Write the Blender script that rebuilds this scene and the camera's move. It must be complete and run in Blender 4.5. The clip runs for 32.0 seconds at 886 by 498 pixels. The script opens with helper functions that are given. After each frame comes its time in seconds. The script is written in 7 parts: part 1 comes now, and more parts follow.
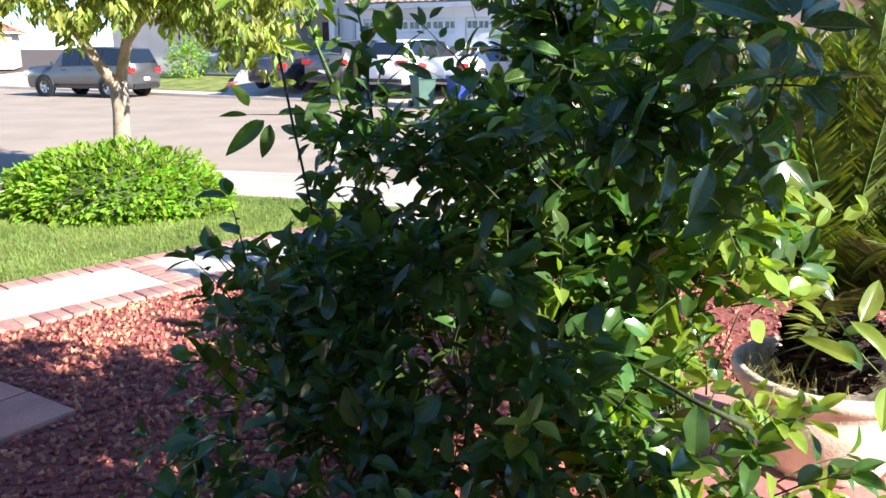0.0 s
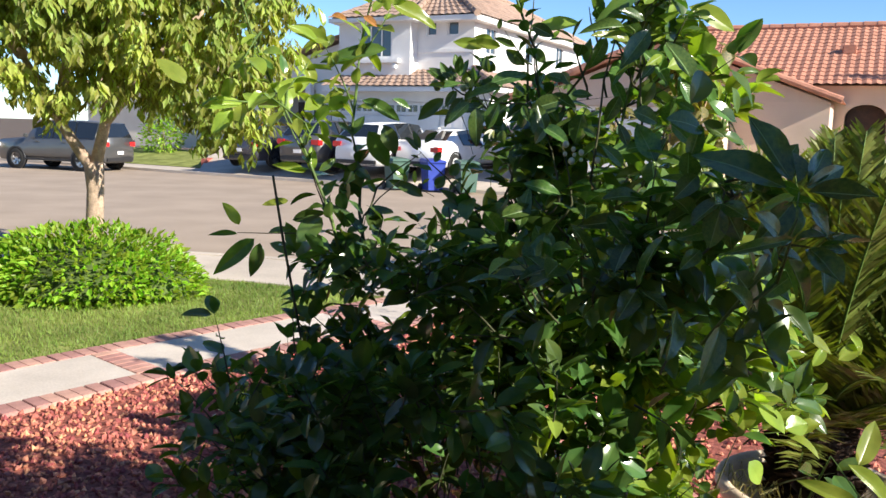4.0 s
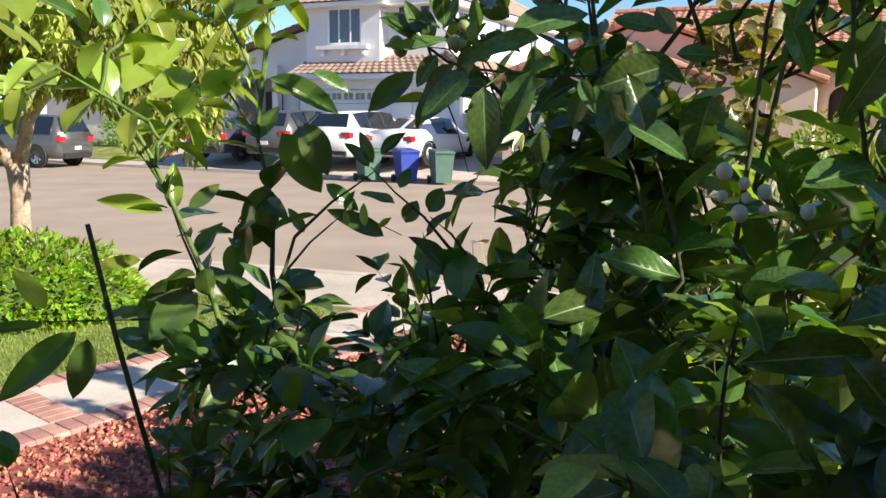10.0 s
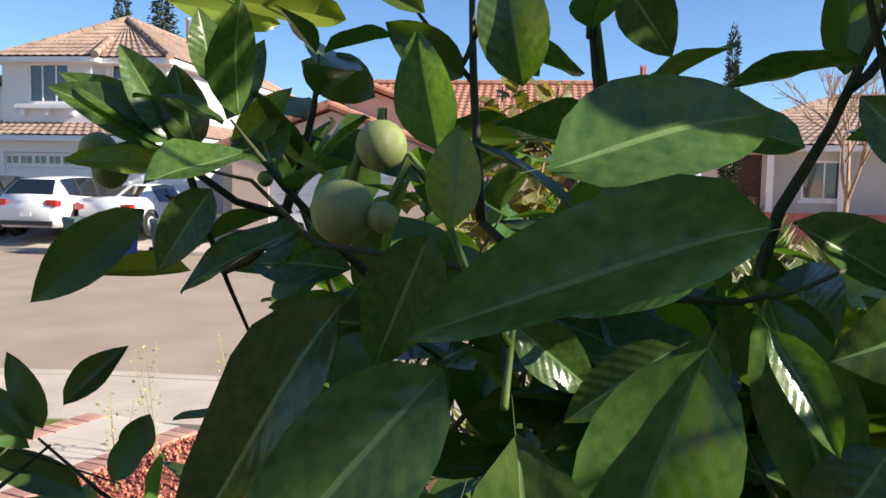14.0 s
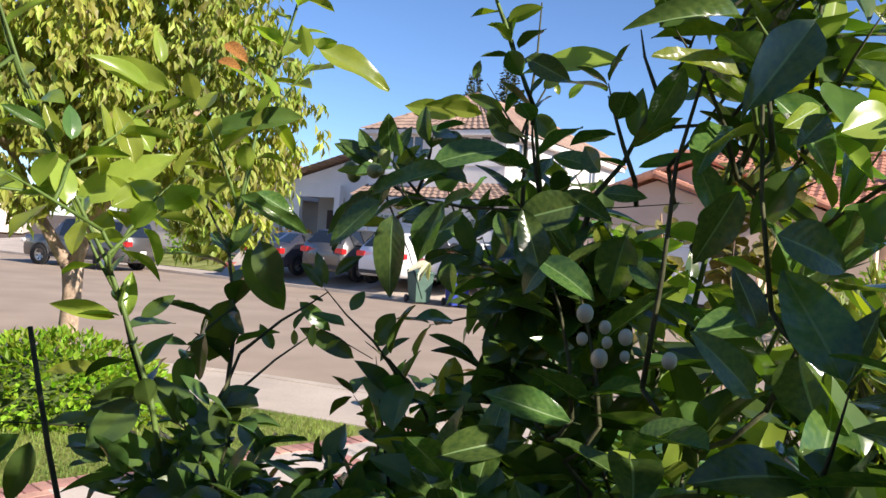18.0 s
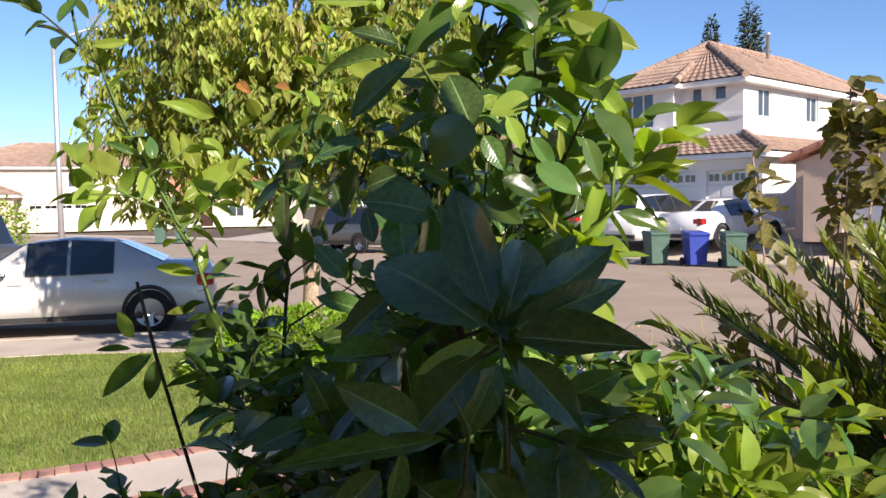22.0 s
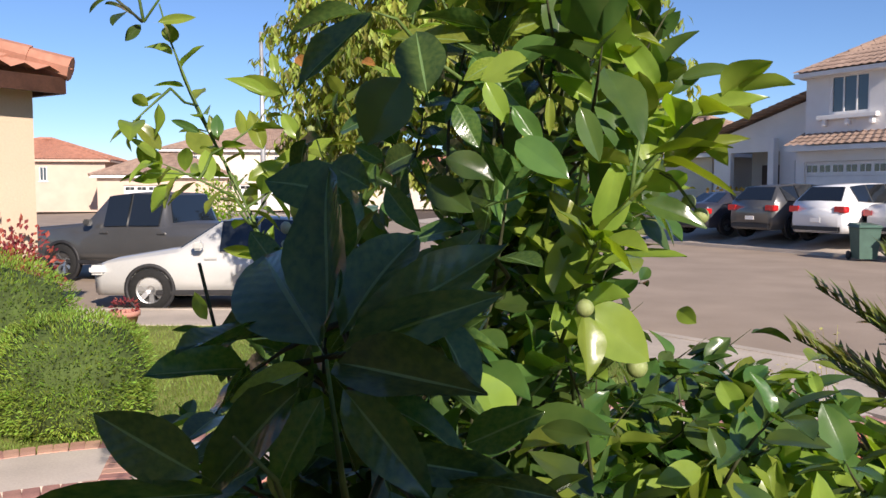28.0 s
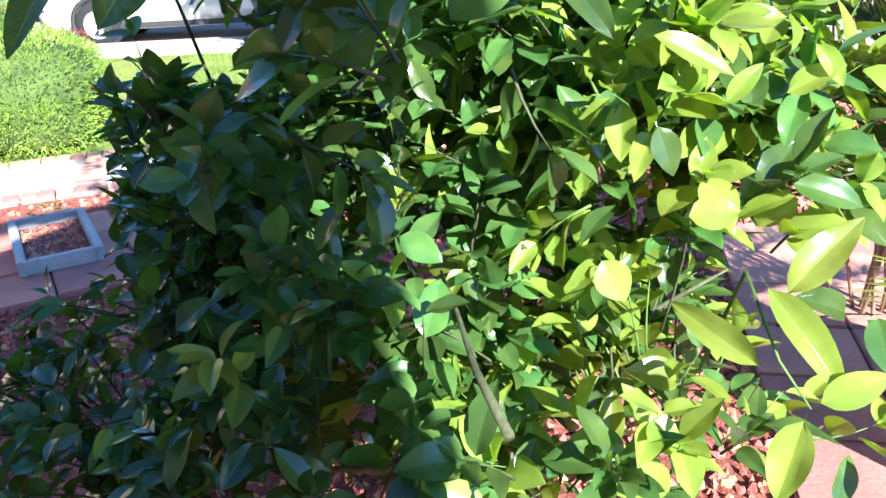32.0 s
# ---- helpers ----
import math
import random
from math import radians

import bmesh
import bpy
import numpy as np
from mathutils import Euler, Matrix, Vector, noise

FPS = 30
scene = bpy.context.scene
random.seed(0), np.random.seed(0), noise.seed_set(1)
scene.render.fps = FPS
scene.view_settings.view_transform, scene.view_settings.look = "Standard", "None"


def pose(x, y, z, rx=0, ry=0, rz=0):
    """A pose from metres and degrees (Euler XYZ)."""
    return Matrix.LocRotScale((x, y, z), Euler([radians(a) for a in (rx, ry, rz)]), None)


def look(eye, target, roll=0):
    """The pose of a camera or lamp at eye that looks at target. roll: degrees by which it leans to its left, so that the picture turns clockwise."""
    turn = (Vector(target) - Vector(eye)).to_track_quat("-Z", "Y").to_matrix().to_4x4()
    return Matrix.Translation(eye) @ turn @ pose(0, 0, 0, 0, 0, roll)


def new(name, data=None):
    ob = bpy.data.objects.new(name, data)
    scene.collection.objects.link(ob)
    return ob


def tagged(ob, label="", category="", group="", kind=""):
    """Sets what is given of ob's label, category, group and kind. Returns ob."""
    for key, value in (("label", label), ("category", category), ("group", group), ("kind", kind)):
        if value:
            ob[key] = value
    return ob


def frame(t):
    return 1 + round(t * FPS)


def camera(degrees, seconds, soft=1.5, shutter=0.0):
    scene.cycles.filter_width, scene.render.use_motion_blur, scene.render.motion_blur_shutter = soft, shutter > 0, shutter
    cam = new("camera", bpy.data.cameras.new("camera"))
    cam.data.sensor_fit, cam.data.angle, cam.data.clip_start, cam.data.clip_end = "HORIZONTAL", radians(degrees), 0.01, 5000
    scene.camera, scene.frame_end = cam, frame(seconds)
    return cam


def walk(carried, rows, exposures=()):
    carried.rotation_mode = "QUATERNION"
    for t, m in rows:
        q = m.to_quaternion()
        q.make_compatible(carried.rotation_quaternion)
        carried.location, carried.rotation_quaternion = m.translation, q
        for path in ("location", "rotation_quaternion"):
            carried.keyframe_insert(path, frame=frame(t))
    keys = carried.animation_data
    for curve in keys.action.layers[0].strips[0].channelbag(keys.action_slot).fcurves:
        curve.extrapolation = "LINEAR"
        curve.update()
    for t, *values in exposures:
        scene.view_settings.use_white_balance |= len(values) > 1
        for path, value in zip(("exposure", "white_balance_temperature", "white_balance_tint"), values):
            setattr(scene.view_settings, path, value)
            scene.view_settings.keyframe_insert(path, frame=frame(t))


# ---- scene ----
cam = camera(56.1, 32.0)
PATH = [
    (0, (0.181, -0.222, 1.698), (0.146, 1.722, 1.229), 0.1),
    (0.5, (0.176, -0.227, 1.698), (0.132, 1.720, 1.244), 0.1),
    (1, (0.172, -0.227, 1.699), (0.118, 1.722, 1.255), 0.3),
    (1.5, (0.171, -0.223, 1.703), (0.120, 1.729, 1.269), 0.4),
    (2, (0.174, -0.212, 1.738), (0.148, 1.748, 1.342), 0.4),
    (2.5, (0.163, -0.193, 1.759), (0.174, 1.777, 1.415), 1.0),
    (3, (0.145, -0.185, 1.782), (0.177, 1.789, 1.466), 1.4),
    (3.5, (0.125, -0.177, 1.799), (0.155, 1.800, 1.499), 1.7),
    (5.5, (0.115, -0.153, 1.860), (0.194, 1.833, 1.638), 0.9),
    (6, (0.123, -0.147, 1.871), (0.218, 1.842, 1.681), 0.6),
    (6.5, (0.141, -0.126, 1.877), (0.260, 1.863, 1.705), 0.6),
    (7, (0.176, -0.098, 1.849), (0.322, 1.887, 1.652), 1.2),
    (7.5, (0.183, -0.032, 1.841), (0.355, 1.946, 1.608), 1.9),
    (8, (0.144, 0.152, 1.851), (0.395, 2.121, 1.607), 2.0),
    (8.5, (0.140, 0.331, 1.835), (0.526, 2.278, 1.587), 1.3),
    (9, (0.143, 0.501, 1.836), (0.491, 2.451, 1.563), 2.1),
    (9.5, (0.157, 0.683, 1.849), (0.261, 2.658, 1.554), 2.6),
    (10, (0.137, 0.839, 1.831), (0.232, 2.812, 1.517), 0.7),
    (10.5, (0.060, 1.023, 1.886), (0.408, 2.965, 1.555), -0.2),
    (11, (0.058, 1.172, 1.891), (0.589, 3.080, 1.616), -0.0),
    (11.5, (0.083, 1.338, 1.904), (0.699, 3.224, 1.649), 1.0),
    (12, (0.102, 1.417, 1.912), (0.767, 3.289, 1.681), 0.9),
    (12.5, (0.114, 1.458, 1.916), (0.828, 3.316, 1.715), 0.9),
    (13, (0.130, 1.504, 1.914), (0.869, 3.352, 1.719), 0.8),
    (13.5, (0.138, 1.530, 1.915), (0.874, 3.381, 1.735), 0.9),
    (15.5, (0.132, 1.428, 1.911), (0.762, 3.325, 1.851), 1.8),
    (16, (0.135, 1.319, 1.900), (0.736, 3.226, 1.848), 1.8),
    (16.5, (0.128, 1.196, 1.888), (0.703, 3.112, 1.855), 2.1),
    (17, (0.121, 1.067, 1.870), (0.573, 3.015, 1.852), 2.7),
    (17.5, (0.181, 0.960, 1.858), (0.378, 2.951, 1.858), 3.7),
    (18, (0.290, 0.850, 1.839), (0.242, 2.850, 1.818), 4.0),
    (18.5, (0.368, 0.752, 1.828), (0.157, 2.740, 1.785), 2.7),
    (19, (0.395, 0.669, 1.836), (0.154, 2.654, 1.807), 2.5),
    (19.5, (0.422, 0.564, 1.834), (0.208, 2.552, 1.780), 2.8),
    (20, (0.466, 0.509, 1.843), (0.229, 2.494, 1.759), 3.0),
    (20.5, (0.592, 0.485, 1.818), (0.234, 2.450, 1.722), 3.4),
    (21, (0.738, 0.442, 1.783), (0.162, 2.353, 1.654), 2.7),
    (21.5, (0.838, 0.448, 1.794), (0.154, 2.321, 1.629), -0.5),
    (22, (0.875, 0.508, 1.839), (0.242, 2.401, 1.728), -1.0),
    (22.5, (0.931, 0.565, 1.881), (0.308, 2.466, 1.862), -2.0),
    (23, (0.931, 0.684, 1.928), (0.289, 2.578, 1.956), -4.1),
    (23.5, (0.906, 0.764, 1.980), (0.261, 2.657, 2.013), -3.8),
    (24, (0.900, 0.851, 2.022), (0.232, 2.735, 2.079), -2.3),
    (24.5, (0.917, 0.909, 2.059), (0.243, 2.790, 2.151), -3.1),
    (26.5, (1.006, 0.862, 2.057), (0.275, 2.704, 2.331), -2.3),
    (27, (1.029, 0.820, 1.972), (0.147, 2.608, 2.134), -1.6),
    (27.5, (1.026, 0.786, 1.899), (0.039, 2.526, 1.894), -0.5),
    (28, (1.028, 0.759, 1.835), (-0.012, 2.461, 1.692), -0.1),
    (28.5, (1.032, 0.752, 1.763), (-0.029, 2.425, 1.488), 0.1),
    (29, (1.033, 0.734, 1.661), (-0.022, 2.388, 1.273), 0.0),
    (29.5, (1.043, 0.736, 1.628), (-0.001, 2.360, 1.104), -0.4),
    (30, (1.055, 0.719, 1.604), (0.020, 2.325, 1.010), -0.1),
    (30.5, (1.094, 0.703, 1.578), (0.056, 2.281, 0.921), 0.2),
    (31, (1.161, 0.678, 1.545), (0.107, 2.228, 0.846), 0.0),
    (31.5, (1.219, 0.670, 1.529), (0.170, 2.209, 0.800), -1.8),
    (32, (1.193, 0.620, 1.528), (0.269, 2.232, 0.788), -2.9),
]
walk(cam, [(t, look(eye, target, roll)) for t, eye, target, roll in PATH], [(0, 1.68, 5800, 10.0), (1.5, 1.57, 5900, 10.0), (3.5, 1.2, 6200, 10.0), (6.5, 0.87, 6600, 10.0), (9, 1.1, 6500, 10.0), (11, 1.15, 6480, 10.0), (13, 1.02, 6450, 10.0), (16, 1.0, 6500, 14.0), (19, 0.95, 6400, 17.0), (21.5, 0.9, 6450, 17.5), (24, 0.5, 6800, 18.0), (26.5, 0.27, 6440, 18.0), (28, 0.5, 6400, 18.0), (29, 1.3, 6500, 14.0), (30, 1.9, 5900, 9.0), (32, 2.25, 5400, 6.0)])

# ---- world, sun ----
# extents of the unseen house wing added to shade the bed
WING_X0, WING_X1, WING_Y, WING_Z = 1.6, 1.9, 0.48, 2.87
SUN = Vector((0.81, -0.585, 0.0)).normalized() * math.cos(radians(27.5)) + Vector((0, 0, math.sin(radians(27.5))))
world = bpy.data.worlds.new("world")
scene.world = world
world.use_nodes = True
wt = world.node_tree
sky = wt.nodes.new("ShaderNodeTexSky")
sky.sky_type, sky.sun_disc = "NISHITA", False
sky.sun_elevation, sky.sun_rotation = radians(27.5), math.atan2(SUN.x, SUN.y)
sky.air_density, sky.dust_density, sky.ozone_density = 0.85, 0.0, 6.0
wt.links.new(sky.outputs[0], wt.nodes["Background"].inputs[0])
wt.nodes["Background"].inputs[1].default_value = 0.09
sun_data = bpy.data.lights.new("sun", "SUN")
sun_data.energy, sun_data.angle, sun_data.color = 5.0, radians(0.6), (1.0, 0.91, 0.76)
sun_lamp = new("sun", sun_data)
sun_lamp.matrix_world = look((0, 0, 40), Vector((0, 0, 40)) - SUN)


# ---- materials ----
def material(name, base, rough=0.7, metal=0.0, scale=8.0, amount=0.25, fine=60.0, bump=0.15, spec=0.5, second=None, per_object=0.0, per_island=0.0,
             transmit=0.0, coat=0.0, veins=0.0):
    """Base colour with variation at two scales, grain and relief."""
    m = bpy.data.materials.new(name)
    m.use_nodes = True
    t = m.node_tree
    n, l = t.nodes, t.links
    b = n["Principled BSDF"]
    tc = n.new("ShaderNodeTexCoord")
    big, small = n.new("ShaderNodeTexNoise"), n.new("ShaderNodeTexNoise")
    big.inputs["Scale"].default_value, small.inputs["Scale"].default_value = scale, fine
    big.inputs["Detail"].default_value, small.inputs["Detail"].default_value = 5, 4
    l.new(tc.outputs["Object"], big.inputs["Vector"]), l.new(tc.outputs["Object"], small.inputs["Vector"])
    dark = tuple(c * (1 - amount) for c in base) + (1,)
    lite = tuple(min(1, c * (1 + amount)) for c in (second or base)) + (1,)
    ramp = n.new("ShaderNodeValToRGB")
    ramp.color_ramp.elements[0].color, ramp.color_ramp.elements[1].color = dark, lite
    ramp.color_ramp.elements[0].position, ramp.color_ramp.elements[1].position = 0.32, 0.68
    l.new(big.outputs[0], ramp.inputs[0])
    mix = n.new("ShaderNodeMix")
    mix.data_type, mix.blend_type = "RGBA", "OVERLAY"
    mix.inputs[0].default_value = min(1.0, amount * 1.6)
    l.new(ramp.outputs[0], mix.inputs[6]), l.new(small.outputs[0], mix.inputs[7])
    colour = mix.outputs[2]
    if per_object or per_island:
        if per_object:
            info = n.new("ShaderNodeObjectInfo").outputs["Random"]
        else:
            info = n.new("ShaderNodeNewGeometry").outputs["Random Per Island"]
        hsv, mr, mr2 = n.new("ShaderNodeHueSaturation"), n.new("ShaderNodeMapRange"), n.new("ShaderNodeMapRange")
        w = per_object or per_island
        mr.inputs[3].default_value, mr.inputs[4].default_value = 1 - w, 1 + w
        mr2.inputs[3].default_value, mr2.inputs[4].default_value = 0.5 - w * 0.06, 0.5 + w * 0.06
        l.new(info, mr.inputs[0]), l.new(mr.outputs[0], hsv.inputs["Value"])
        l.new(info, mr2.inputs[0]), l.new(mr2.outputs[0], hsv.inputs["Hue"])
        l.new(colour, hsv.inputs["Color"])
        colour = hsv.outputs[0]
    l.new(colour, b.inputs["Base Color"])
    b.inputs["Roughness"].default_value, b.inputs["Metallic"].default_value = rough, metal
    b.inputs["Specular IOR Level"].default_value, b.inputs["Coat Weight"].default_value = spec, coat
    if bump:
        bp = n.new("ShaderNodeBump")
        bp.inputs["Strength"].default_value, bp.inputs["Distance"].default_value = bump, 0.01
        l.new(small.outputs[0], bp.inputs["Height"]), l.new(bp.outputs[0], b.inputs["Normal"])
    if veins:
        # side veins that run forward from the midrib of a leaf lying along x
        sep, side_, run_, wave_ = n.new("ShaderNodeSeparateXYZ"), n.new("ShaderNodeMath"), n.new("ShaderNodeMath"), n.new("ShaderNodeMath")
        turn_, sharp_, vein_bump = n.new("ShaderNodeMath"), n.new("ShaderNodeMath"), n.new("ShaderNodeBump")
        side_.operation, run_.operation, turn_.operation, wave_.operation, sharp_.operation = "ABSOLUTE", "MULTIPLY_ADD", "MULTIPLY", "SINE", "POWER"
        run_.inputs[1].default_value, turn_.inputs[1].default_value, sharp_.inputs[1].default_value = -0.8, 34.0, 2.0
        l.new(tc.outputs["Object"], sep.inputs[0]), l.new(sep.outputs[1], side_.inputs[0]), l.new(side_.outputs[0], run_.inputs[0]), l.new(sep.outputs[0], run_.inputs[2])
        l.new(run_.outputs[0], turn_.inputs[0]), l.new(turn_.outputs[0], wave_.inputs[0]), l.new(wave_.outputs[0], sharp_.inputs[0])
        vein_bump.inputs["Strength"].default_value, vein_bump.inputs["Distance"].default_value = veins, 0.002
        l.new(sharp_.outputs[0], vein_bump.inputs["Height"])
        if bump:
            l.new(bp.outputs[0], vein_bump.inputs["Normal"])
        l.new(vein_bump.outputs[0], b.inputs["Normal"])
    if transmit:
        tr, mx = n.new("ShaderNodeBsdfTranslucent"), n.new("ShaderNodeMixShader")
        gain = n.new("ShaderNodeMix")
        gain.data_type, gain.blend_type = "RGBA", "MULTIPLY"
        gain.inputs[0].default_value, gain.inputs[7].default_value = 1.0, (2.1, 2.25, 0.4, 1)
        l.new(colour, gain.inputs[6]), l.new(gain.outputs[2], tr.inputs[0])
        mx.inputs[0].default_value = transmit
        l.new(b.outputs[0], mx.inputs[1]), l.new(tr.outputs[0], mx.inputs[2])
        l.new(mx.outputs[0], n["Material Output"].inputs[0])
    return m


def glass(name, tint=(0.03, 0.04, 0.05), rough=0.05):
    m = bpy.data.materials.new(name)
    m.use_nodes = True
    b = m.node_tree.nodes["Principled BSDF"]
    b.inputs["Base Color"].default_value = (*tint, 1)
    b.inputs["Roughness"].default_value, b.inputs["Specular IOR Level"].default_value, b.inputs["Coat Weight"].default_value = rough, 0.8, 0.5
    return m


ASPHALT = material("asphalt", (0.36, 0.285, 0.22), 0.9, scale=0.7, amount=0.1, fine=45, bump=0.4, spec=0.2)
CONCRETE = material("concrete", (0.5, 0.43, 0.36), 0.9, scale=1.2, amount=0.14, fine=50, bump=0.2, spec=0.2)
WALKWAY = material("walkway_concrete", (0.56, 0.49, 0.42), 0.9, scale=1.8, amount=0.12, fine=60, bump=0.2, spec=0.2)
SOIL = material("soil", (0.13, 0.1, 0.08), 0.95, scale=3, amount=0.3, fine=60, bump=0.5, spec=0.1)
LAWN = material("lawn_soil", (0.17, 0.2, 0.05), 0.95, scale=2, amount=0.25, fine=70, bump=0.6, spec=0.1, second=(0.24, 0.26, 0.08))
GRASS = material("grass_blade", (0.13, 0.2, 0.04), 0.6, scale=0.8, amount=0.2, fine=9, bump=0, spec=0.3, second=(0.2, 0.25, 0.06), per_island=0.35, transmit=0.28)
LAVA = material("lava_rock", (0.45, 0.165, 0.12), 0.95, scale=5, amount=0.25, fine=120, bump=0.6, spec=0.15, per_island=0.45)
LAVA_BED = material("lava_bed", (0.29, 0.1, 0.075), 0.95, scale=30, amount=0.45, fine=140, bump=0.8, spec=0.1)
BRICK = material("walk_brick", (0.47, 0.26, 0.21), 0.9, scale=4, amount=0.18, fine=70, bump=0.3, spec=0.2, per_object=0.22)
PAVER = material("red_paver", (0.48, 0.225, 0.18), 0.9, scale=3, amount=0.15, fine=70, bump=0.3, spec=0.2, per_object=0.14)
STUCCO_W = material("white_stucco", (0.74, 0.72, 0.7), 0.9, scale=1.0, amount=0.05, fine=40, bump=0.35, spec=0.2)
STUCCO_P = material("pink_stucco", (0.62, 0.47, 0.37), 0.9, scale=0.9, amount=0.07, fine=40, bump=0.35, spec=0.2)
STUCCO_T = material("tan_stucco", (0.63, 0.49, 0.36), 0.9, scale=0.9, amount=0.06, fine=40, bump=0.35, spec=0.2)
STUCCO_C = material("cream_stucco", (0.68, 0.6, 0.5), 0.9, scale=0.9, amount=0.06, fine=40, bump=0.35, spec=0.2)
STUCCO_G = material("grey_stucco", (0.5, 0.46, 0.41), 0.9, scale=0.9, amount=0.07, fine=40, bump=0.35, spec=0.2)
TRIM = material("white_trim", (0.78, 0.76, 0.74), 0.7, scale=2, amount=0.05, fine=40, bump=0.1, spec=0.3)
TILE_B = material("brown_roof_tile", (0.335, 0.235, 0.182), 0.85, scale=2.5, amount=0.2, fine=14, bump=0.4, spec=0.2)
TILE_R = material("red_roof_tile", (0.45, 0.215, 0.145), 0.85, scale=2.5, amount=0.16, fine=14, bump=0.4, spec=0.2)
WOOD_D = material("dark_wood_door", (0.05, 0.022, 0.014), 0.5, scale=6, amount=0.3, fine=40, bump=0.2, spec=0.4)
FENCE = material("fence_wood", (0.24, 0.13, 0.08), 0.85, scale=4, amount=0.25, fine=40, bump=0.4, spec=0.2, per_object=0.2)
PANE = glass("window_pane", (0.05, 0.065, 0.08))
CAR_GLASS = glass("car_glass", (0.012, 0.015, 0.018), 0.03)
TYRE = material("tyre_rubber", (0.018, 0.018, 0.018), 0.85, scale=20, amount=0.2, fine=60, bump=0.2, spec=0.3)
RIM = material("alloy_rim", (0.55, 0.55, 0.55), 0.35, 0.9, scale=20, amount=0.1, fine=60, bump=0)
PAINT_W = material("white_car_paint", (0.8, 0.8, 0.8), 0.3, scale=2, amount=0.03, fine=30, bump=0, coat=0.8)
PAINT_S = material("silver_car_paint", (0.6, 0.6, 0.58), 0.34, 0.2, scale=2, amount=0.04, fine=30, bump=0, coat=0.7)
PAINT_G = material("grey_car_paint", (0.1, 0.1, 0.1), 0.32, 0.4, scale=2, amount=0.05, fine=30, bump=0, coat=0.8)
PAINT_D = material("dark_car_paint", (0.05, 0.05, 0.065), 0.3, 0.3, scale=2, amount=0.05, fine=30, bump=0, coat=0.8)
BLACK = material("black_plastic", (0.02, 0.02, 0.022), 0.6, scale=10, amount=0.2, fine=60, bump=0.1)
TAIL = material("tail_lamp_red", (0.5, 0.02, 0.02), 0.2, scale=10, amount=0.1, fine=40, bump=0, coat=0.6)
LENS = material("lamp_lens", (0.7, 0.7, 0.68), 0.12, scale=10, amount=0.1, fine=40, bump=0, coat=0.8)
BIN_G = material("green_bin_plastic", (0.06, 0.12, 0.09), 0.55, scale=4, amount=0.12, fine=40, bump=0.1)
BIN_B = material("blue_bin_plastic", (0.02, 0.045, 0.3), 0.5, scale=4, amount=0.12, fine=40, bump=0.1)
STEEL = material("galvanised_steel", (0.5, 0.5, 0.5), 0.5, 0.6, scale=3, amount=0.1, fine=40, bump=0.05)
POT = material("terracotta_cream", (0.66, 0.52, 0.38), 0.85, scale=6, amount=0.16, fine=60, bump=0.3, spec=0.25, second=(0.72, 0.6, 0.46))
BARK_S = material("pale_bark", (0.4, 0.3, 0.22), 0.9, scale=9, amount=0.3, fine=45, bump=0.7, spec=0.2)
BARK_C = material("citrus_bark", (0.1, 0.1, 0.06), 0.85, scale=14, amount=0.3, fine=70, bump=0.4, spec=0.25)
TWIG = material("green_twig", (0.09, 0.15, 0.03), 0.6, scale=20, amount=0.25, fine=80, bump=0.15, spec=0.4)
DARKTWIG = material("dark_twig", (0.06, 0.065, 0.03), 0.75, scale=20, amount=0.3, fine=80, bump=0.2, spec=0.3)
LEAF = material("citrus_leaf", (0.05, 0.108, 0.028), 0.2, scale=16, amount=0.08, fine=40, bump=0.04, spec=0.6, second=(0.09, 0.15, 0.036), per_object=0.3, transmit=0.28, veins=0.07)
LEAF_M = material("citrus_leaf_inner", (0.05, 0.108, 0.028), 0.2, scale=16, amount=0.08, fine=40, bump=0.04, spec=0.6, second=(0.09, 0.15, 0.036), per_island=0.35, transmit=0.28)
# pale leaf: young shoots, and leaves whose sunlight is put into colour
LEAF_Y = material("citrus_leaf_young_lit", (0.185, 0.26, 0.04), 0.24, scale=16, amount=0.08, fine=40, bump=0.04, spec=0.5, second=(0.235, 0.3, 0.05), per_object=0.25, transmit=0.36, veins=0.07)
LEAF_YM = material("citrus_leaf_young_lit_joined", (0.185, 0.26, 0.04), 0.24, scale=16, amount=0.08, fine=40, bump=0.04, spec=0.5, second=(0.235, 0.3, 0.05), per_island=0.3, transmit=0.36)
FRUIT = material("green_fruit", (0.2, 0.27, 0.08), 0.42, scale=40, amount=0.15, fine=200, bump=0.25, spec=0.5, second=(0.32, 0.36, 0.14))
PETAL = material("blossom_petal", (0.75, 0.74, 0.6), 0.55, scale=20, amount=0.08, fine=80, bump=0.05, transmit=0.2)
BUD = material("blossom_bud", (0.5, 0.53, 0.36), 0.5, scale=20, amount=0.1, fine=80, bump=0.05)
DEADLEAF = material("brown_leaf", (0.34, 0.15, 0.035), 0.7, scale=20, amount=0.35, fine=90, bump=0.3, transmit=0.25)
SOIL_PALE = material("dry_soil", (0.5, 0.4, 0.29), 0.95, scale=0.6, amount=0.2, fine=8, bump=0.5)
STREETLEAF = material("street_tree_leaf", (0.16, 0.205, 0.034), 0.5, scale=0.9, amount=0.25, fine=5, bump=0, spec=0.4, second=(0.275, 0.29, 0.055), per_island=0.55, transmit=0.32)
SHRUBLEAF = material("shrub_leaf", (0.17, 0.27, 0.02), 0.45, scale=2, amount=0.25, fine=9, bump=0, spec=0.4, second=(0.23, 0.34, 0.03), per_island=0.45, transmit=0.35)
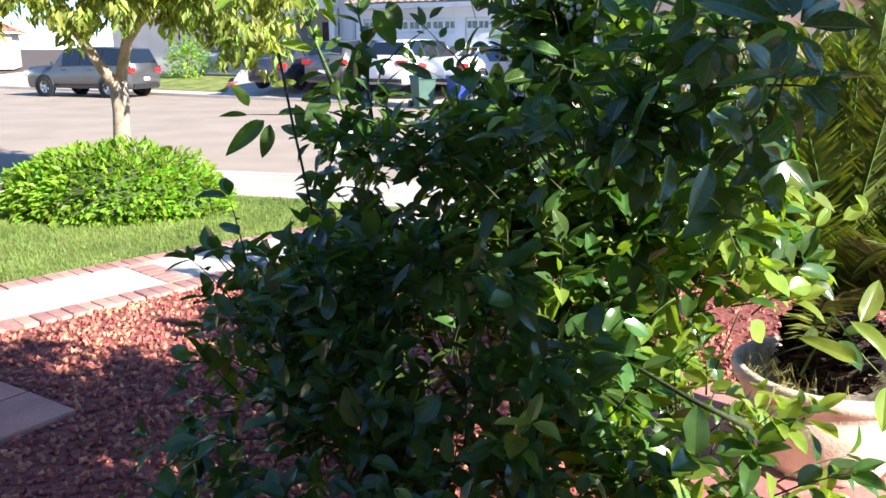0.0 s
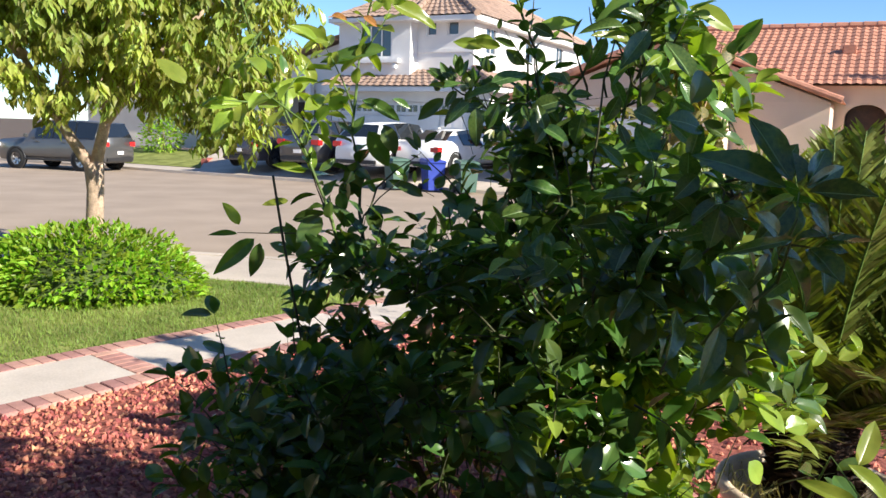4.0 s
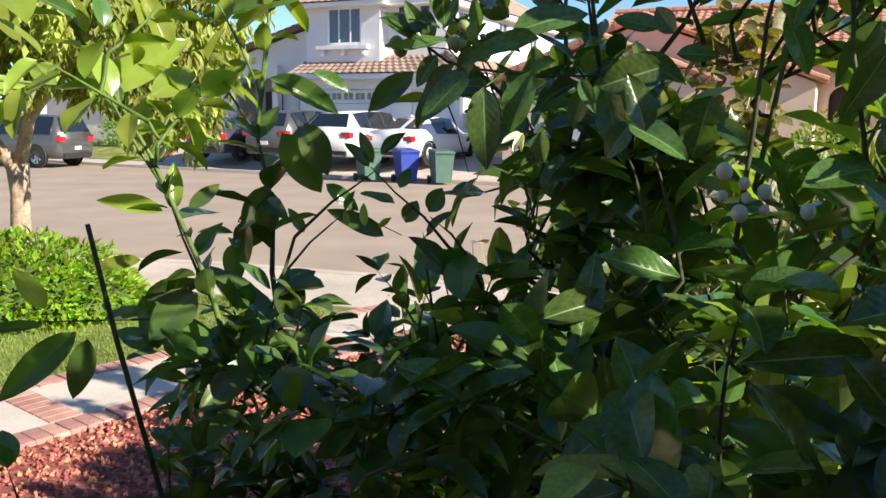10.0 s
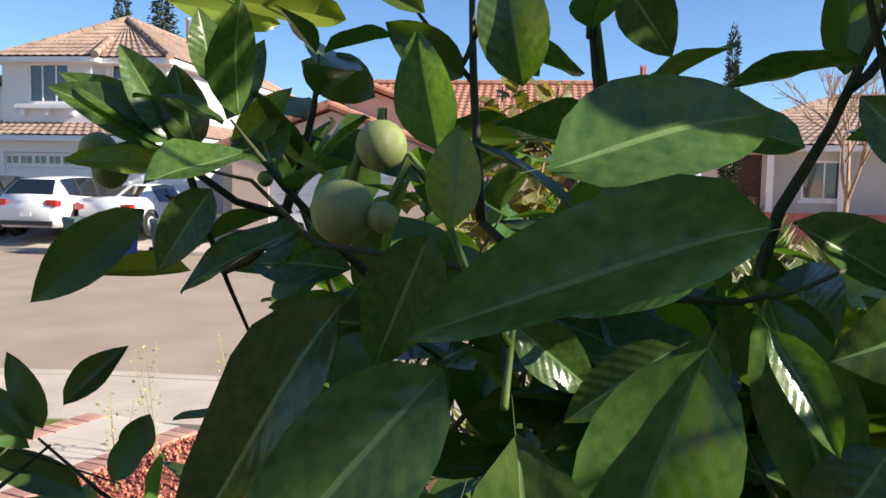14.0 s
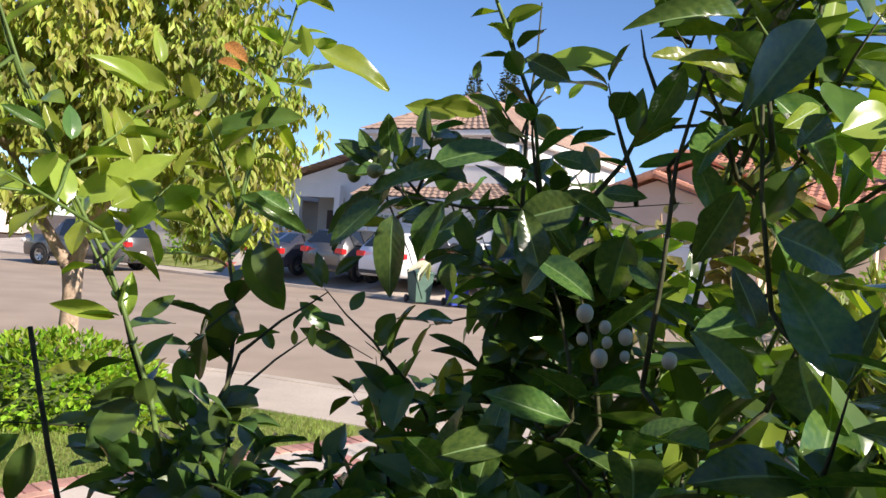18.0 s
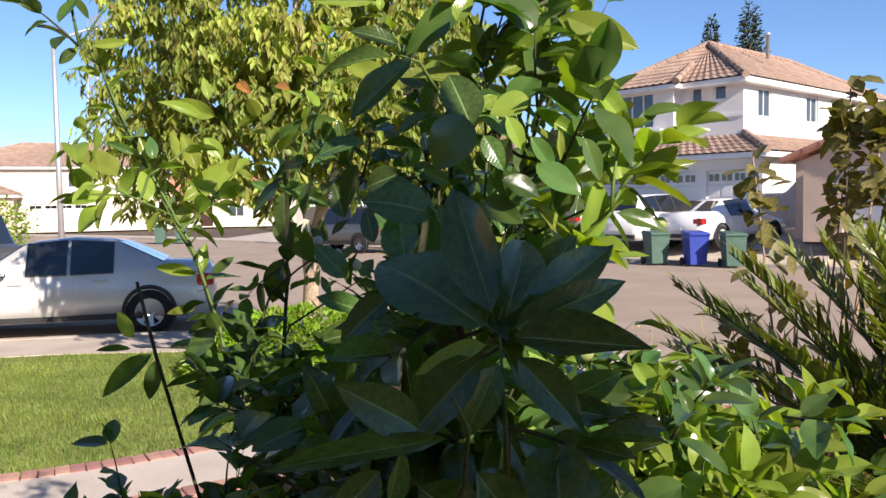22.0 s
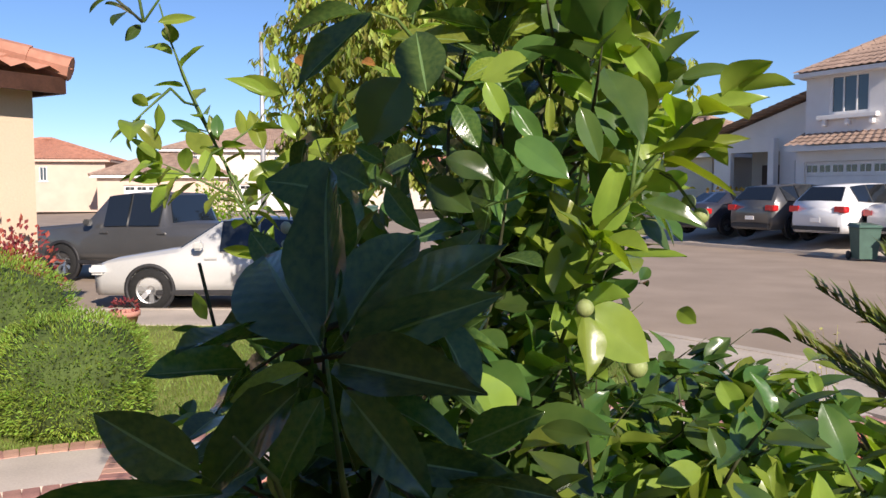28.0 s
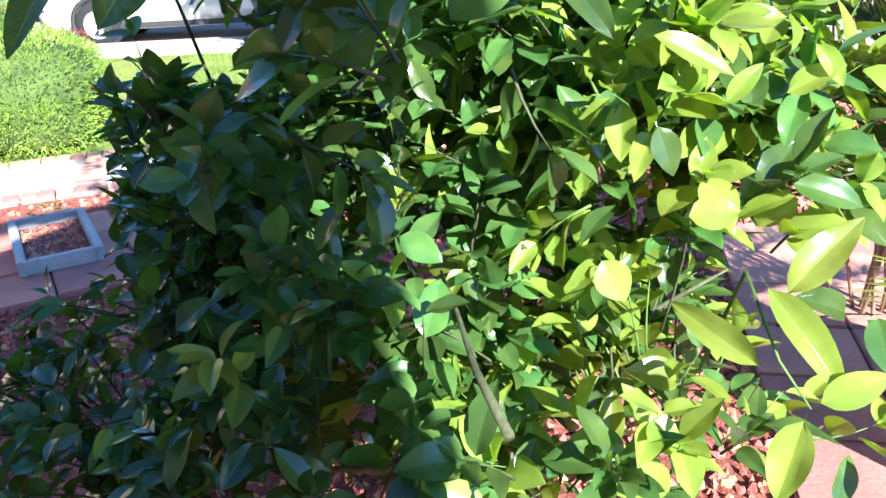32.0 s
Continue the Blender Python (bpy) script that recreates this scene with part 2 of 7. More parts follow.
HEDGELEAF = material("hedge_leaf", (0.18, 0.28, 0.045), 0.55, scale=3, amount=0.3, fine=12, bump=0, spec=0.3, second=(0.24, 0.32, 0.06), per_island=0.45, transmit=0.35)
LEAF_RIB = material("leaf_midrib", (0.16, 0.26, 0.09), 0.4, scale=30, amount=0.1, fine=90, bump=0, transmit=0.2)
PALMLEAF = material("palm_leaflet", (0.085, 0.115, 0.024), 0.38, scale=8, amount=0.25, fine=60, bump=0, spec=0.5, second=(0.165, 0.18, 0.042), per_island=0.5, transmit=0.22)
PALMTRUNK = material("shaggy_trunk", (0.05, 0.032, 0.022), 0.95, scale=20, amount=0.4, fine=90, bump=0.9, spec=0.1)
STRAW = material("dry_straw", (0.4, 0.36, 0.16), 0.8, scale=20, amount=0.3, fine=80, bump=0.1, per_island=0.4, transmit=0.2)
ROSELEAF = material("rose_leaf", (0.09, 0.12, 0.03), 0.5, scale=9, amount=0.3, fine=60, bump=0, spec=0.4, second=(0.17, 0.13, 0.05), per_island=0.5, transmit=0.3)
CONIFER = material("conifer_needles", (0.05, 0.062, 0.03), 0.7, scale=1.5, amount=0.3, fine=8, bump=0, spec=0.2, per_island=0.4)
REDBUSH = material("red_bush_leaf", (0.24, 0.035, 0.04), 0.6, scale=3, amount=0.3, fine=20, bump=0, per_island=0.4, transmit=0.2)
YELBUSH = material("yellow_flower", (0.65, 0.38, 0.03), 0.6, scale=3, amount=0.3, fine=20, bump=0, per_island=0.4, transmit=0.2)
BARETWIG = material("bare_twig", (0.3, 0.2, 0.13), 0.85, scale=10, amount=0.2, fine=60, bump=0.1)
PLANTER = material("planter_frame", (0.42, 0.42, 0.42), 0.8, scale=8, amount=0.15, fine=60, bump=0.2)
RED_PAINT = material("red_painted_curb", (0.4, 0.12, 0.09), 0.8, scale=5, amount=0.2, fine=50, bump=0.2)


# ---- mesh helpers ----
def mesh_of(name, verts, faces, smooth=False):
    me = bpy.data.meshes.new(name)
    me.from_pydata([tuple(v) for v in verts], [], faces)
    me.validate()
    if smooth:
        me.polygons.foreach_set("use_smooth", [True] * len(me.polygons))
    return me


def put(name, me, mat, parent=None, m=None, label=""):
    ob = new(name, me)
    if mat and not me.materials:
        me.materials.append(mat)
    if parent:
        ob.parent = parent
    if m is not None:
        ob.matrix_basis = m
    if label:
        ob["label"] = label
    return ob


def thing(name, label, category, m=None, group="", kind=""):
    ob = new(name)
    ob.empty_display_size = 0.1
    if m is not None:
        ob.matrix_basis = m
    return tagged(ob, label, category, group, kind)


def box_data(x0, y0, z0, x1, y1, z1, bevel=0.0):
    bm = bmesh.new()
    bmesh.ops.create_cube(bm, size=1)
    for v in bm.verts:
        v.co = Vector(((x0 + x1) / 2 + v.co.x * (x1 - x0), (y0 + y1) / 2 + v.co.y * (y1 - y0), (z0 + z1) / 2 + v.co.z * (z1 - z0)))
    if bevel:
        bmesh.ops.bevel(bm, geom=bm.edges[:], offset=bevel, segments=2, affect="EDGES")
    me = bpy.data.meshes.new("box")
    bm.to_mesh(me)
    bm.free()
    return me


def box(name, x0, y0, z0, x1, y1, z1, mat, parent=None, bevel=0.0, label="", m=None):
    return put(name, box_data(x0, y0, z0, x1, y1, z1, bevel), mat, parent, m, label)


def prism(points, z0, z1):
    """A closed polygon drawn up from z0 to z1."""
    n = len(points)
    v = [(x, y, z0) for x, y in points] + [(x, y, z1) for x, y in points]
    f = [tuple(range(n))[::-1], tuple(range(n, 2 * n))] + [(i, (i + 1) % n, n + (i + 1) % n, n + i) for i in range(n)]
    return mesh_of("prism", v, f)


def tube_data(points, radii, sides=8):
    """A tapered tube along points."""
    v, f = [], []
    pts = [Vector(p) for p in points]
    for i, p in enumerate(pts):
        d = (pts[min(i + 1, len(pts) - 1)] - pts[max(i - 1, 0)]).normalized()
        a = d.orthogonal().normalized() if i == 0 else (side - d * side.dot(d)).normalized()
        side, b = a, d.cross(a)
        for k in range(sides):
            w = 2 * math.pi * k / sides
            v.append(p + (a * math.cos(w) + b * math.sin(w)) * radii[i])
    for i in range(len(pts) - 1):
        for k in range(sides):
            f.append((i * sides + k, i * sides + (k + 1) % sides, (i + 1) * sides + (k + 1) % sides, (i + 1) * sides + k))
    f.append(tuple(range(sides))[::-1]), f.append(tuple(range((len(pts) - 1) * sides, len(pts) * sides)))
    return v, f


def tube(name, points, radii, mat, parent=None, sides=8, label="", m=None):
    return put(name, mesh_of(name, *tube_data(points, radii, sides), smooth=True), mat, parent, m, label)


def lathe(profile, sides=32, cap=True):
    v, f = [], []
    for r, z in profile:
        for k in range(sides):
            w = 2 * math.pi * k / sides
            v.append((r * math.cos(w), r * math.sin(w), z))
    for i in range(len(profile) - 1):
        for k in range(sides):
            f.append((i * sides + k, i * sides + (k + 1) % sides, (i + 1) * sides + (k + 1) % sides, (i + 1) * sides + k))
    if cap:
        f.append(tuple(range(sides))[::-1]), f.append(tuple(range((len(profile) - 1) * sides, len(profile) * sides)))
    return mesh_of("lathe", v, f, True)


class Batch:
    """Many small pieces in one mesh."""

    def __init__(self):
        self.v, self.f = [], []

    def add(self, verts, faces, m=None):
        k = len(self.v)
        self.v += [m @ Vector(p) for p in verts] if m is not None else list(verts)
        self.f += [tuple(i + k for i in face) for face in faces]

    def put(self, name, mat, parent=None, label="", smooth=False):
        return put(name, mesh_of(name, self.v, self.f, smooth), mat, parent, None, label)


def sheet(name, outline, z, mat, label, category):
    """A flat piece of ground with a skirt."""
    return tagged(put(name, prism(outline, z - 0.12, z), mat), label, category, kind="structure")


# ---- ground, road, walks ----
KERB = [(-60, -16), (-30, -3), (-16, 5.0), (-12, 7.7), (-9.6, 9.15), (-7.25, 10.55), (-5.5, 11.3), (-4.2, 11.5), (-3.2, 11.4), (-2, 11.1), (-1, 10.7), (0, 10.3), (1.5, 9.5), (3.5, 8.3), (6, 6.8), (12, 3.2), (30, -7)]


def near_kerb(x):
    """The line of the near kerb, which bows out round the bend of the street."""
    for (x0, y0), (x1, y1) in zip(KERB, KERB[1:]):
        if x <= x1:
            break
    return y0 + (y1 - y0) * (x - x0) / (x1 - x0)


def arc(xs, off=0.0):
    return [(x, near_kerb(x) + off) for x in xs]


XS = [-60, -45, -32, -24, -18, -14, -11, -9, -7, -5, -3.5, -2, -1, 0, 1, 2, 3.5, 5, 7, 9, 12, 16, 22, 30]
FAR = [(-60, 52), (-34, 43.5), (-22, 38.2), (-15, 34.2), (-9, 30.5), (-5, 28.2), (-2, 26.5), (1, 25.0), (4, 23.5), (9, 21.2), (16, 18), (30, 11.5)]
tagged(put("ground", prism([(-900, -900), (900, -900), (900, 900), (-900, 900)], -1.0, -0.14), SOIL), "bare brown ground reaching the horizon", "ground", kind="structure")
sheet("road", arc(XS) + FAR[::-1], -0.07, ASPHALT, "sunlit grey-brown asphalt residential street", "road")

# near kerb with gutter, one cast length at a time
pavement = tagged(put("pavement", prism(arc(XS, -0.16) + arc(XS, -1.75)[::-1], -0.12, 0.012), CONCRETE), "pale sunlit concrete pavement along the street", "pavement", kind="structure")
kerb = thing("kerb", "rounded concrete kerb edging the street", "kerb", kind="structure")
for a, b in zip(XS[4:-4], XS[5:-3]):
    n = max(1, round((b - a) / 1.0))
    for i in range(n):
        x0, x1 = a + (b - a) * i / n + 0.004, a + (b - a) * (i + 1) / n - 0.004
        put("kerb_stone", prism([(x0, near_kerb(x0) - 0.16), (x1, near_kerb(x1) - 0.16), (x1, near_kerb(x1) + 0.02), (x0, near_kerb(x0) + 0.02)], -0.1, 0.02), CONCRETE, kerb)
gutter = tagged(put("gutter", prism(arc(XS, 0.02) + arc(XS, 0.42)[::-1], -0.1, -0.062), CONCRETE), "concrete gutter between kerb and asphalt", "gutter", kind="structure")
far_kerb = tagged(put("far_kerb", prism([(x, y) for x, y in FAR] + [(x + 0.5, y + 1.7) for x, y in FAR[::-1]], -0.12, 0.03), CONCRETE), "pale pavement and kerb across the street", "pavement", kind="structure")

# walkway: a centre line that swings from the house to the pavement
WALK = [(-5.2, 1.4), (-4.7, 2.5), (-4.25, 3.42), (-3.83, 4.1), (-2.97, 4.95), (-2.45, 5.55), (-1.87, 6.2), (-1.25, 6.85), (-0.5, 7.6), (0.3, 8.4)]


def smooth_line(points, steps):
    out = []
    for i in range(len(points) - 1):
        p = [Vector(points[max(0, min(len(points) - 1, i + k))]) for k in (-1, 0, 1, 2)]
        for s in range(steps):
            u = s / steps
            out.append(0.5 * ((2 * p[1]) + (p[2] - p[0]) * u + (2 * p[0] - 5 * p[1] + 4 * p[2] - p[3]) * u * u + (3 * p[1] - p[0] - 3 * p[2] + p[3]) * u ** 3))
    return out + [Vector(points[-1])]


def offset(line, d):
    out = []
    for i, p in enumerate(line):
        t = (line[min(i + 1, len(line) - 1)] - line[max(i - 1, 0)]).normalized()
        out.append(p + Vector((-t.y, t.x)) * d)
    return out


walk_line = smooth_line(WALK, 10)
HALF = 0.55
tagged(put("walkway", prism([tuple(p) for p in offset(walk_line, HALF - 0.203)] + [tuple(p) for p in offset(walk_line, -HALF + 0.203)[::-1]], -0.12, 0.02), WALKWAY),
       "pale curving concrete front walk between brick edges", "walkway", kind="structure")
lawn_edge = [tuple(p) for p in offset(walk_line, HALF)]
bed_edge = [tuple(p) for p in offset(walk_line, -HALF)]
sheet("lawn_ground", lawn_edge + [(-0.3, near_kerb(-0.3) - 1.74)] + [(x, near_kerb(x) - 1.76) for x in (-2, -3.5, -5, -7, -9, -11, -14)] + [(-14, 3.6), (-9.5, 4.6), (-6.6, 4.2), (-6.0, 1.4)], 0.0, LAWN,
      "mown green lawn ground between walk and street", "lawn")
sheet("gravel_bed", bed_edge + [(0.85, near_kerb(0.85) - 1.76), (2, near_kerb(2) - 1.76), (5, near_kerb(5) - 1.76), (9, near_kerb(9) - 1.76), (9, -0.9), (-4.2, -0.9)], -0.004, LAVA_BED,
      "planting bed of red lava rock gravel", "gravel bed")
tagged(put("side_drive", prism([(-60, -10), (-14, -10), (-14, near_kerb(-14) - 1.75), (-60, near_kerb(-60) - 1.75)], -0.13, -0.02), CONCRETE), "pale concrete drive beside the lawn", "drive", kind="structure")
tagged(put("own_slab", prism([(-10, -12), (10, -12), (10, -0.9), (-10, -0.9)], -0.13, -0.01), CONCRETE), "concrete slab under the house eaves", "slab", kind="structure")


# ---- houses ----
def roof_slope(a, b, c, d, pitch_w=0.3, course=0.36, wave=0.035, step=0.022):
    """Barrel-tiled slope: eave a to b, ridge d to c above them; courses overlap and every tile is a wave."""
    a, b, c, d = (Vector(p) for p in (a, b, c, d))
    normal = (b - a).cross(d - a).normalized()
    if normal.z < 0:
        normal = -normal
    width = max((b - a).length, (c - d).length)
    height = ((a + b) / 2 - (c + d) / 2).length
    nu, nv = max(2, int(width / pitch_w)) * 4, max(2, int(height / course))
    v, f = [], []
    for j in range(nv):
        for e in (0, 1):
            t = (j + e) / nv
            lo, hi = a.lerp(d, t), b.lerp(c, t)
            for i in range(nu + 1):
                s = i / nu
                lift = wave * (0.5 + 0.5 * math.cos(2 * math.pi * i / 4)) + (step if e == 0 else 0.0)
                v.append(lo.lerp(hi, s) + normal * lift)
    w = nu + 1
    for r in range(2 * nv - 1):
        for i in range(nu):
            f.append((r * w + i, r * w + i + 1, (r + 1) * w + i + 1, (r + 1) * w + i))
    return mesh_of("roof_slope", v, f)


def ridge_tiles(name, p, q, mat, parent, r=0.13):
    """A row of half-round cap tiles."""
    p, q = Vector(p), Vector(q)
    n = max(2, int((q - p).length / 0.42))
    bt = Batch()
    for i in range(n):
        a, b = p.lerp(q, i / n), p.lerp(q, (i + 1.12) / n)
        bt.add(*tube_data([a, b], [r * 1.08, r * 0.92], 8))
    ob = bt.put(name, mat, parent)
    ob["kind"] = "stuff"
    return ob


def frame_of(origin, direction):
    """Local axes for a house: x along the front, y into the house, z up."""
    d = Vector((direction[0], direction[1], 0)).normalized()
    m = Matrix(((d.x, -d.y, 0, origin[0]), (d.y, d.x, 0, origin[1]), (0, 0, 1, origin[2]), (0, 0, 0, 1)))
    return m


def window(house, m, x0, z0, x1, z1, y=0.0, mullions=1, name="window", sill=True):
    """A framed window let into a wall that faces -y of m."""
    w = thing(name, "", "window")
    w.parent = house
    w.matrix_basis = m
    fr = 0.07
    for bx in ((x0, z0, x1, z0 + fr), (x0, z1 - fr, x1, z1), (x0, z0 + fr, x0 + fr, z1 - fr), (x1 - fr, z0 + fr, x1, z1 - fr)):
        box("window_frame", bx[0], y - 0.05, bx[1], bx[2], y + 0.05, bx[3], TRIM, w)
    for k in range(mullions):
        c = x0 + (x1 - x0) * (k + 1) / (mullions + 1)
        box("mullion", c - 0.025, y - 0.03, z0 + fr, c + 0.025, y + 0.03, z1 - fr, TRIM, w)
    box("pane", x0 + fr, y + 0.0, z0 + fr, x1 - fr, y + 0.02, z1 - fr, PANE, w)
    if sill:
        box("sill", x0 - 0.1, y - 0.14, z0 - 0.1, x1 + 0.1, y + 0.05, z0 - 0.004, TRIM, w)
    del w["category"]
    return w


def wall_with(name, x0, x1, z0, z1, openings, mat, parent, m, thick=0.22, y=0.0):
    """A wall facing -y with rectangular openings cut through it, as one mesh of bars round the openings."""
    xs = sorted({x0, x1, *[o[0] for o in openings], *[o[2] for o in openings]})
    zs = sorted({z0, z1, *[o[1] for o in openings], *[o[3] for o in openings]})
    solid = {(i, k) for i, (a, b) in enumerate(zip(xs, xs[1:])) for k, (c, d) in enumerate(zip(zs, zs[1:]))
             if not any(o[0] <= a and b <= o[2] and o[1] <= c and d <= o[3] for o in openings)}
    key, v, f = {}, [], []

    def vert(i, k, side):
        if (i, k, side) not in key:
            key[i, k, side] = len(v)
            v.append((xs[i], y + thick * side, zs[k]))
        return key[i, k, side]

    for i, k in solid:
        f.append((vert(i, k, 0), vert(i + 1, k, 0), vert(i + 1, k + 1, 0), vert(i, k + 1, 0)))
        f.append((vert(i, k, 1), vert(i, k + 1, 1), vert(i + 1, k + 1, 1), vert(i + 1, k, 1)))
        for di, dk, (a, b) in ((-1, 0, ((i, k), (i, k + 1))), (1, 0, ((i + 1, k), (i + 1, k + 1))), (0, -1, ((i, k), (i + 1, k))), (0, 1, ((i, k + 1), (i + 1, k + 1)))):
            if (i + di, k + dk) not in solid:
                f.append((vert(*a, 0), vert(*a, 1), vert(*b, 1), vert(*b, 0)))
    ob = put(name, mesh_of(name, v, f), mat, parent)
    ob.matrix_basis = m
    return ob


def garage_door(house, m, x0, x1, z0, z1, lights, y=0.12):
    """Sectional door with raised panels and a top row of small panes."""
    d = thing("garage_door", "", "door")
    del d["category"]
    d.parent, d.matrix_basis = house, m
    rows = 4
    for r in range(rows):
        a, b = z0 + (z1 - z0) * r / rows, z0 + (z1 - z0) * (r + 1) / rows - 0.012
        box("door_section", x0, y, a, x1, y + 0.05, b, TRIM, d)
        for k in range(lights):
            p, q = x0 + (x1 - x0) * (k + 0.12) / lights, x0 + (x1 - x0) * (k + 0.88) / lights
            if r == rows - 1:
                box("pane", p, y - 0.012, a + 0.14, q, y - 0.004, b - 0.12, CAR_GLASS, d)
                box("glazing_bar", (p + q) / 2 - 0.015, y - 0.02, a + 0.14, (p + q) / 2 + 0.015, y - 0.013, b - 0.12, TRIM, d)
            else:
                box("door_panel", p, y - 0.012, a + 0.1, q, y - 0.004, b - 0.08, TRIM, d)
    return d


def hip_roof(house, m, x0, y0, x1, y1, z, rise, mat, over=0.5, name="roof", ridge_x=None):
    """Hip roof over a rectangle with overhang, one tiled part for each slope, eave boards and ridge caps."""
    a, b, c, d = Vector((x0 - over, y0 - over, z)), Vector((x1 + over, y0 - over, z)), Vector((x1 + over, y1 + over, z)), Vector((x0 - over, y1 + over, z))
    w, l = x1 - x0 + 2 * over, y1 - y0 + 2 * over
    if w >= l:
        r0, r1 = Vector((x0 - over + l / 2, (y0 + y1) / 2, z + rise)), Vector((x1 + over - l / 2, (y0 + y1) / 2, z + rise))
        slopes = [(a, b, r1, r0), (c, d, r0, r1), (d, a, r0, r0), (b, c, r1, r1)]
        hips = [(a, r0), (d, r0), (b, r1), (c, r1), (r0, r1)]
    else:
        r0, r1 = Vector(((x0 + x1) / 2, y0 - over + w / 2, z + rise)), Vector(((x0 + x1) / 2, y1 + over - w / 2, z + rise))
        slopes = [(a, b, r0, r0), (c, d, r1, r1), (d, a, r0, r1), (b, c, r1, r0)]
        hips = [(a, r0), (b, r0), (c, r1), (d, r1), (r0, r1)]
    roof = new(name)
    roof.parent, roof.matrix_basis = house, m
    for s in slopes:
        put("roof_slope", roof_slope(*s), mat, roof)
    for p, q in hips:
        if (p - q).length > 0.3:
            ridge_tiles("ridge_cap", p + Vector((0, 0, 0.03)), q + Vector((0, 0, 0.03)), mat, roof)
    box("fascia", x0 - over + 0.02, y0 - over + 0.02, z - 0.2, x1 + over - 0.02, y1 + over - 0.02, z - 0.01, TRIM if mat is TILE_B else STUCCO_P, roof)
    return roof


# white two-storey house with garages across the street
def white_house():
    base = 0.75
    h = thing("house", "white stucco two-storey house with brown tiled roofs and a wide garage", "house")
    # x runs from the far end of the front to the near corner, y into the house
    m = frame_of((-3.87, 33.55, base), (0.8746, -0.4848))
    L = 5.44
    wall_with("garage_wall", 0, L + 1.5, 0, 2.6, [(0.33, 0, 4.45, 2.05), (4.88, 0, 6.8, 2.05)], STUCCO_W, h, m)
    garage_door(h, m, 0.33, 4.45, 0, 2.05, 8)
    garage_door(h, m, 4.88, 6.8, 0, 2.05, 4)
    box("side_wall", L + 1.28, 0.22, 0, L + 1.5, 13, 2.6, STUCCO_W, h, m=m)
    box("back_wall", 0, 12.8, 0, L + 0.1, 13, 5.2, STUCCO_W, h, m=m)
    box("end_wall", 0, 0.22, 0, 0.22, 12.8, 2.6, STUCCO_W, h, m=m)
    # tiled skirt roof over the garages
    skirt = new("skirt_roof")
    skirt.parent, skirt.matrix_basis = h, m
    put("roof_slope", roof_slope((-0.1, -0.6, 2.6), (L + 1.95, -0.6, 2.6), (L + 0.4, 0.9, 3.3), (0.0, 0.9, 3.3)), TILE_B, skirt)
    put("roof_slope", roof_slope((L + 1.95, -0.6, 2.6), (L + 1.95, 13, 2.6), (L + 0.4, 13, 3.3), (L + 0.4, 0.9, 3.3)), TILE_B, skirt)
    ridge_tiles("ridge_cap", (L + 1.95, -0.6, 2.65), (L + 0.4, 0.9, 3.36), TILE_B, skirt)
    box("fascia", -0.08, -0.55, 2.42, L + 1.9, 13, 2.59, TRIM, skirt)
    # upper storey: a bay on the far half, set forward, and the main wall
    wall_with("upper_wall", 3.36, L + 0.35, 2.6, 5.25, [(3.74, 4.55, 4.22, 5.2), (4.64, 4.55, 5.17, 5.2)], STUCCO_W, h, m, y=0.9)
    window(h, m, 3.74, 4.55, 4.22, 5.2, 0.98, 0, sill=False)
    window(h, m, 4.64, 4.55, 5.17, 5.2, 0.98, 0, sill=False)
    wall_with("bay_wall", 0.08, 3.36, 2.6, 5.25, [(1.05, 3.72, 2.55, 5.06)], STUCCO_W, h, m, y=0.35)
    box("bay_return", 3.14, 0.57, 2.6, 3.36, 0.9, 5.25, STUCCO_W, h, m=m)
    window(h, m, 1.05, 3.72, 2.55, 5.06, 0.42, 2, sill=False)
    box("window_ledge", 0.65, 0.12, 3.52, 2.95, 0.35, 3.68, TRIM, h, 0.02, m=m)
    for k in range(3):
        box("corbel", 0.85 + 0.9 * k, 0.16, 3.3, 1.01 + 0.9 * k, 0.35, 3.52, TRIM, h, 0.02, m=m)
    box("string_course", 3.36, 0.86, 3.95, L + 0.36, 0.9, 4.07, TRIM, h, m=m)
    ms = m @ Matrix.Translation((L + 0.35, 0, 0)) @ Matrix.Rotation(radians(90), 4, "Z")
    wall_with("upper_side_wall", 1.12, 13, 2.6, 5.25, [(1.95, 3.95, 2.95, 5.0), (5.8, 3.95, 6.9, 5.0), (9.5, 3.95, 10.5, 5.0)], STUCCO_W, h, ms)
    for a in (1.95, 5.85, 9.5):
        window(h, ms, a, 3.95, a + 1.0, 5.0, 0.08, 1, sill=False)
    box("upper_end_wall", 0.08, 0.57, 2.6, 0.3, 12.8, 5.25, STUCCO_W, h, m=m)
    hip_roof(h, m, 0.2, 0.7, L + 0.35, 13, 5.25, 1.85, TILE_B, 0.4)
    bay = new("bay_roof")
    bay.parent, bay.matrix_basis = h, m
    put("roof_slope", roof_slope((-0.13, -0.2, 5.22), (3.8, -0.2, 5.22), (3.5, 1.3, 5.95), (0.95, 1.3, 5.95)), TILE_B, bay)
    ridge_tiles("ridge_cap", (3.8, -0.2, 5.27), (3.5, 1.35, 6.03), TILE_B, bay)
    box("fascia", -0.1, -0.15, 5.06, 3.76, 0.3, 5.21, TRIM, bay)
    put("vent_pipe", lathe([(0.07, 0), (0.07, 0.9), (0.11, 0.9), (0.11, 1.0)], 12), STEEL, h, m @ Matrix.Translation((L - 1.0, 5.4, 6.55)))
    # low wing with the porch
    wm = m @ Matrix.Translation((-5.7, 2.0, 0))
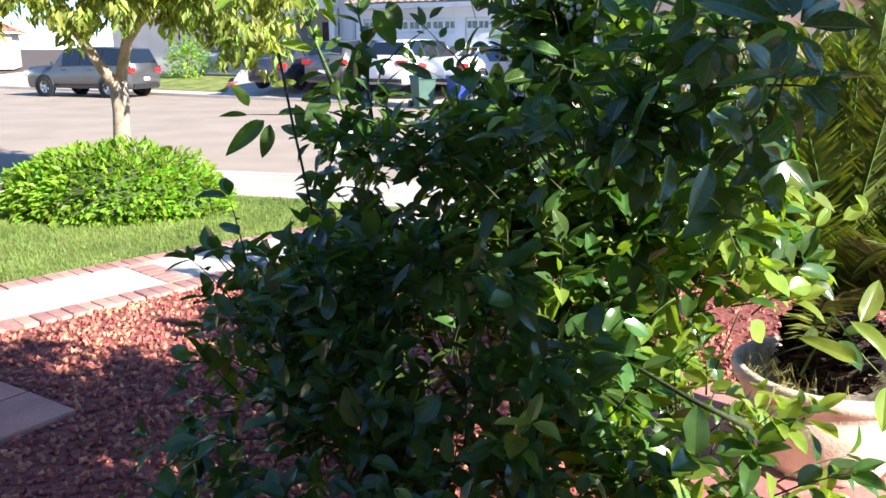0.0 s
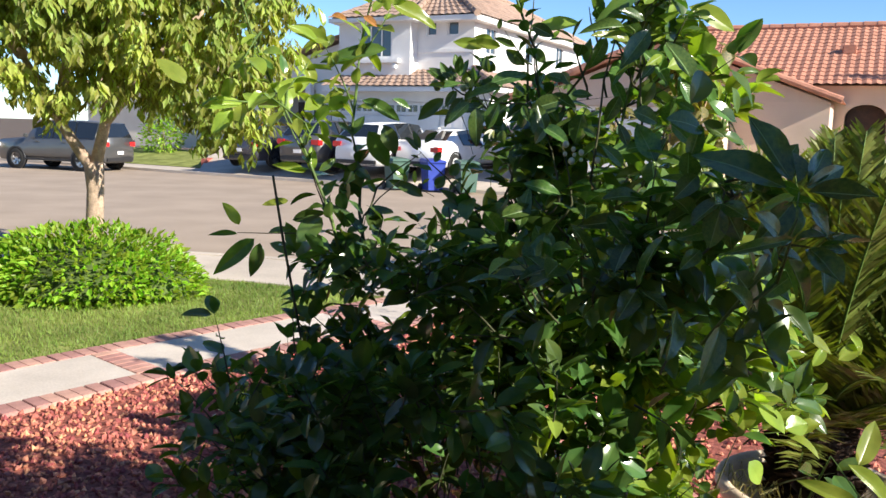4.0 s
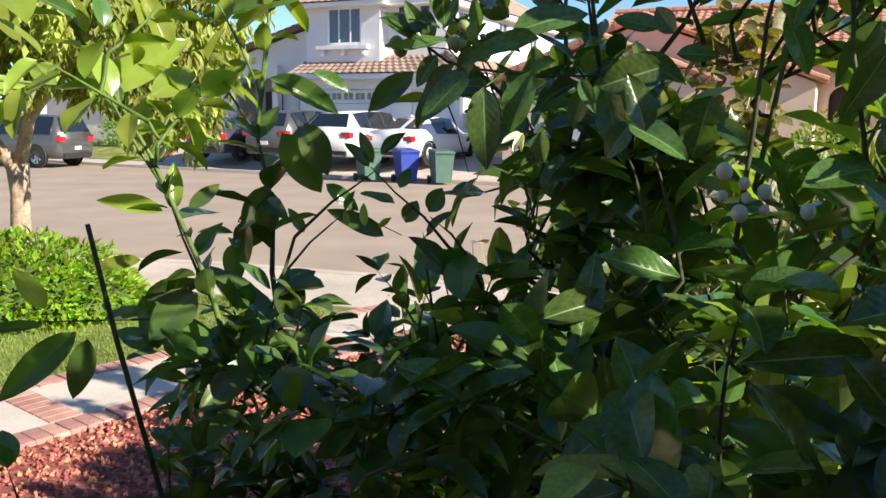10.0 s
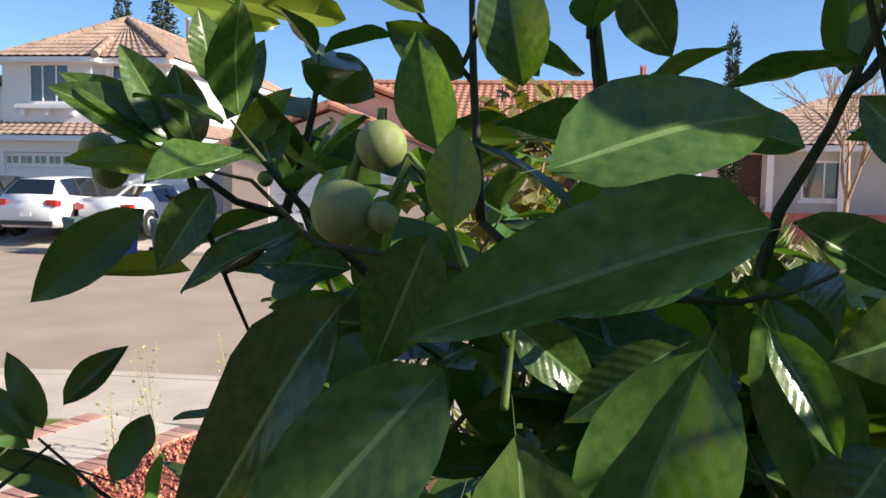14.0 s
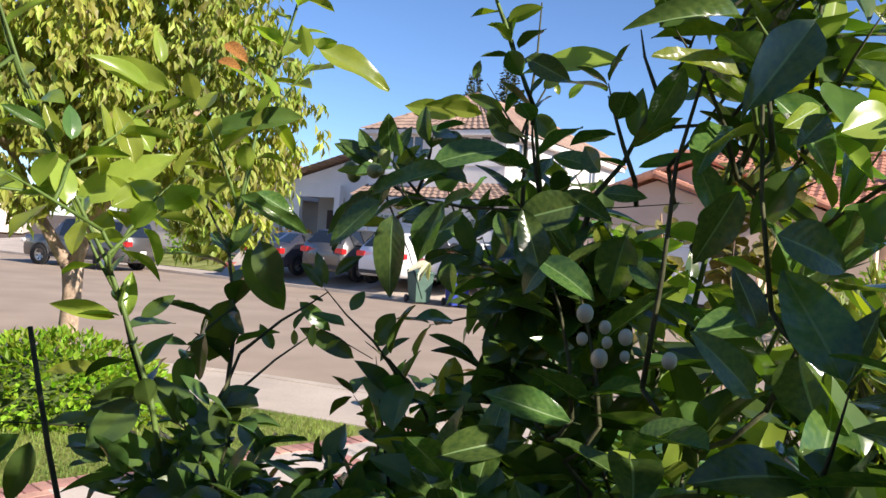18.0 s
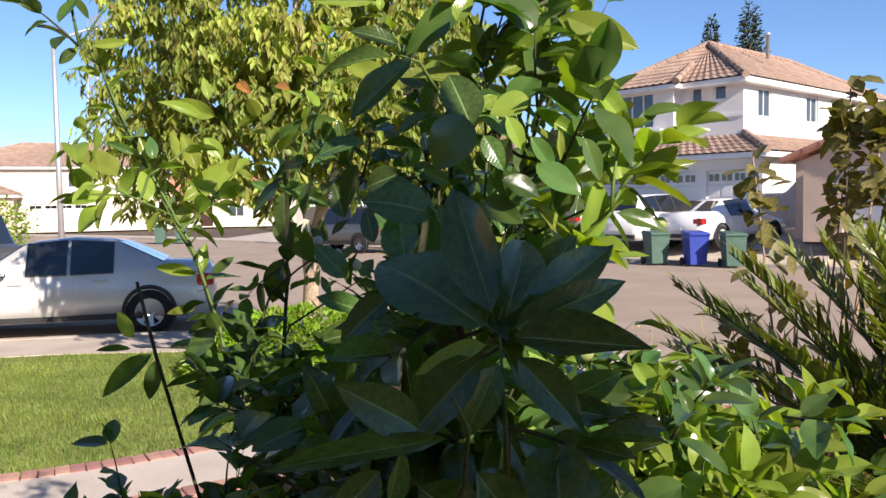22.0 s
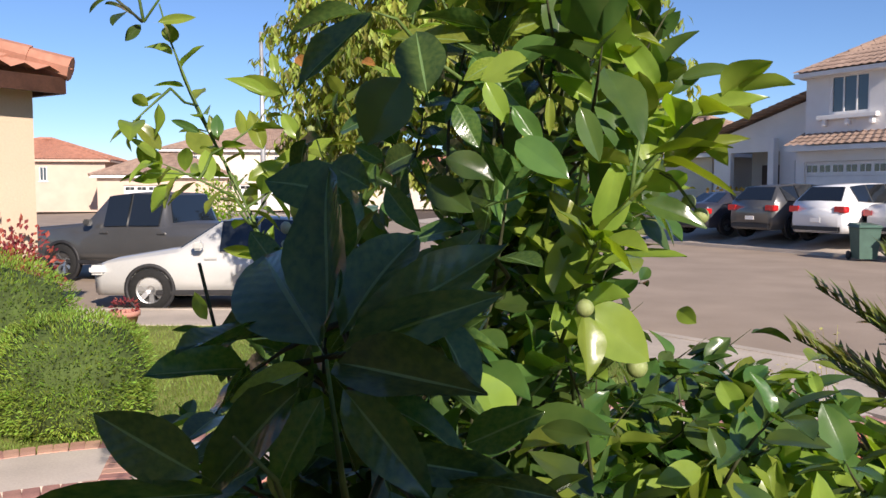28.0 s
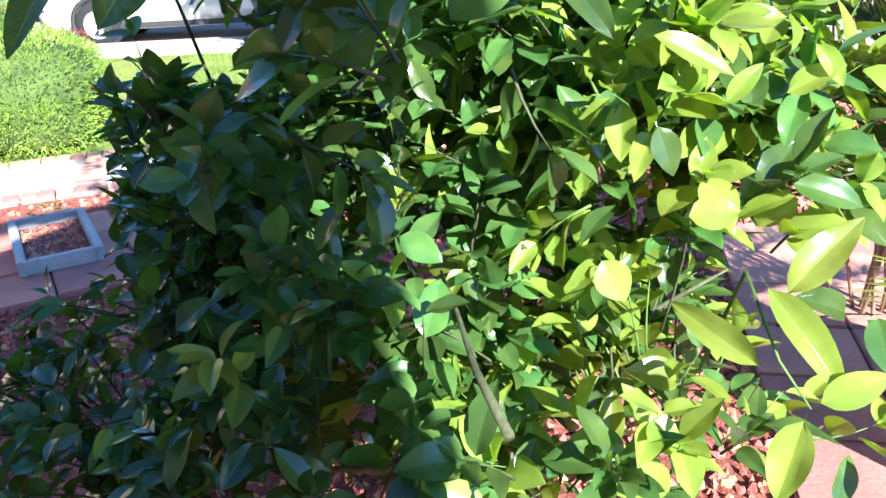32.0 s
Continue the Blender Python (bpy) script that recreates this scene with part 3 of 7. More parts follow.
    wall_with("wing_wall", 0, 5.7, 0, 3.2, [(0.9, 0.0, 3.4, 2.6), (4.1, 1.0, 5.0, 2.2)], STUCCO_W, h, wm)
    window(h, wm, 4.1, 1.0, 5.0, 2.2, 0.08, 1)
    put("wing_gable", prism([(0, 3.2), (5.7, 3.2), (5.7, 4.8)], 0, 0.2), STUCCO_W, h, wm @ Matrix.Translation((0, 0.21, 0)) @ Matrix.Rotation(radians(90), 4, "X"))
    box("porch_recess", 0.6, 1.7, 0, 3.7, 1.9, 3.1, STUCCO_G, h, m=wm)
    box("front_door", 1.2, 1.62, 0, 2.2, 1.69, 2.1, WOOD_D, h, 0.01, m=wm)
    box("porch_post", 3.2, -0.5, 0, 3.5, -0.2, 3.1, STUCCO_W, h, 0.02, m=wm)
    wing = new("wing_roof")
    wing.parent, wing.matrix_basis = h, wm
    put("roof_slope", roof_slope((-0.5, 9.0, 3.2), (-0.5, -0.7, 3.2), (5.8, -0.7, 4.95), (5.8, 9.0, 4.95)), TILE_B, wing)
    box("fascia", -0.46, -0.66, 3.0, -0.4, 9, 3.18, TRIM, wing)


white_house()


def simple_house(origin, direction, length, depth, wall_h, rise, wall_mat, roof_mat, label, windows=(), upper=None, over=0.5, gable=False):
    """A plain stucco house: walls, a tiled hip roof and its windows."""
    h = thing("house", label, "house")
    m = frame_of(origin, direction)
    wall_with("wall", 0, length, 0, wall_h, [w[:4] for w in windows], wall_mat, h, m)
    box("side_wall", length - 0.22, 0.22, 0, length, depth, wall_h, wall_mat, h, m=m)
    box("side_wall", 0, 0.22, 0, 0.22, depth, wall_h, wall_mat, h, m=m)
    box("back_wall", 0.22, depth - 0.22, 0, length - 0.22, depth, wall_h, wall_mat, h, m=m)
    for w in windows:
        if len(w) > 4 and w[4] == "garage":
            garage_door(h, m, *(w[0], w[2], w[1], w[3]), 4)
        elif len(w) > 4 and w[4] == "door":
            box("door", w[0], 0.12, w[1], w[2], 0.18, w[3], WOOD_D, h, 0.01, m=m)
        else:
            window(h, m, *w[:4], 0.08, 1)
    hip_roof(h, m, 0, 0, length, depth, wall_h, rise, roof_mat, over)
    return h, m


# grey house to the far side of the white one, only its roof and one bright wall show
simple_house((-18.6, 46.0, 0.5), (0.8746, -0.4848), 11.5, 9, 3.0, 2.15, STUCCO_C, TILE_B, "low cream stucco house with a brown tiled roof", [(6.9, 0.9, 8.5, 2.2)])

# tan single-storey house with red tiles, arched doorway and a gabled garage wing
tan = thing("house", "pink-tan stucco bungalow with a red barrel-tile roof and arched entry", "house")
tm = frame_of((10.69, 25.99, 0.6), (0.883, -0.4695))
wall_with("wall", 0, 5.7, 0, 2.85, [(2.1, 0, 3.24, 2.35)], STUCCO_P, tan, tm)
wing_t = Batch()
arch_pts = [(2.1 + 0.57 - 0.57 * math.cos(a), 1.9 + 0.4 * math.sin(a)) for a in [math.pi * k / 12 for k in range(13)]]
arch_v = [(x, 0.0, z) for x, z in arch_pts] + [(x, 0.22, z) for x, z in arch_pts] + [(x, 0.0, 2.36) for x, z in arch_pts] + [(x, 0.22, 2.36) for x, z in arch_pts]
wing_t.add(arch_v, [(i, i + 1, 27 + i, 26 + i) for i in range(12)] + [(13 + i, 39 + i, 40 + i, 14 + i) for i in range(12)] + [(i, 13 + i, 14 + i, i + 1) for i in range(12)])
wing_t.put("arch_head", STUCCO_P, tan).matrix_basis = tm
box("arched_gate", 2.12, 0.5, 0, 3.22, 0.98, 2.3, WOOD_D, tan, 0.01, "dark wooden double gate", tm)
box("entry_recess", 1.9, 0.7, 0, 3.5, 0.8, 2.6, STUCCO_P, tan, m=tm)
box("side_wall", 5.48, 0.22, 0, 5.7, 9.5, 2.85, STUCCO_P, tan, m=tm)
box("back_wall", 0, 9.3, 0, 5.48, 9.5, 2.85, STUCCO_P, tan, m=tm)
box("entry_ledge", 3.3, -0.5, 0, 5.2, -0.05, 1.2, STUCCO_P, tan, 0.03, "low rendered wall beside the arch", tm)
tr_ = new("roof")
tr_.parent, tr_.matrix_basis = tan, tm
put("roof_slope", roof_slope((-5.5, -0.5, 2.85), (5.75, -0.5, 2.85), (5.75, 4.75, 5.12), (-5.5, 4.75, 5.12), 0.26, 0.34, 0.035, 0.022), TILE_R, tr_)
put("roof_slope", roof_slope((5.75, 10.0, 2.85), (-5.5, 10.0, 2.85), (-5.5, 4.75, 5.12), (5.75, 4.75, 5.12)), TILE_R, tr_)
ridge_tiles("ridge_cap", (-5.5, 4.75, 5.17), (5.75, 4.75, 5.17), TILE_R, tr_)
ridge_tiles("verge_cap", (5.75, -0.5, 2.9), (5.75, 4.75, 5.17), TILE_R, tr_, 0.1)
put("gable_end", prism([(0, 0), (9.6, 0), (4.8, 2.1)], 0, 0.2), STUCCO_P, tr_, Matrix.Translation((5.7, 0.0, 2.85)) @ Matrix.Rotation(radians(90), 4, "Z") @ Matrix.Rotation(radians(90), 4, "X"))
box("roof_vent", 1.8, 2.0, 3.95, 2.2, 2.4, 4.25, TILE_R, tr_, 0.03)


def gabled_wing(x0, x1, y, y1, eave, apex, door=None):
    """A wing that comes forward from the bungalow under a tiled gable."""
    mid = (x0 + x1) / 2
    wall_with("wing_wall", x0 + 0.3, x1 - 0.3, 0, eave, [(door[0], 0, door[1], 2.02)] if door else [], STUCCO_P, tan, tm, y=y + 0.3)
    if door:
        garage_door(tan, tm, door[0], door[1], 0, 2.02, door[2], y + 0.42)
    put("wing_gable", prism([(x0 + 0.3, eave), (x1 - 0.3, eave), (mid, apex - 0.12)], 0, 0.22), STUCCO_P, tan, tm @ Matrix.Translation((0, y + 0.52, 0)) @ Matrix.Rotation(radians(90), 4, "X"))
    for x in (x0 + 0.3, x1 - 0.52):
        box("wing_side_wall", x, y + 0.52, 0, x + 0.22, y1, eave, STUCCO_P, tan, m=tm)
    wr = new("wing_roof")
    wr.parent, wr.matrix_basis = tan, tm
    put("roof_slope", roof_slope((x0, y, eave), (x0, y1, eave), (mid, y1, apex), (mid, y, apex)), TILE_R, wr)
    put("roof_slope", roof_slope((x1, y1, eave), (x1, y, eave), (mid, y, apex), (mid, y1, apex)), TILE_R, wr)
    ridge_tiles("ridge_cap", (mid, y, apex + 0.04), (mid, y1, apex + 0.04), TILE_R, wr)
    for x in (x0, x1):
        ridge_tiles("verge_cap", (x, y, eave + 0.05), (mid, y, apex + 0.04), TILE_R, wr, 0.1)


gabled_wing(-7.7, 2.1, -2.8, 2.6, 2.25, 4.12)
gabled_wing(-6.75, -0.5, -4.5, -2.75, 2.24, 3.42, (-5.4, -1.9, 6))

# brown-grey house on the right with a porch
gh, gm = simple_house((18.9, 25.3, 1.1), (7.0, -6.0), 12, 9, 2.4, 2.0, STUCCO_G, TILE_B, "grey-brown stucco house with a dark tiled roof and white porch posts",
                      [(1.0, 0, 1.95, 2.1, "door"), (3.2, 0.6, 4.6, 1.9), (6.8, 0.8, 8.6, 1.9)])
for k in range(3):
    box("porch_post", 2.1 + 2.2 * k, -0.42, 0, 2.32 + 2.2 * k, -0.2, 2.38, TRIM, gh, 0.01, m=gm)
tagged(put("far_terrace", prism([(gm @ Vector(p))[:2] for p in ((-2.5, -2.4, 0), (13, -2.4, 0), (13, 10, 0), (-2.5, 10, 0))], -0.2, 1.098), SOIL_PALE),
       "raised pale yard under the grey house", "yard", kind="structure")
low = thing("garden_wall", "low red painted garden wall before the grey house", "wall")
for k in range(7):
    box("wall_length", -2.4 + 2.2 * k, -2.62, -1.2, -0.204 + 2.2 * k, -2.42, 0.22, RED_PAINT, low, 0.01, m=gm)
fm = frame_of((17.4, 26.9, 0.6), (0.8, -0.6))
fence = thing("wooden_fence", "dark brown board fence between the bungalow and the grey house", "fence")
for k in range(18):
    box("board", 0.155 * k, 0, 0, 0.155 * k + 0.145, 0.025, 1.75 + 0.03 * (k % 3), WOOD_D, fence, m=fm)
for z in (0.4, 1.4):
    box("rail", 0, 0.027, z, 2.8, 0.07, z + 0.09, WOOD_D, fence, m=fm)

# neighbour's house close by on the other side: one lit wall under a deep tiled eave
nh = thing("house", "tan stucco neighbour house with a deep orange-tiled eave", "house")
nm = frame_of((-8.2, -3.58, 0.0), (0.02, 1.0))
wall_with("side_wall", 0, 10.1, 0, 3.05, [], STUCCO_T, nh, nm)
box("front_wall", 9.88, 0.22, 0, 10.1, 9, 3.05, STUCCO_T, nh, m=nm)
nr = new("roof")
nr.parent, nr.matrix_basis = nh, nm
put("roof_slope", roof_slope((-1, -0.45, 3.12), (10.3, -0.45, 3.12), (5.5, 4.5, 5.0), (-1, 4.5, 5.0), 0.28, 0.36, 0.06, 0.03), TILE_R, nr)
put("roof_slope", roof_slope((10.3, -0.45, 3.12), (10.3, 9.5, 3.12), (5.5, 4.5, 5.0), (5.5, 4.5, 5.0), 0.28, 0.36, 0.06, 0.03), TILE_R, nr)
ridge_tiles("ridge_cap", (10.3, -0.45, 3.2), (5.5, 4.5, 5.05), TILE_R, nr)
box("fascia", -1, -0.42, 2.92, 10.25, -0.36, 3.1, WOOD_D, nr)
box("soffit", -1, -0.36, 2.98, 10.25, -0.004, 3.04, FENCE, nr)
box("fascia", 10.2, -0.36, 2.92, 10.27, 9.4, 3.1, WOOD_D, nr)

# far houses along the street to the left
simple_house((-56.5, 49.5, 0.0), (9, 8.2), 17, 11, 5.3, 2.2, STUCCO_C, TILE_B, "far cream two-storey house with brown tiles", [(1.5, 3.6, 2.6, 4.8), (9.0, 3.6, 10.4, 4.8), (6.0, 0.2, 10.5, 2.3, "garage")])
simple_house((-57.0, 43.0, 0.0), (6.5, 6.0), 10, 9, 3.0, 2.1, STUCCO_P, TILE_B, "far pink stucco house with a brown tiled roof", [(2.0, 0.1, 5.6, 2.2, "garage")])
simple_house((-69.0, 38.0, 0.0), (8, 7.4), 12, 11, 4.4, 2.0, STUCCO_P, TILE_R, "far pink house with small paired windows", [(5.6, 2.6, 6.2, 3.8), (6.8, 2.6, 7.4, 3.8)])
simple_house((-49.5, 62.0, 0.0), (10, 4.5), 15, 10, 3.0, 2.3, STUCCO_C, TILE_R, "far bungalow with a red tiled roof and dark entry", [(6.5, 0.1, 7.6, 2.1, "door"), (9, 0.9, 10.4, 2.0)])

# own house behind the camera's walk, unseen: tall entry wing and lower wing added to shade the garden
oh = thing("house", "unseen tan stucco house, its tiled wing added to shade the bed", "house")
box("entry_wall", WING_X0, -5.0, 0, 2.1, WING_Y, 2.4, STUCCO_T, oh)
box("upper_wall", WING_X0, -5.0, 2.4, WING_X1, WING_Y, WING_Z, STUCCO_T, oh)
box("front_wall", -9, -1.3, 0, WING_X0 - 0.004, -1.08, 2.75, STUCCO_T, oh)
put("entry_roof", roof_slope((WING_X0 - 0.02, WING_Y + 0.1, WING_Z + 0.01), (WING_X1 + 0.02, WING_Y + 0.1, WING_Z + 0.01), (WING_X1 + 0.02, -5.2, WING_Z + 1.6), (WING_X0 - 0.02, -5.2, WING_Z + 1.6)), TILE_R, oh)
put("roof", roof_slope((-9.6, -0.75, 2.8), (WING_X0 - 0.01, -0.75, 2.8), (WING_X0 - 0.01, -5.2, 4.6), (-9.6, -5.2, 4.6)), TILE_R, oh)
box("soffit", -9.6, -5.2, 2.62, WING_X0 - 0.008, -0.75, 2.78, TRIM, oh)

tagged(put("driveway", mesh_of("driveway", [(-8.3, 30.2, 0.036), (3.4, 23.9, 0.036), (3.4, 23.9, -0.1), (-8.3, 30.2, -0.1), (-9.5, 37.3, 0.76), (4.6, 29.4, 0.76), (4.6, 29.4, -0.1), (-9.5, 37.3, -0.1)],
       [(0, 1, 5, 4), (0, 3, 2, 1), (1, 2, 6, 5), (4, 5, 6, 7), (0, 4, 7, 3)]), CONCRETE), "pale concrete driveway rising to the garages", "driveway", kind="structure")
tagged(put("far_yard", mesh_of("far_yard", [(3.4, 24.4, 0.034), (18, 17.6, 0.034), (21, 24, 0.6), (12, 29, 0.62), (4.6, 30.4, 0.62), (3.4, 24.4, -0.2), (18, 17.6, -0.2)], [(0, 1, 2, 3, 4), (0, 5, 6, 1)]),
       SOIL_PALE), "dry pale dirt yard beside the driveway", "yard", kind="structure")
tagged(put("far_lawn", mesh_of("far_lawn", [(-14.8, 36.4, 0.034), (-8.6, 32.4, 0.034), (-9.2, 38.4, 0.5), (-15, 41.5, 0.5)], [(0, 1, 2, 3)]), LAWN), "small green lawn across the street", "lawn", kind="structure")
tagged(put("far_drive", mesh_of("far_drive", [(-26, 41.8, 0.032), (-14.9, 36.5, 0.032), (-15.0, 43.2, 0.45), (-24, 48, 0.45)], [(0, 1, 2, 3)]), CONCRETE), "pale drive across the street", "drive", kind="structure")
tagged(put("far_red_edging", prism([(-8.75, 32.3), (-8.5, 32.2), (-9.0, 38.2), (-9.3, 38.3)], -0.1, 0.4), RED_PAINT), "low red edging beside the far lawn", "edging", kind="structure")


# ---- cars ----
def car(label, paint, m, length, width, belt, roof, hood, stations, wheel_r=0.33, base=0.24, wheel_x=(0.2, 0.8), bed=None):
    """A car with its front at -x: stations give x share, belt height, top height, half width of the top and whether the cabin is there."""
    c = thing("car", label, "car", m)
    hw = width / 2
    secs = []
    for x, zb, zt, wt_, cab in stations:
        X = (x - 0.5) * length
        end = 0.80 if x in (0.0, 1.0) else (0.93 if x < 0.06 or x > 0.95 else 1.0)
        secs.append([Vector((X, -hw * end * 0.94, base)), Vector((X, -hw * end, base + 0.28)), Vector((X, -hw * end * 0.97, zb)), Vector((X, -hw * wt_, zt)), Vector((X, 0, zt + 0.025)),
                     Vector((X, hw * wt_, zt)), Vector((X, hw * end * 0.97, zb)), Vector((X, hw * end, base + 0.28)), Vector((X, hw * end * 0.94, base))])
    v = [p for s in secs for p in s]
    f = []
    n = 9
    for i in range(len(secs) - 1):
        for k in range(n - 1):
            f.append((i * n + k, (i + 1) * n + k, (i + 1) * n + k + 1, i * n + k + 1))
        f.append((i * n + n - 1, (i + 1) * n + n - 1, (i + 1) * n, i * n))
    f += [tuple(range(n))[::-1], tuple(range((len(secs) - 1) * n, len(secs) * n))][::-1]
    bm = bmesh.new()
    me = mesh_of("body", v, f, False)
    bm.from_mesh(me)
    bmesh.ops.recalc_face_normals(bm, faces=bm.faces[:])
    bmesh.ops.bevel(bm, geom=[e for e in bm.edges if len(e.link_faces) == 2 and e.calc_face_angle(0) > 0.35], offset=0.035, segments=2, affect="EDGES")
    bm.to_mesh(me)
    bm.free()
    me.polygons.foreach_set("use_smooth", [True] * len(me.polygons))
    body = put("body", me, paint, c)

    def panel(name, quad, mat, shrink=0.1, out=0.012, parent=None):
        q = [Vector(p) for p in quad]
        mid = sum(q, Vector()) / len(q)
        nrm = (q[1] - q[0]).cross(q[3] - q[0]).normalized()
        if nrm.dot(mid - Vector((0, 0, 0.9))) < 0:
            nrm = -nrm
        q = [p.lerp(mid, shrink) for p in q]
        vs = [p + nrm * out for p in q] + [p - nrm * 0.02 for p in q]
        return put(name, mesh_of(name, vs, [(0, 1, 2, 3), (0, 4, 5, 1), (1, 5, 6, 2), (2, 6, 7, 3), (3, 7, 4, 0)]), mat, parent or c)

    cab = [i for i, s in enumerate(stations) if s[4]]
    for i in range(cab[0], cab[-1]):
        panel("side_window", (secs[i][2], secs[i + 1][2], secs[i + 1][3], secs[i][3]), CAR_GLASS, 0.08, 0.04)
        panel("side_window", (secs[i][6], secs[i + 1][6], secs[i + 1][5], secs[i][5]), CAR_GLASS, 0.08, 0.04)
    a, b = cab[0], cab[-1]
    panel("windscreen", (secs[a - 1][3], secs[a - 1][5], secs[a][5], secs[a][3]), CAR_GLASS, 0.08, 0.02)
    panel("rear_window", (secs[b + 1][3], secs[b + 1][5], secs[b][5], secs[b][3]), CAR_GLASS, 0.1, 0.02)
    tyre = lathe([(wheel_r * 0.62, -0.1), (wheel_r * 0.94, -0.11), (wheel_r, -0.07), (wheel_r, 0.07), (wheel_r * 0.94, 0.11), (wheel_r * 0.62, 0.1)], 24, False)
    tyre.materials.append(TYRE)
    rim = Batch()
    rim.add(*[list(x) for x in ([(p.x, p.y, p.z) for p in [v_.co for v_ in lathe([(0.01, 0.03), (wheel_r * 0.2, 0.05), (wheel_r * 0.22, 0.0)], 16, False).vertices]], [tuple(p.vertices) for p in lathe([(0.01, 0.03), (wheel_r * 0.2, 0.05), (wheel_r * 0.22, 0.0)], 16, False).polygons])])
    for k in range(7):
        r = Matrix.Rotation(2 * math.pi * k / 7, 4, "Z")
        s0, s1 = wheel_r * 0.15, wheel_r * 0.64
        rim.add([(s0, -0.03, 0.02), (s1, -0.045, 0.05), (s1, 0.045, 0.05), (s0, 0.03, 0.02), (s0, -0.03, -0.03), (s1, -0.045, -0.02), (s1, 0.045, -0.02), (s0, 0.03, -0.03)],
                [(0, 1, 2, 3), (0, 4, 5, 1), (2, 6, 7, 3), (1, 5, 6, 2)], r)
    ring = lathe([(wheel_r * 0.6, -0.05), (wheel_r * 0.66, 0.06), (wheel_r * 0.58, 0.05), (wheel_r * 0.56, -0.05)], 24, False)
    rim.add([tuple(v_.co) for v_ in ring.vertices], [tuple(p.vertices) for p in ring.polygons])
    rim_me = mesh_of("rim", rim.v, rim.f)
    rim_me.materials.append(RIM)
    well = lathe([(wheel_r * 0.56, -0.06), (0.001, -0.06)], 20, False)
    well.materials.append(BLACK)
    arch = lathe([(wheel_r * 1.16, -0.03), (wheel_r * 1.16, 0.012), (wheel_r * 0.99, 0.012), (wheel_r * 0.99, -0.03)], 28, False)
    arch.materials.append(BLACK)
    for sx in wheel_x:
        for side in (-1, 1):
            w = new("wheel")
            w.parent = c
            w.matrix_basis = Matrix.Translation(((sx - 0.5) * length, side * (hw - 0.08), wheel_r)) @ Matrix.Rotation(radians(90 * -side), 4, "X") @ Matrix.Rotation(0.3, 4, "Z")
            put("tyre", tyre, None, w), put("rim", rim_me, None, w), put("brake_disc", well, None, w)
            put("wheel_arch", arch, None, c, Matrix.Translation(((sx - 0.5) * length, side * (hw + 0.002), wheel_r + 0.02)) @ Matrix.Rotation(radians(90 * -side), 4, "X"))
    X0, X1 = -length / 2, length / 2
    for side in (-1, 1):
        box("tail_lamp", X1 - 0.24, min(side * hw * 0.6, side * hw * 0.95), belt - 0.24, X1 + 0.01, max(side * hw * 0.6, side * hw * 0.95), belt - 0.06, TAIL, c, 0.02)
        box("headlamp", X0 - 0.015, side * hw * 0.78 - 0.2, hood - 0.24, X0 + 0.22, side * hw * 0.78 + 0.2, hood - 0.09, LENS, c, 0.04)
        box("mirror", (stations[cab[0]][0] - 0.5) * length - 0.35, side * (hw + 0.1) - 0.08, belt + 0.02, (stations[cab[0]][0] - 0.5) * length - 0.2, side * (hw + 0.1) + 0.08, belt + 0.16, paint, c, 0.03)
        for dx in (0.33, 0.58):
            box("door_handle", (dx - 0.5) * length + 0.25, side * hw * 0.99 - 0.02, belt - 0.14, (dx - 0.5) * length + 0.45, side * hw * 0.99 + 0.02, belt - 0.1, paint, c, 0.008)
        box("sill_strip", -length * 0.28, side * hw - 0.015, base + 0.02, length * 0.28, side * hw + 0.008, base + 0.1, BLACK, c, 0.01)
    box("rear_bumper", X1 - 0.1, -hw * 0.8, base + 0.02, X1 + 0.03, hw * 0.8, base + 0.22, BLACK, c, 0.04)
    box("front_grille", X0 - 0.03, -hw * 0.5, base + 0.1, X0 + 0.1, hw * 0.5, hood - 0.22, BLACK, c, 0.03)
    box("number_plate", X1 + 0.015, -0.16, base + 0.3, X1 + 0.028, 0.16, base + 0.42, TRIM, c)
    return c


SEDAN = [(0.0, 0.62, 0.66, 0.75, 0), (0.04, 0.72, 0.78, 0.86, 0), (0.24, 0.86, 0.93, 0.85, 0), (0.29, 0.88, 0.96, 0.84, 0), (0.43, 0.9, 1.4, 0.62, 1), (0.56, 0.91, 1.45, 0.63, 1), (0.7, 0.92, 1.4, 0.62, 1), (0.85, 0.95, 1.06, 0.8, 0), (0.97, 0.96, 1.04, 0.8, 0), (1.0, 0.85, 0.98, 0.76, 0)]
SUV = [(0.0, 0.75, 0.8, 0.75, 0), (0.04, 0.88, 0.98, 0.86, 0), (0.22, 1.0, 1.1, 0.86, 0), (0.26, 1.02, 1.13, 0.85, 0), (0.38, 1.05, 1.62, 0.66, 1), (0.55, 1.07, 1.68, 0.67, 1), (0.74, 1.1, 1.66, 0.66, 1), (0.88, 1.14, 1.6, 0.64, 1), (0.975, 1.1, 1.16, 0.84, 0), (1.0, 0.8, 0.95, 0.84, 0)]
BOXY = [(0.0, 0.8, 0.9, 0.8, 0), (0.03, 0.95, 1.05, 0.9, 0), (0.25, 1.05, 1.15, 0.88, 0), (0.28, 1.07, 1.18, 0.87, 0), (0.38, 1.1, 1.74, 0.72, 1), (0.55, 1.12, 1.78, 0.73, 1), (0.75, 1.13, 1.78, 0.73, 1), (0.94, 1.14, 1.74, 0.72, 1), (0.99, 1.1, 1.2, 0.86, 0), (1.0, 0.8, 0.95, 0.86, 0)]
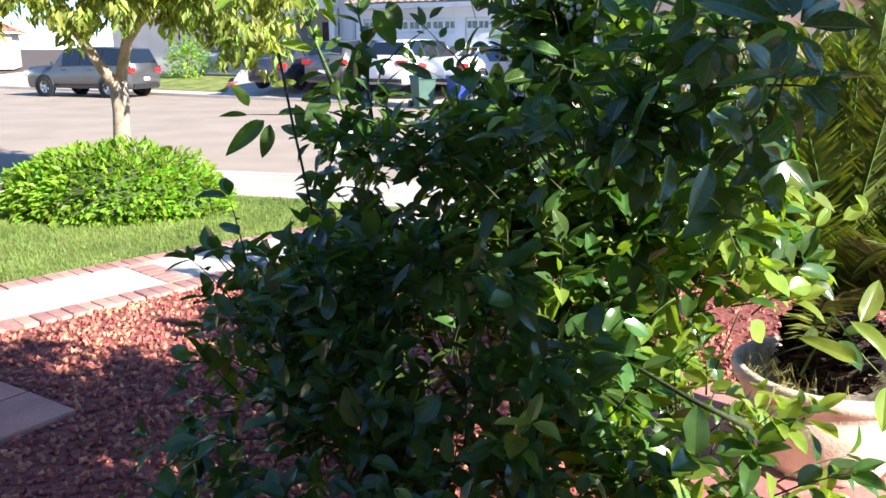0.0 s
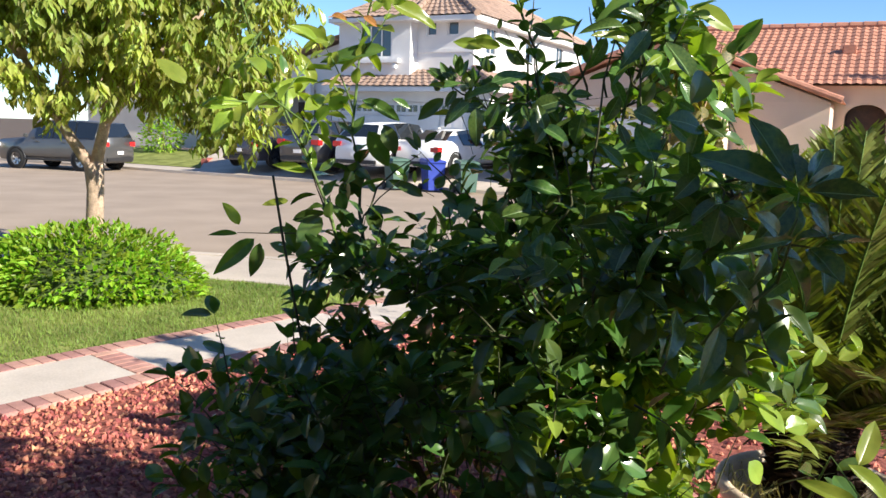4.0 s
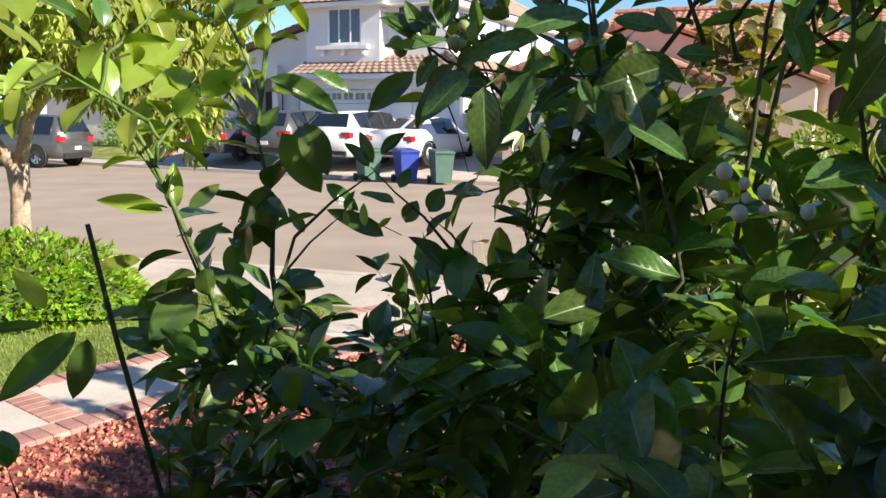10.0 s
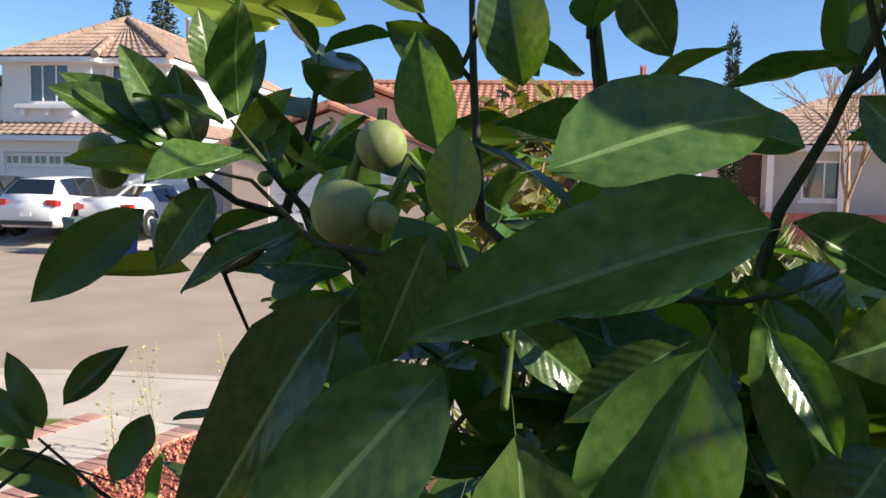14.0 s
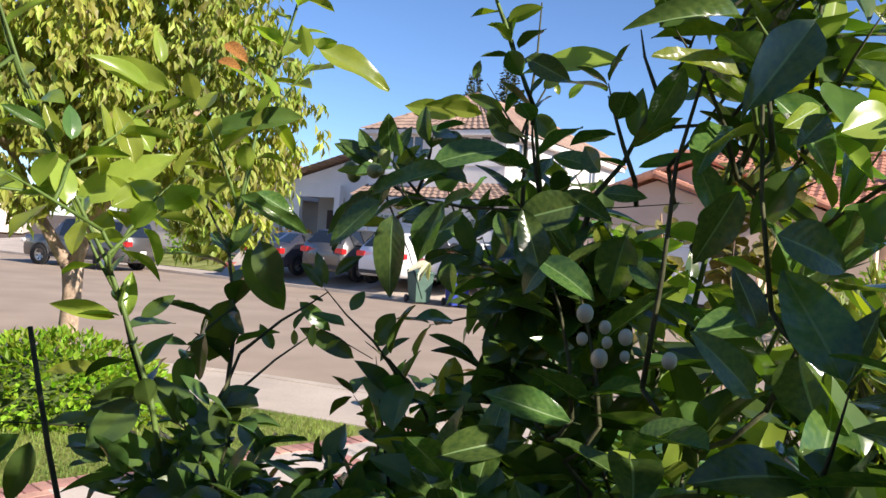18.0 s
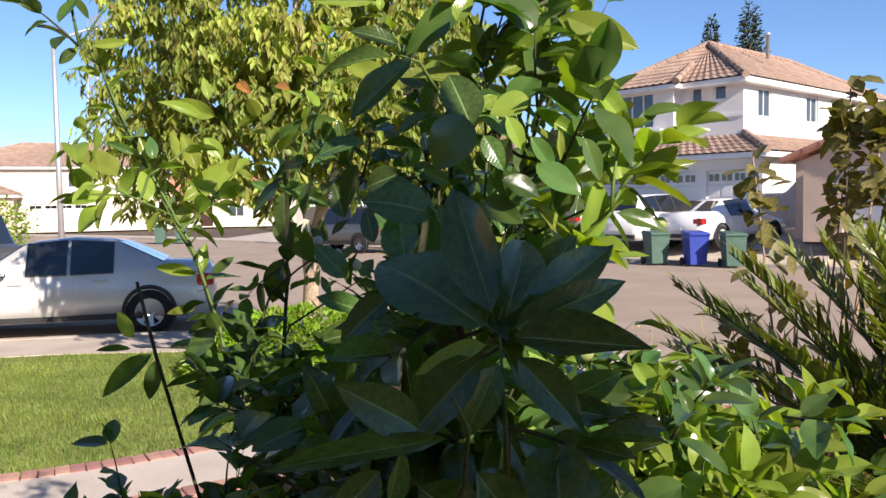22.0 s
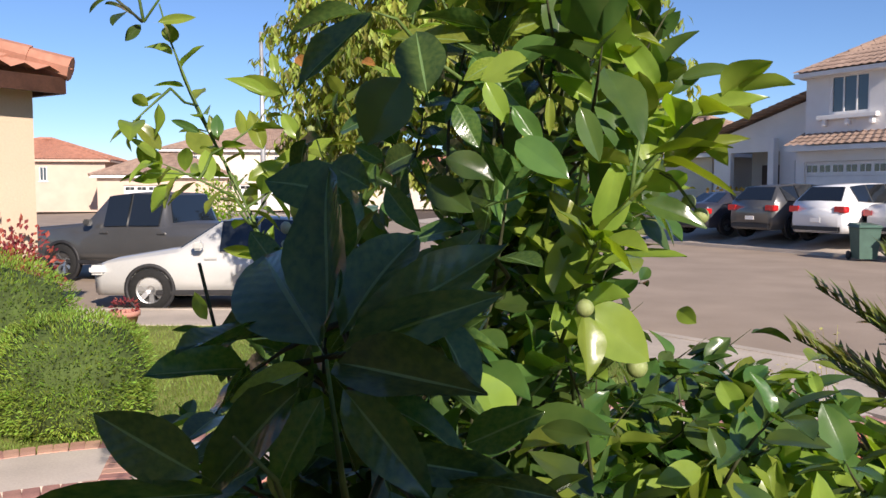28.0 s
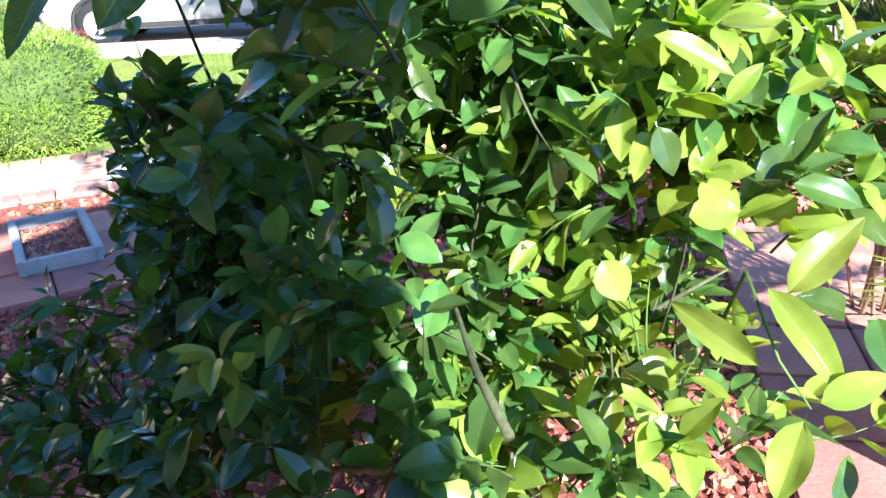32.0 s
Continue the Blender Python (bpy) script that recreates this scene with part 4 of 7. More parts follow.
TRUCK = [(0.0, 0.85, 0.95, 0.8, 0), (0.03, 1.0, 1.1, 0.9, 0), (0.26, 1.08, 1.2, 0.88, 0), (0.3, 1.1, 1.22, 0.87, 0), (0.39, 1.12, 1.78, 0.72, 1), (0.5, 1.14, 1.84, 0.73, 1), (0.64, 1.15, 1.82, 0.72, 1), (0.67, 1.15, 1.2, 0.86, 0), (0.98, 1.15, 1.2, 0.88, 0), (1.0, 0.95, 1.1, 0.86, 0)]


def parked(x, y, z, heading):
    """A pose on the ground with the car's nose along heading."""
    return Matrix.Translation((x, y, z)) @ Matrix.Rotation(math.atan2(heading[1], heading[0]) + math.pi, 4, "Z")


car("silver sedan parked at the kerb beyond the lawn", PAINT_S, parked(-8.9, 10.87, -0.065, (-0.843, -0.538)), 4.65, 1.76, 0.95, 1.48, 0.82, SEDAN, 0.34)
car("dark grey pickup truck parked along the street", PAINT_G, parked(-13.4, 12.7, -0.065, (-0.97, -0.24)), 5.5, 1.95, 1.15, 1.84, 1.05, TRUCK, 0.39, 0.36)
car("grey four-wheel-drive wagon parked across the street", PAINT_G, parked(-13.5, 31.3, -0.065, (-0.92, 0.3)), 4.8, 1.85, 1.13, 1.78, 1.02, BOXY, 0.37, 0.32)
INTO = (0.4848, 0.8746)
car("white crossover parked nose-in on the driveway", PAINT_W, parked(-1.15, 28.75, 0.3, INTO), 4.7, 1.9, 1.1, 1.68, 1.0, SUV, 0.37, 0.28)
car("white sedan parked nose-in on the driveway", PAINT_W, parked(0.95, 28.3, 0.36, (0.56, 0.83)), 4.7, 1.85, 0.95, 1.45, 0.85, SEDAN, 0.34)
car("dark grey crossover parked on the driveway", PAINT_G, parked(-3.25, 29.9, 0.3, INTO), 4.5, 1.85, 1.1, 1.66, 1.0, SUV, 0.36, 0.28)
car("dark sedan parked on the driveway", PAINT_D, parked(-5.5, 31.1, 0.3, INTO), 4.5, 1.8, 0.95, 1.45, 0.85, SEDAN, 0.33)


# ---- wheeled bins, lamp post, mast ----
def bin_(label, mat, m, group=""):
    b = thing("wheeled_bin", label, "bin", m @ Matrix.Diagonal((0.9, 0.9, 0.9, 1)), group)
    v = [(x * w, y * d, z) for z, w, d in ((0.06, 0.25, 0.28), (0.9, 0.31, 0.36), (0.98, 0.33, 0.38)) for x, y in ((-1, -1), (1, -1), (1, 1), (-1, 1))]
    put("body", mesh_of("body", v, [(0, 3, 2, 1)] + [(4 * r + k, 4 * r + (k + 1) % 4, 4 * r + 4 + (k + 1) % 4, 4 * r + 4 + k) for r in range(2) for k in range(4)] + [(8, 9, 10, 11)]), mat, b)
    lid = mesh_of("lid", [(-0.35, -0.42, 0.98), (0.35, -0.42, 0.98), (0.35, 0.42, 1.0), (-0.35, 0.42, 1.0), (-0.3, -0.36, 1.05), (0.3, -0.36, 1.05), (0.3, 0.38, 1.1), (-0.3, 0.38, 1.1)],
                  [(0, 3, 2, 1), (4, 5, 6, 7), (0, 1, 5, 4), (1, 2, 6, 5), (2, 3, 7, 6), (3, 0, 4, 7)])
    put("lid", lid, mat, b)
    tube("handle", [(-0.26, 0.46, 0.98), (0.26, 0.46, 0.98)], [0.018, 0.018], mat, b)
    for s in (-1, 1):
        put("wheel", lathe([(0.03, -0.03), (0.13, -0.03), (0.13, 0.03), (0.03, 0.03)], 16), BLACK, b, Matrix.Translation((0.3 * s, 0.36, 0.13)) @ Matrix.Rotation(radians(90), 4, "Y"))
    return b


def at(x, y, z, turn=0.0, s=1.0):
    return Matrix.Translation((x, y, z)) @ Matrix.Rotation(radians(turn), 4, "Z") @ Matrix.Diagonal((s, s, s, 1))


bin_("dark green wheeled bin at the far kerb", BIN_G, at(-0.9, 25.3, -0.062, 28, 1.0), "kerbside bins")
bin_("blue recycling wheeled bin at the far kerb", BIN_B, at(0.2, 24.95, -0.062, 22, 1.0), "kerbside bins")
bin_("dark green wheeled bin tilted at the far kerb", BIN_G, at(1.2, 24.5, -0.062, 15, 1.0), "kerbside bins")
bin_("dark green wheeled bin far down the street", BIN_G, at(-27.0, 37.2, -0.065, 30, 1.05), "far bins")
bin_("dark green wheeled bin far down the street", BIN_G, at(-26.1, 37.7, -0.065, 30, 1.05), "far bins")

lamp = thing("street_lamp", "tall galvanised street lamp with a curved arm", "street lamp", Matrix.Translation((-24.5, 27.6, -0.07)))
tube("pole", [(0, 0, 0), (0, 0, 4), (0, 0, 8.65)], [0.13, 0.11, 0.08], STEEL, lamp, 12)
tube("arm", [(0, 0, 8.5), (0.35, 0.3, 8.85), (1.0, 0.85, 9.2), (1.9, 1.6, 9.25)], [0.06, 0.055, 0.05, 0.045], STEEL, lamp, 8)
box("lantern", 1.7, 1.45, 9.12, 2.5, 1.9, 9.28, STEEL, lamp, 0.05)
put("base_collar", lathe([(0.2, 0), (0.2, 0.25), (0.14, 0.35)], 14), STEEL, lamp)


def lattice(name, label, x, y, height, w0, w1, mat, steps):
    """An open lattice mast of legs and cross braces."""
    tw = thing(name, label, "mast", Matrix.Translation((x, y, -0.14)))
    legs = []
    for sx, sy in ((-1, -1), (1, -1), (1, 1), (-1, 1)):
        tube("leg", [(sx * w0, sy * w0, 0), (sx * w1, sy * w1, height)], [0.06, 0.045], mat, tw, 5)
    bt = Batch()
    for k in range(steps):
        t0, t1 = k / steps, (k + 1) / steps
        a, b = w0 + (w1 - w0) * t0, w0 + (w1 - w0) * t1
        c0 = [(-a, -a), (a, -a), (a, a), (-a, a)]
        c1 = [(-b, -b), (b, -b), (b, b), (-b, b)]
        for i in range(4):
            p, q = c0[i], c1[(i + 1) % 4]
            bt.add(*tube_data([(p[0], p[1], t0 * height), (q[0], q[1], t1 * height)], [0.03, 0.03], 4))
            p, q = c0[(i + 1) % 4], c1[i]
            bt.add(*tube_data([(p[0], p[1], t0 * height), (q[0], q[1], t1 * height)], [0.03, 0.03], 4))
    bt.put("bracing", mat, tw)["kind"] = "stuff"


lattice("lattice_tower", "grey lattice tower behind the houses", -51.3, 61.3, 19.0, 0.9, 0.45, STEEL, 16)
lattice("radio_mast", "slim red and white mast behind the roofs", 33.5, 50.4, 10.6, 0.15, 0.12, RED_PAINT, 12)

fence = thing("fence", "brown board fence beside the bungalow", "fence")
for k in range(44):
    x, y = 16.9 + 0.135 * k, 23.9 + 0.01 * k
    box("board", x, y, 0, x + 0.125, y + 0.025, 1.75 + 0.02 * (k % 3), FENCE, fence)
box("rail", 16.9, 23.93, 0.4, 22.8, 24.35, 0.5, FENCE, fence)


# ---- leaves and foliage helpers ----
def blade(L, W, fold=0.25, curl=0.15, rows=4):
    """A small leaf: folded along the rib and bent down to its tip, base at 0, along +x, upper side +z."""
    v, f = [], []
    for i in range(rows + 1):
        t = i / rows
        w = W * math.sin(math.pi * min(1, max(0, t)) ** 0.8) ** 0.8 if 0 < i < rows else 0.0
        x, z = L * t, -curl * L * t * t
        v += [(x, -w / 2, z + fold * w / 2), (x, 0, z), (x, w / 2, z + fold * w / 2)]
    for i in range(rows):
        a = 3 * i
        f += [(a, a + 3, a + 4, a + 1), (a + 1, a + 4, a + 5, a + 2)]
    return v, f


def aim(p, direction, up, roll=0.0, s=1.0):
    """A pose with +x along direction and +z near up."""
    x = Vector(direction).normalized()
    z = Vector(up) - x * x.dot(Vector(up))
    z = z.normalized() if z.length > 1e-4 else x.orthogonal().normalized()
    y = z.cross(x)
    m = Matrix(((x.x, y.x, z.x, p[0]), (x.y, y.y, z.y, p[1]), (x.z, y.z, z.z, p[2]), (0, 0, 0, 1)))
    return m @ Matrix.Rotation(roll, 4, "X") @ Matrix.Diagonal((s, s, s, 1))


def rnd_dir(rng):
    while True:
        d = Vector((rng.uniform(-1, 1), rng.uniform(-1, 1), rng.uniform(-1, 1)))
        if 0.1 < d.length < 1:
            return d.normalized()


QUAD = ([(0, 0, 0), (0.5, -0.5, 0.06), (1, 0, -0.12), (0.5, 0.5, 0.06)], [(0, 1, 2), (0, 2, 3)])


def foliage(seed, shells, count, size, aspect, mat, name, parent, droop=0.3, up=0.5, inner=0.75):
    """Loose leaves over lumpy shells: each shell is a centre and radii; outward and drooping."""
    rng = random.Random(seed)
    bt = Batch()
    weights = [s[3] * s[4] + s[3] * s[5] + s[4] * s[5] for s in shells]
    for _ in range(count):
        cx, cy, cz, rx, ry, rz = rng.choices(shells, weights)[0]
        d = rnd_dir(rng)
        r = rng.uniform(inner, 1.0) + 0.08 * noise.noise(d * 3.1 + Vector((cx, cy, cz)))
        p = Vector((cx + d.x * rx * r, cy + d.y * ry * r, cz + d.z * rz * r))
        if p.z < 0.02:
            continue
        out = (d + rnd_dir(rng) * 0.6 + Vector((0, 0, -droop))).normalized()
        L = size * rng.uniform(0.6, 1.3)
        m = aim(p, out, Vector((0, 0, up)) + rnd_dir(rng) * 0.6, rng.uniform(-0.5, 0.5)) @ Matrix.Diagonal((L, L * aspect, L, 1))
        bt.add(QUAD[0], QUAD[1], m)
    return bt.put(name, mat, parent)


# low round shrub under the street tree
shrub = thing("shrub", "bright green clipped groundcover shrub round the street tree", "shrub", Matrix.Translation((-3.47, 8.55, 0)) @ Matrix.Diagonal((0.93, 1.05, 1.0, 1)))
SHELLS = [(0.0, 0, 0.1, 1.25, 0.85, 0.62), (-0.65, -0.15, 0.06, 0.72, 0.6, 0.46), (0.7, -0.1, 0.05, 0.65, 0.55, 0.42), (0.05, -0.3, 0.1, 0.85, 0.6, 0.53)]
foliage(3, SHELLS, 9500, 0.09, 0.55, SHRUBLEAF, "leaves", shrub, 0.1, 0.8, 0.86)
# dark filler body: the shade inside the shrub put into its colour
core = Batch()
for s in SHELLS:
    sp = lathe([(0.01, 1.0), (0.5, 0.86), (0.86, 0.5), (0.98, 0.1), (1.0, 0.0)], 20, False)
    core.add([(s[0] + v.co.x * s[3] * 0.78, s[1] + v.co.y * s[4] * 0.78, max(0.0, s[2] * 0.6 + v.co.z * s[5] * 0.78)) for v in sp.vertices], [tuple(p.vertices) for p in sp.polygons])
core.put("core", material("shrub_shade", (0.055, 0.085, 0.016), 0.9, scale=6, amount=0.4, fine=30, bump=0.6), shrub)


# street tree: forked pale trunk, hanging clumps of narrow leaves
st = thing("street_tree", "young street tree with drooping yellow-green leaves, forked pale trunk", "tree", Matrix.Translation((-3.55, 8.94, 0)) @ Matrix.Diagonal((1.06, 1.05, 0.95, 1)))
tube("trunk", [(0.02, 0, 0), (0.0, 0, 0.5), (0.03, 0, 1.1), (0.02, 0, 1.42)], [0.12, 0.09, 0.085, 0.1], BARK_S, st, 12)
rng_t = random.Random(11)
TREE_LIMBS = [[(0, 0, 1.35), (-0.35, 0.05, 1.9), (-0.75, 0.1, 2.7), (-1.2, 0.1, 3.6)], [(0.03, 0, 1.35), (0.15, 0.02, 1.9), (0.22, 0.05, 2.8), (0.1, 0.1, 4.2), (0.0, 0.1, 5.3)],
         [(0.15, 0.02, 1.9), (0.7, -0.1, 2.6), (1.3, -0.2, 3.2)], [(-0.35, 0.05, 1.9), (-0.4, 0.5, 2.8), (-0.6, 0.9, 3.8)], [(0.2, 0.05, 2.6), (0.6, 0.6, 3.4), (1.0, 0.8, 4.2)], [(-0.7, 0.1, 2.6), (-0.9, -0.6, 3.2), (-1.2, -0.9, 3.8)], [(0.2, 0.05, 2.9), (0.3, -0.7, 3.6), (0.5, -1.1, 4.2)]]
for lb in TREE_LIMBS:
    tube("limb", lb, [0.068 * (1 - 0.75 * i / (len(lb) - 1)) for i in range(len(lb))], BARK_S, st, 8)
LOBES = [(-0.1, 0, 4.2, 1.95, 1.6, 2.1), (-1.4, -0.2, 3.6, 1.0, 1.1, 1.35), (1.05, 0, 3.2, 1.15, 1.1, 1.35), (0.0, -0.9, 3.0, 1.2, 0.8, 1.1), (0.1, 0.9, 3.4, 1.3, 0.9, 1.2), (-0.3, 0.1, 5.4, 1.0, 1.0, 0.95), (1.45, -0.4, 2.3, 0.6, 0.6, 0.75), (-1.5, -0.4, 2.4, 0.65, 0.6, 0.6), (0.7, -0.3, 5.0, 0.9, 0.9, 0.8)]
bt = Batch()
leaf_v, leaf_f = blade(1.0, 0.38, 0.3, 0.25, 2)
wts = [a * b + b * c + a * c for *_, a, b, c in LOBES]
for _ in range(3700):
    cx, cy, cz, rx, ry, rz = rng_t.choices(LOBES, wts)[0]
    d = rnd_dir(rng_t)
    r = rng_t.uniform(0.62, 1.05) + 0.12 * noise.noise(d * 2.7 + Vector((cx, cz, cy)))
    p = Vector((cx + d.x * rx * r, cy + d.y * ry * r, cz + d.z * rz * r))
    if p.z < 1.55 + 0.5 * rng_t.random() and abs(p.x) < 1.2:
        continue
    for _k in range(rng_t.randint(9, 16)):
        q = p + rnd_dir(rng_t) * rng_t.uniform(0.02, 0.1)
        side = rnd_dir(rng_t)
        dirn = Vector((side.x * 0.6 + d.x * 0.25, side.y * 0.6 + d.y * 0.25, -1.0 + 0.5 * rng_t.random()))
        L = rng_t.uniform(0.08, 0.165)
        bt.add(leaf_v, leaf_f, aim(q, dirn, side + d, rng_t.uniform(-0.5, 0.5), L))
bt.put("leaves", STREETLEAF, st)["kind"] = "stuff"

# clipped hedge shrubs beside the walk
for k, (x, y, rx, ry, h, n) in enumerate(((-4.72, 4.68, 0.6, 0.62, 0.9, 15000), (-5.62, 4.62, 0.68, 0.68, 1.3, 14000))):
    hd = thing("hedge_shrub", "rounded feathery yellow-green hedge shrub by the walk", "shrub", Matrix.Translation((x, y, 0)), "hedge shrubs")
    sh = [(0, 0, h * 0.5, rx, ry, h * 0.52), (0.05, -0.05, h * 0.28, rx * 0.97, ry * 0.97, h * 0.34)]
    foliage(20 + k, sh, n, 0.042, 0.26, HEDGELEAF, "leaves", hd, -0.3, 0.3, 0.86)
    # same dark filler, inner shade of the hedge as colour
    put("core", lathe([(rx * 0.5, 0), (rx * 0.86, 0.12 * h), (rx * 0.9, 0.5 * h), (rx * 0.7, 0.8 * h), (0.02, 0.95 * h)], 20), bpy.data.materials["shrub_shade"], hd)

# conifers behind the white house, slim cypresses, bare tree, bushes
for x, y, h, r in ((0.3, 56, 12.2, 0.95), (2.6, 56, 12.8, 1.25)):
    cf = thing("conifer", "dark conifer behind the white house", "tree", Matrix.Translation((x, y, -0.14)), "conifers")
    tube("trunk", [(0, 0, 0), (0, 0, h * 0.9)], [0.25, 0.05], BARK_S, cf, 6)
    foliage(int(x * 10) + 31, [(0, 0, h - 2.2 * k / 2, r * (0.45 + 0.2 * k), r * (0.45 + 0.2 * k), 1.3) for k in range(5)], 3600, 0.26, 0.4, CONIFER, "crown", cf, 0.2, 0.4, 0.3)
for x, y, h, r in ((17.15, 21.85, 6.55, 0.3), (21.5, 30.05, 5.9, 0.36)):
    cy_ = thing("cypress", "slim dark green columnar cypress", "tree", Matrix.Translation((x, y, -0.14)), "cypresses")
    tube("trunk", [(0, 0, 0), (0, 0, h * 0.9)], [0.12, 0.03], BARK_S, cy_, 6)
    foliage(int(x) + 41, [(0, 0, h * (0.16 + 0.155 * k), r * (1.0 - 0.02 * k ** 2), r * (1.0 - 0.02 * k ** 2), h * 0.14) for k in range(6)], 5200, 0.13, 0.35, CONIFER, "crown", cy_, -0.5, 0.2, 0.5)


def twiggy(p, d, length, r, depth, bt, rng):
    q = p + d * length
    mid = p.lerp(q, 0.5) + rnd_dir(rng) * length * 0.06
    bt.add(*tube_data([p, mid, q], [r, r * 0.85, r * 0.65], 4))
    if depth:
        for _ in range(3):
            nd = (d + rnd_dir(rng) * 0.55 + Vector((0, 0, 0.12))).normalized()
            twiggy(p.lerp(q, rng.uniform(0.5, 1.0)), nd, length * rng.uniform(0.6, 0.8), r * 0.6, depth - 1, bt, rng)


bare = thing("bare_tree", "leafless pale tree in front of the grey house", "tree", Matrix.Translation((17.6, 17.8, -0.14)))
bt = Batch()
twiggy(Vector((0, 0, 0)), Vector((0, 0, 1)), 2.4, 0.09, 5, bt, random.Random(5))
bt.put("branch_tangle", BARETWIG, bare)["kind"] = "stuff"


def bush(name, label, x, y, z, r, h, mat, n, size, seed):
    b = thing(name, label, "bush", Matrix.Translation((x, y, z)))
    foliage(seed, [(0, 0, h * 0.5, r, r, h * 0.5), (r * 0.4, -r * 0.3, h * 0.4, r * 0.7, r * 0.7, h * 0.45), (-r * 0.5, 0.1, h * 0.35, r * 0.7, r * 0.7, h * 0.4)], n, size, 0.6, mat, "leaves", b, 0.0, 0.5, 0.4)
    tube("stem", [(0, 0, -0.15), (0, 0, h * 0.6)], [0.04, 0.02], BARETWIG, b, 5)


bush("flowering_bush", "yellow-orange flowering bush by the driveway", -6.9, 37.2, 0.45, 1.5, 1.5, YELBUSH, 900, 0.2, 61)
bush("flowering_bush", "dry orange bush beside the wooden fence", 15.5, 23.6, 0.2, 0.7, 2.0, YELBUSH, 800, 0.14, 60)
bush("red_bush", "dark red bush beside the neighbour house", -7.72, 6.0, 0.0, 0.55, 1.55, REDBUSH, 2600, 0.07, 62)
bush("red_bush", "dark red bush beside the neighbour house", -7.3, 5.7, 0.0, 0.4, 1.4, REDBUSH, 1400, 0.07, 63)
bush("yard_shrub", "pale green shrub before the bungalow wall", 12.9, 22.3, 0.0, 0.9, 2.0, SHRUBLEAF, 1200, 0.12, 64)
bush("yard_shrub", "dry yellow-green shrub before the bungalow", 8.6, 20.9, 0.0, 0.7, 1.7, SHRUBLEAF, 500, 0.14, 65)
bush("yard_shrub", "tall leafy shrub before the bungalow garage", 10.6, 21.4, 0.0, 0.8, 2.2, SHRUBLEAF, 1100, 0.14, 66)
bush("yard_shrub", "green shrub beside the far house", -12.3, 39.0, 0.1, 1.0, 2.4, SHRUBLEAF, 900, 0.18, 67)
bush("yard_shrub", "green shrub beside the far pink house", -33.0, 33.0, -0.1, 1.5, 2.6, SHRUBLEAF, 900, 0.22, 68)


round_tree = thing("yard_tree", "small round-headed grey-green tree beside the bungalow arch", "tree", Matrix.Translation((12.14, 20.12, 0.0)))
tube("trunk", [(0, 0, -0.14), (0.03, 0, 0.9), (0, 0, 2.54)], [0.05, 0.04, 0.03], BARK_S, round_tree, 7)
foliage(69, [(0, 0, 2.54, 0.62, 0.62, 0.68), (0.2, -0.1, 2.39, 0.45, 0.45, 0.45)], 1500, 0.09, 0.5, HEDGELEAF, "crown", round_tree, 0.1, 0.5, 0.45)

# ---- potted sago palm ----
POT_X, POT_Y = 1.7, 2.99
pot = thing("planter_pot", "large cream terracotta pot holding a sago palm", "pot", Matrix.Translation((POT_X, POT_Y, 0)) @ Matrix.Diagonal((0.76, 0.76, 0.66, 1)))
put("bowl", lathe([(0.02, 0.0), (0.28, 0.0), (0.33, 0.08), (0.41, 0.3), (0.45, 0.47), (0.43, 0.49), (0.45, 0.52), (0.455, 0.56), (0.485, 0.58), (0.5, 0.62), (0.5, 0.655), (0.48, 0.672), (0.445, 0.665), (0.43, 0.6), (0.02, 0.55)], 48, False), POT, pot)
put("soil", lathe([(0.02, 0.565), (0.435, 0.56)], 32, False), SOIL, pot)
rng_p = random.Random(17)
weeds = Batch()
for _ in range(120):
    a, r = rng_p.uniform(0, 2 * math.pi), rng_p.uniform(0.15, 0.44)
    if _ < 80:
        a = math.pi * 1.05 + rng_p.uniform(-0.7, 0.7)
    p = Vector((math.cos(a) * r, math.sin(a) * r, 0.57))
    h = rng_p.uniform(0.05, 0.16)
    o = Vector((math.cos(a), math.sin(a), 0)) * rng_p.uniform(0.0, 0.2) + rnd_dir(rng_p) * 0.06
    q, e = p + o * 0.5 + Vector((0, 0, h)), p + o * 1.2 + Vector((0, 0, h * rng_p.uniform(-0.9, 0.9)))
    weeds.add(*tube_data([p, q, e], [0.003, 0.003, 0.001], 3))
weeds.put("weed_tuft", STRAW, pot)["kind"] = "stuff"
palm = thing("sago_palm", "spiky dark green sago palm with a shaggy trunk in the pot", "palm", Matrix.Translation((POT_X, POT_Y + 0.02, 0.37)))
put("trunk", lathe([(0.13, 0), (0.15, 0.1), (0.14, 0.24), (0.09, 0.33), (0.02, 0.37)], 18), PALMTRUNK, palm)
scales = Batch()
for _ in range(260):
    a, z = rng_p.uniform(0, 2 * math.pi), rng_p.uniform(0.0, 0.33)
    r = 0.14 - 0.1 * max(0, z - 0.24) / 0.1
    p = Vector((math.cos(a) * r, math.sin(a) * r, z))
    scales.add(QUAD[0], QUAD[1], aim(p, Vector((math.cos(a), math.sin(a), rng_p.uniform(0.1, 0.9))), Vector((0, 0, 1)), rng_p.uniform(-1, 1), 0.07))
scales.put("leaf_base_crust", PALMTRUNK, palm)["kind"] = "stuff"
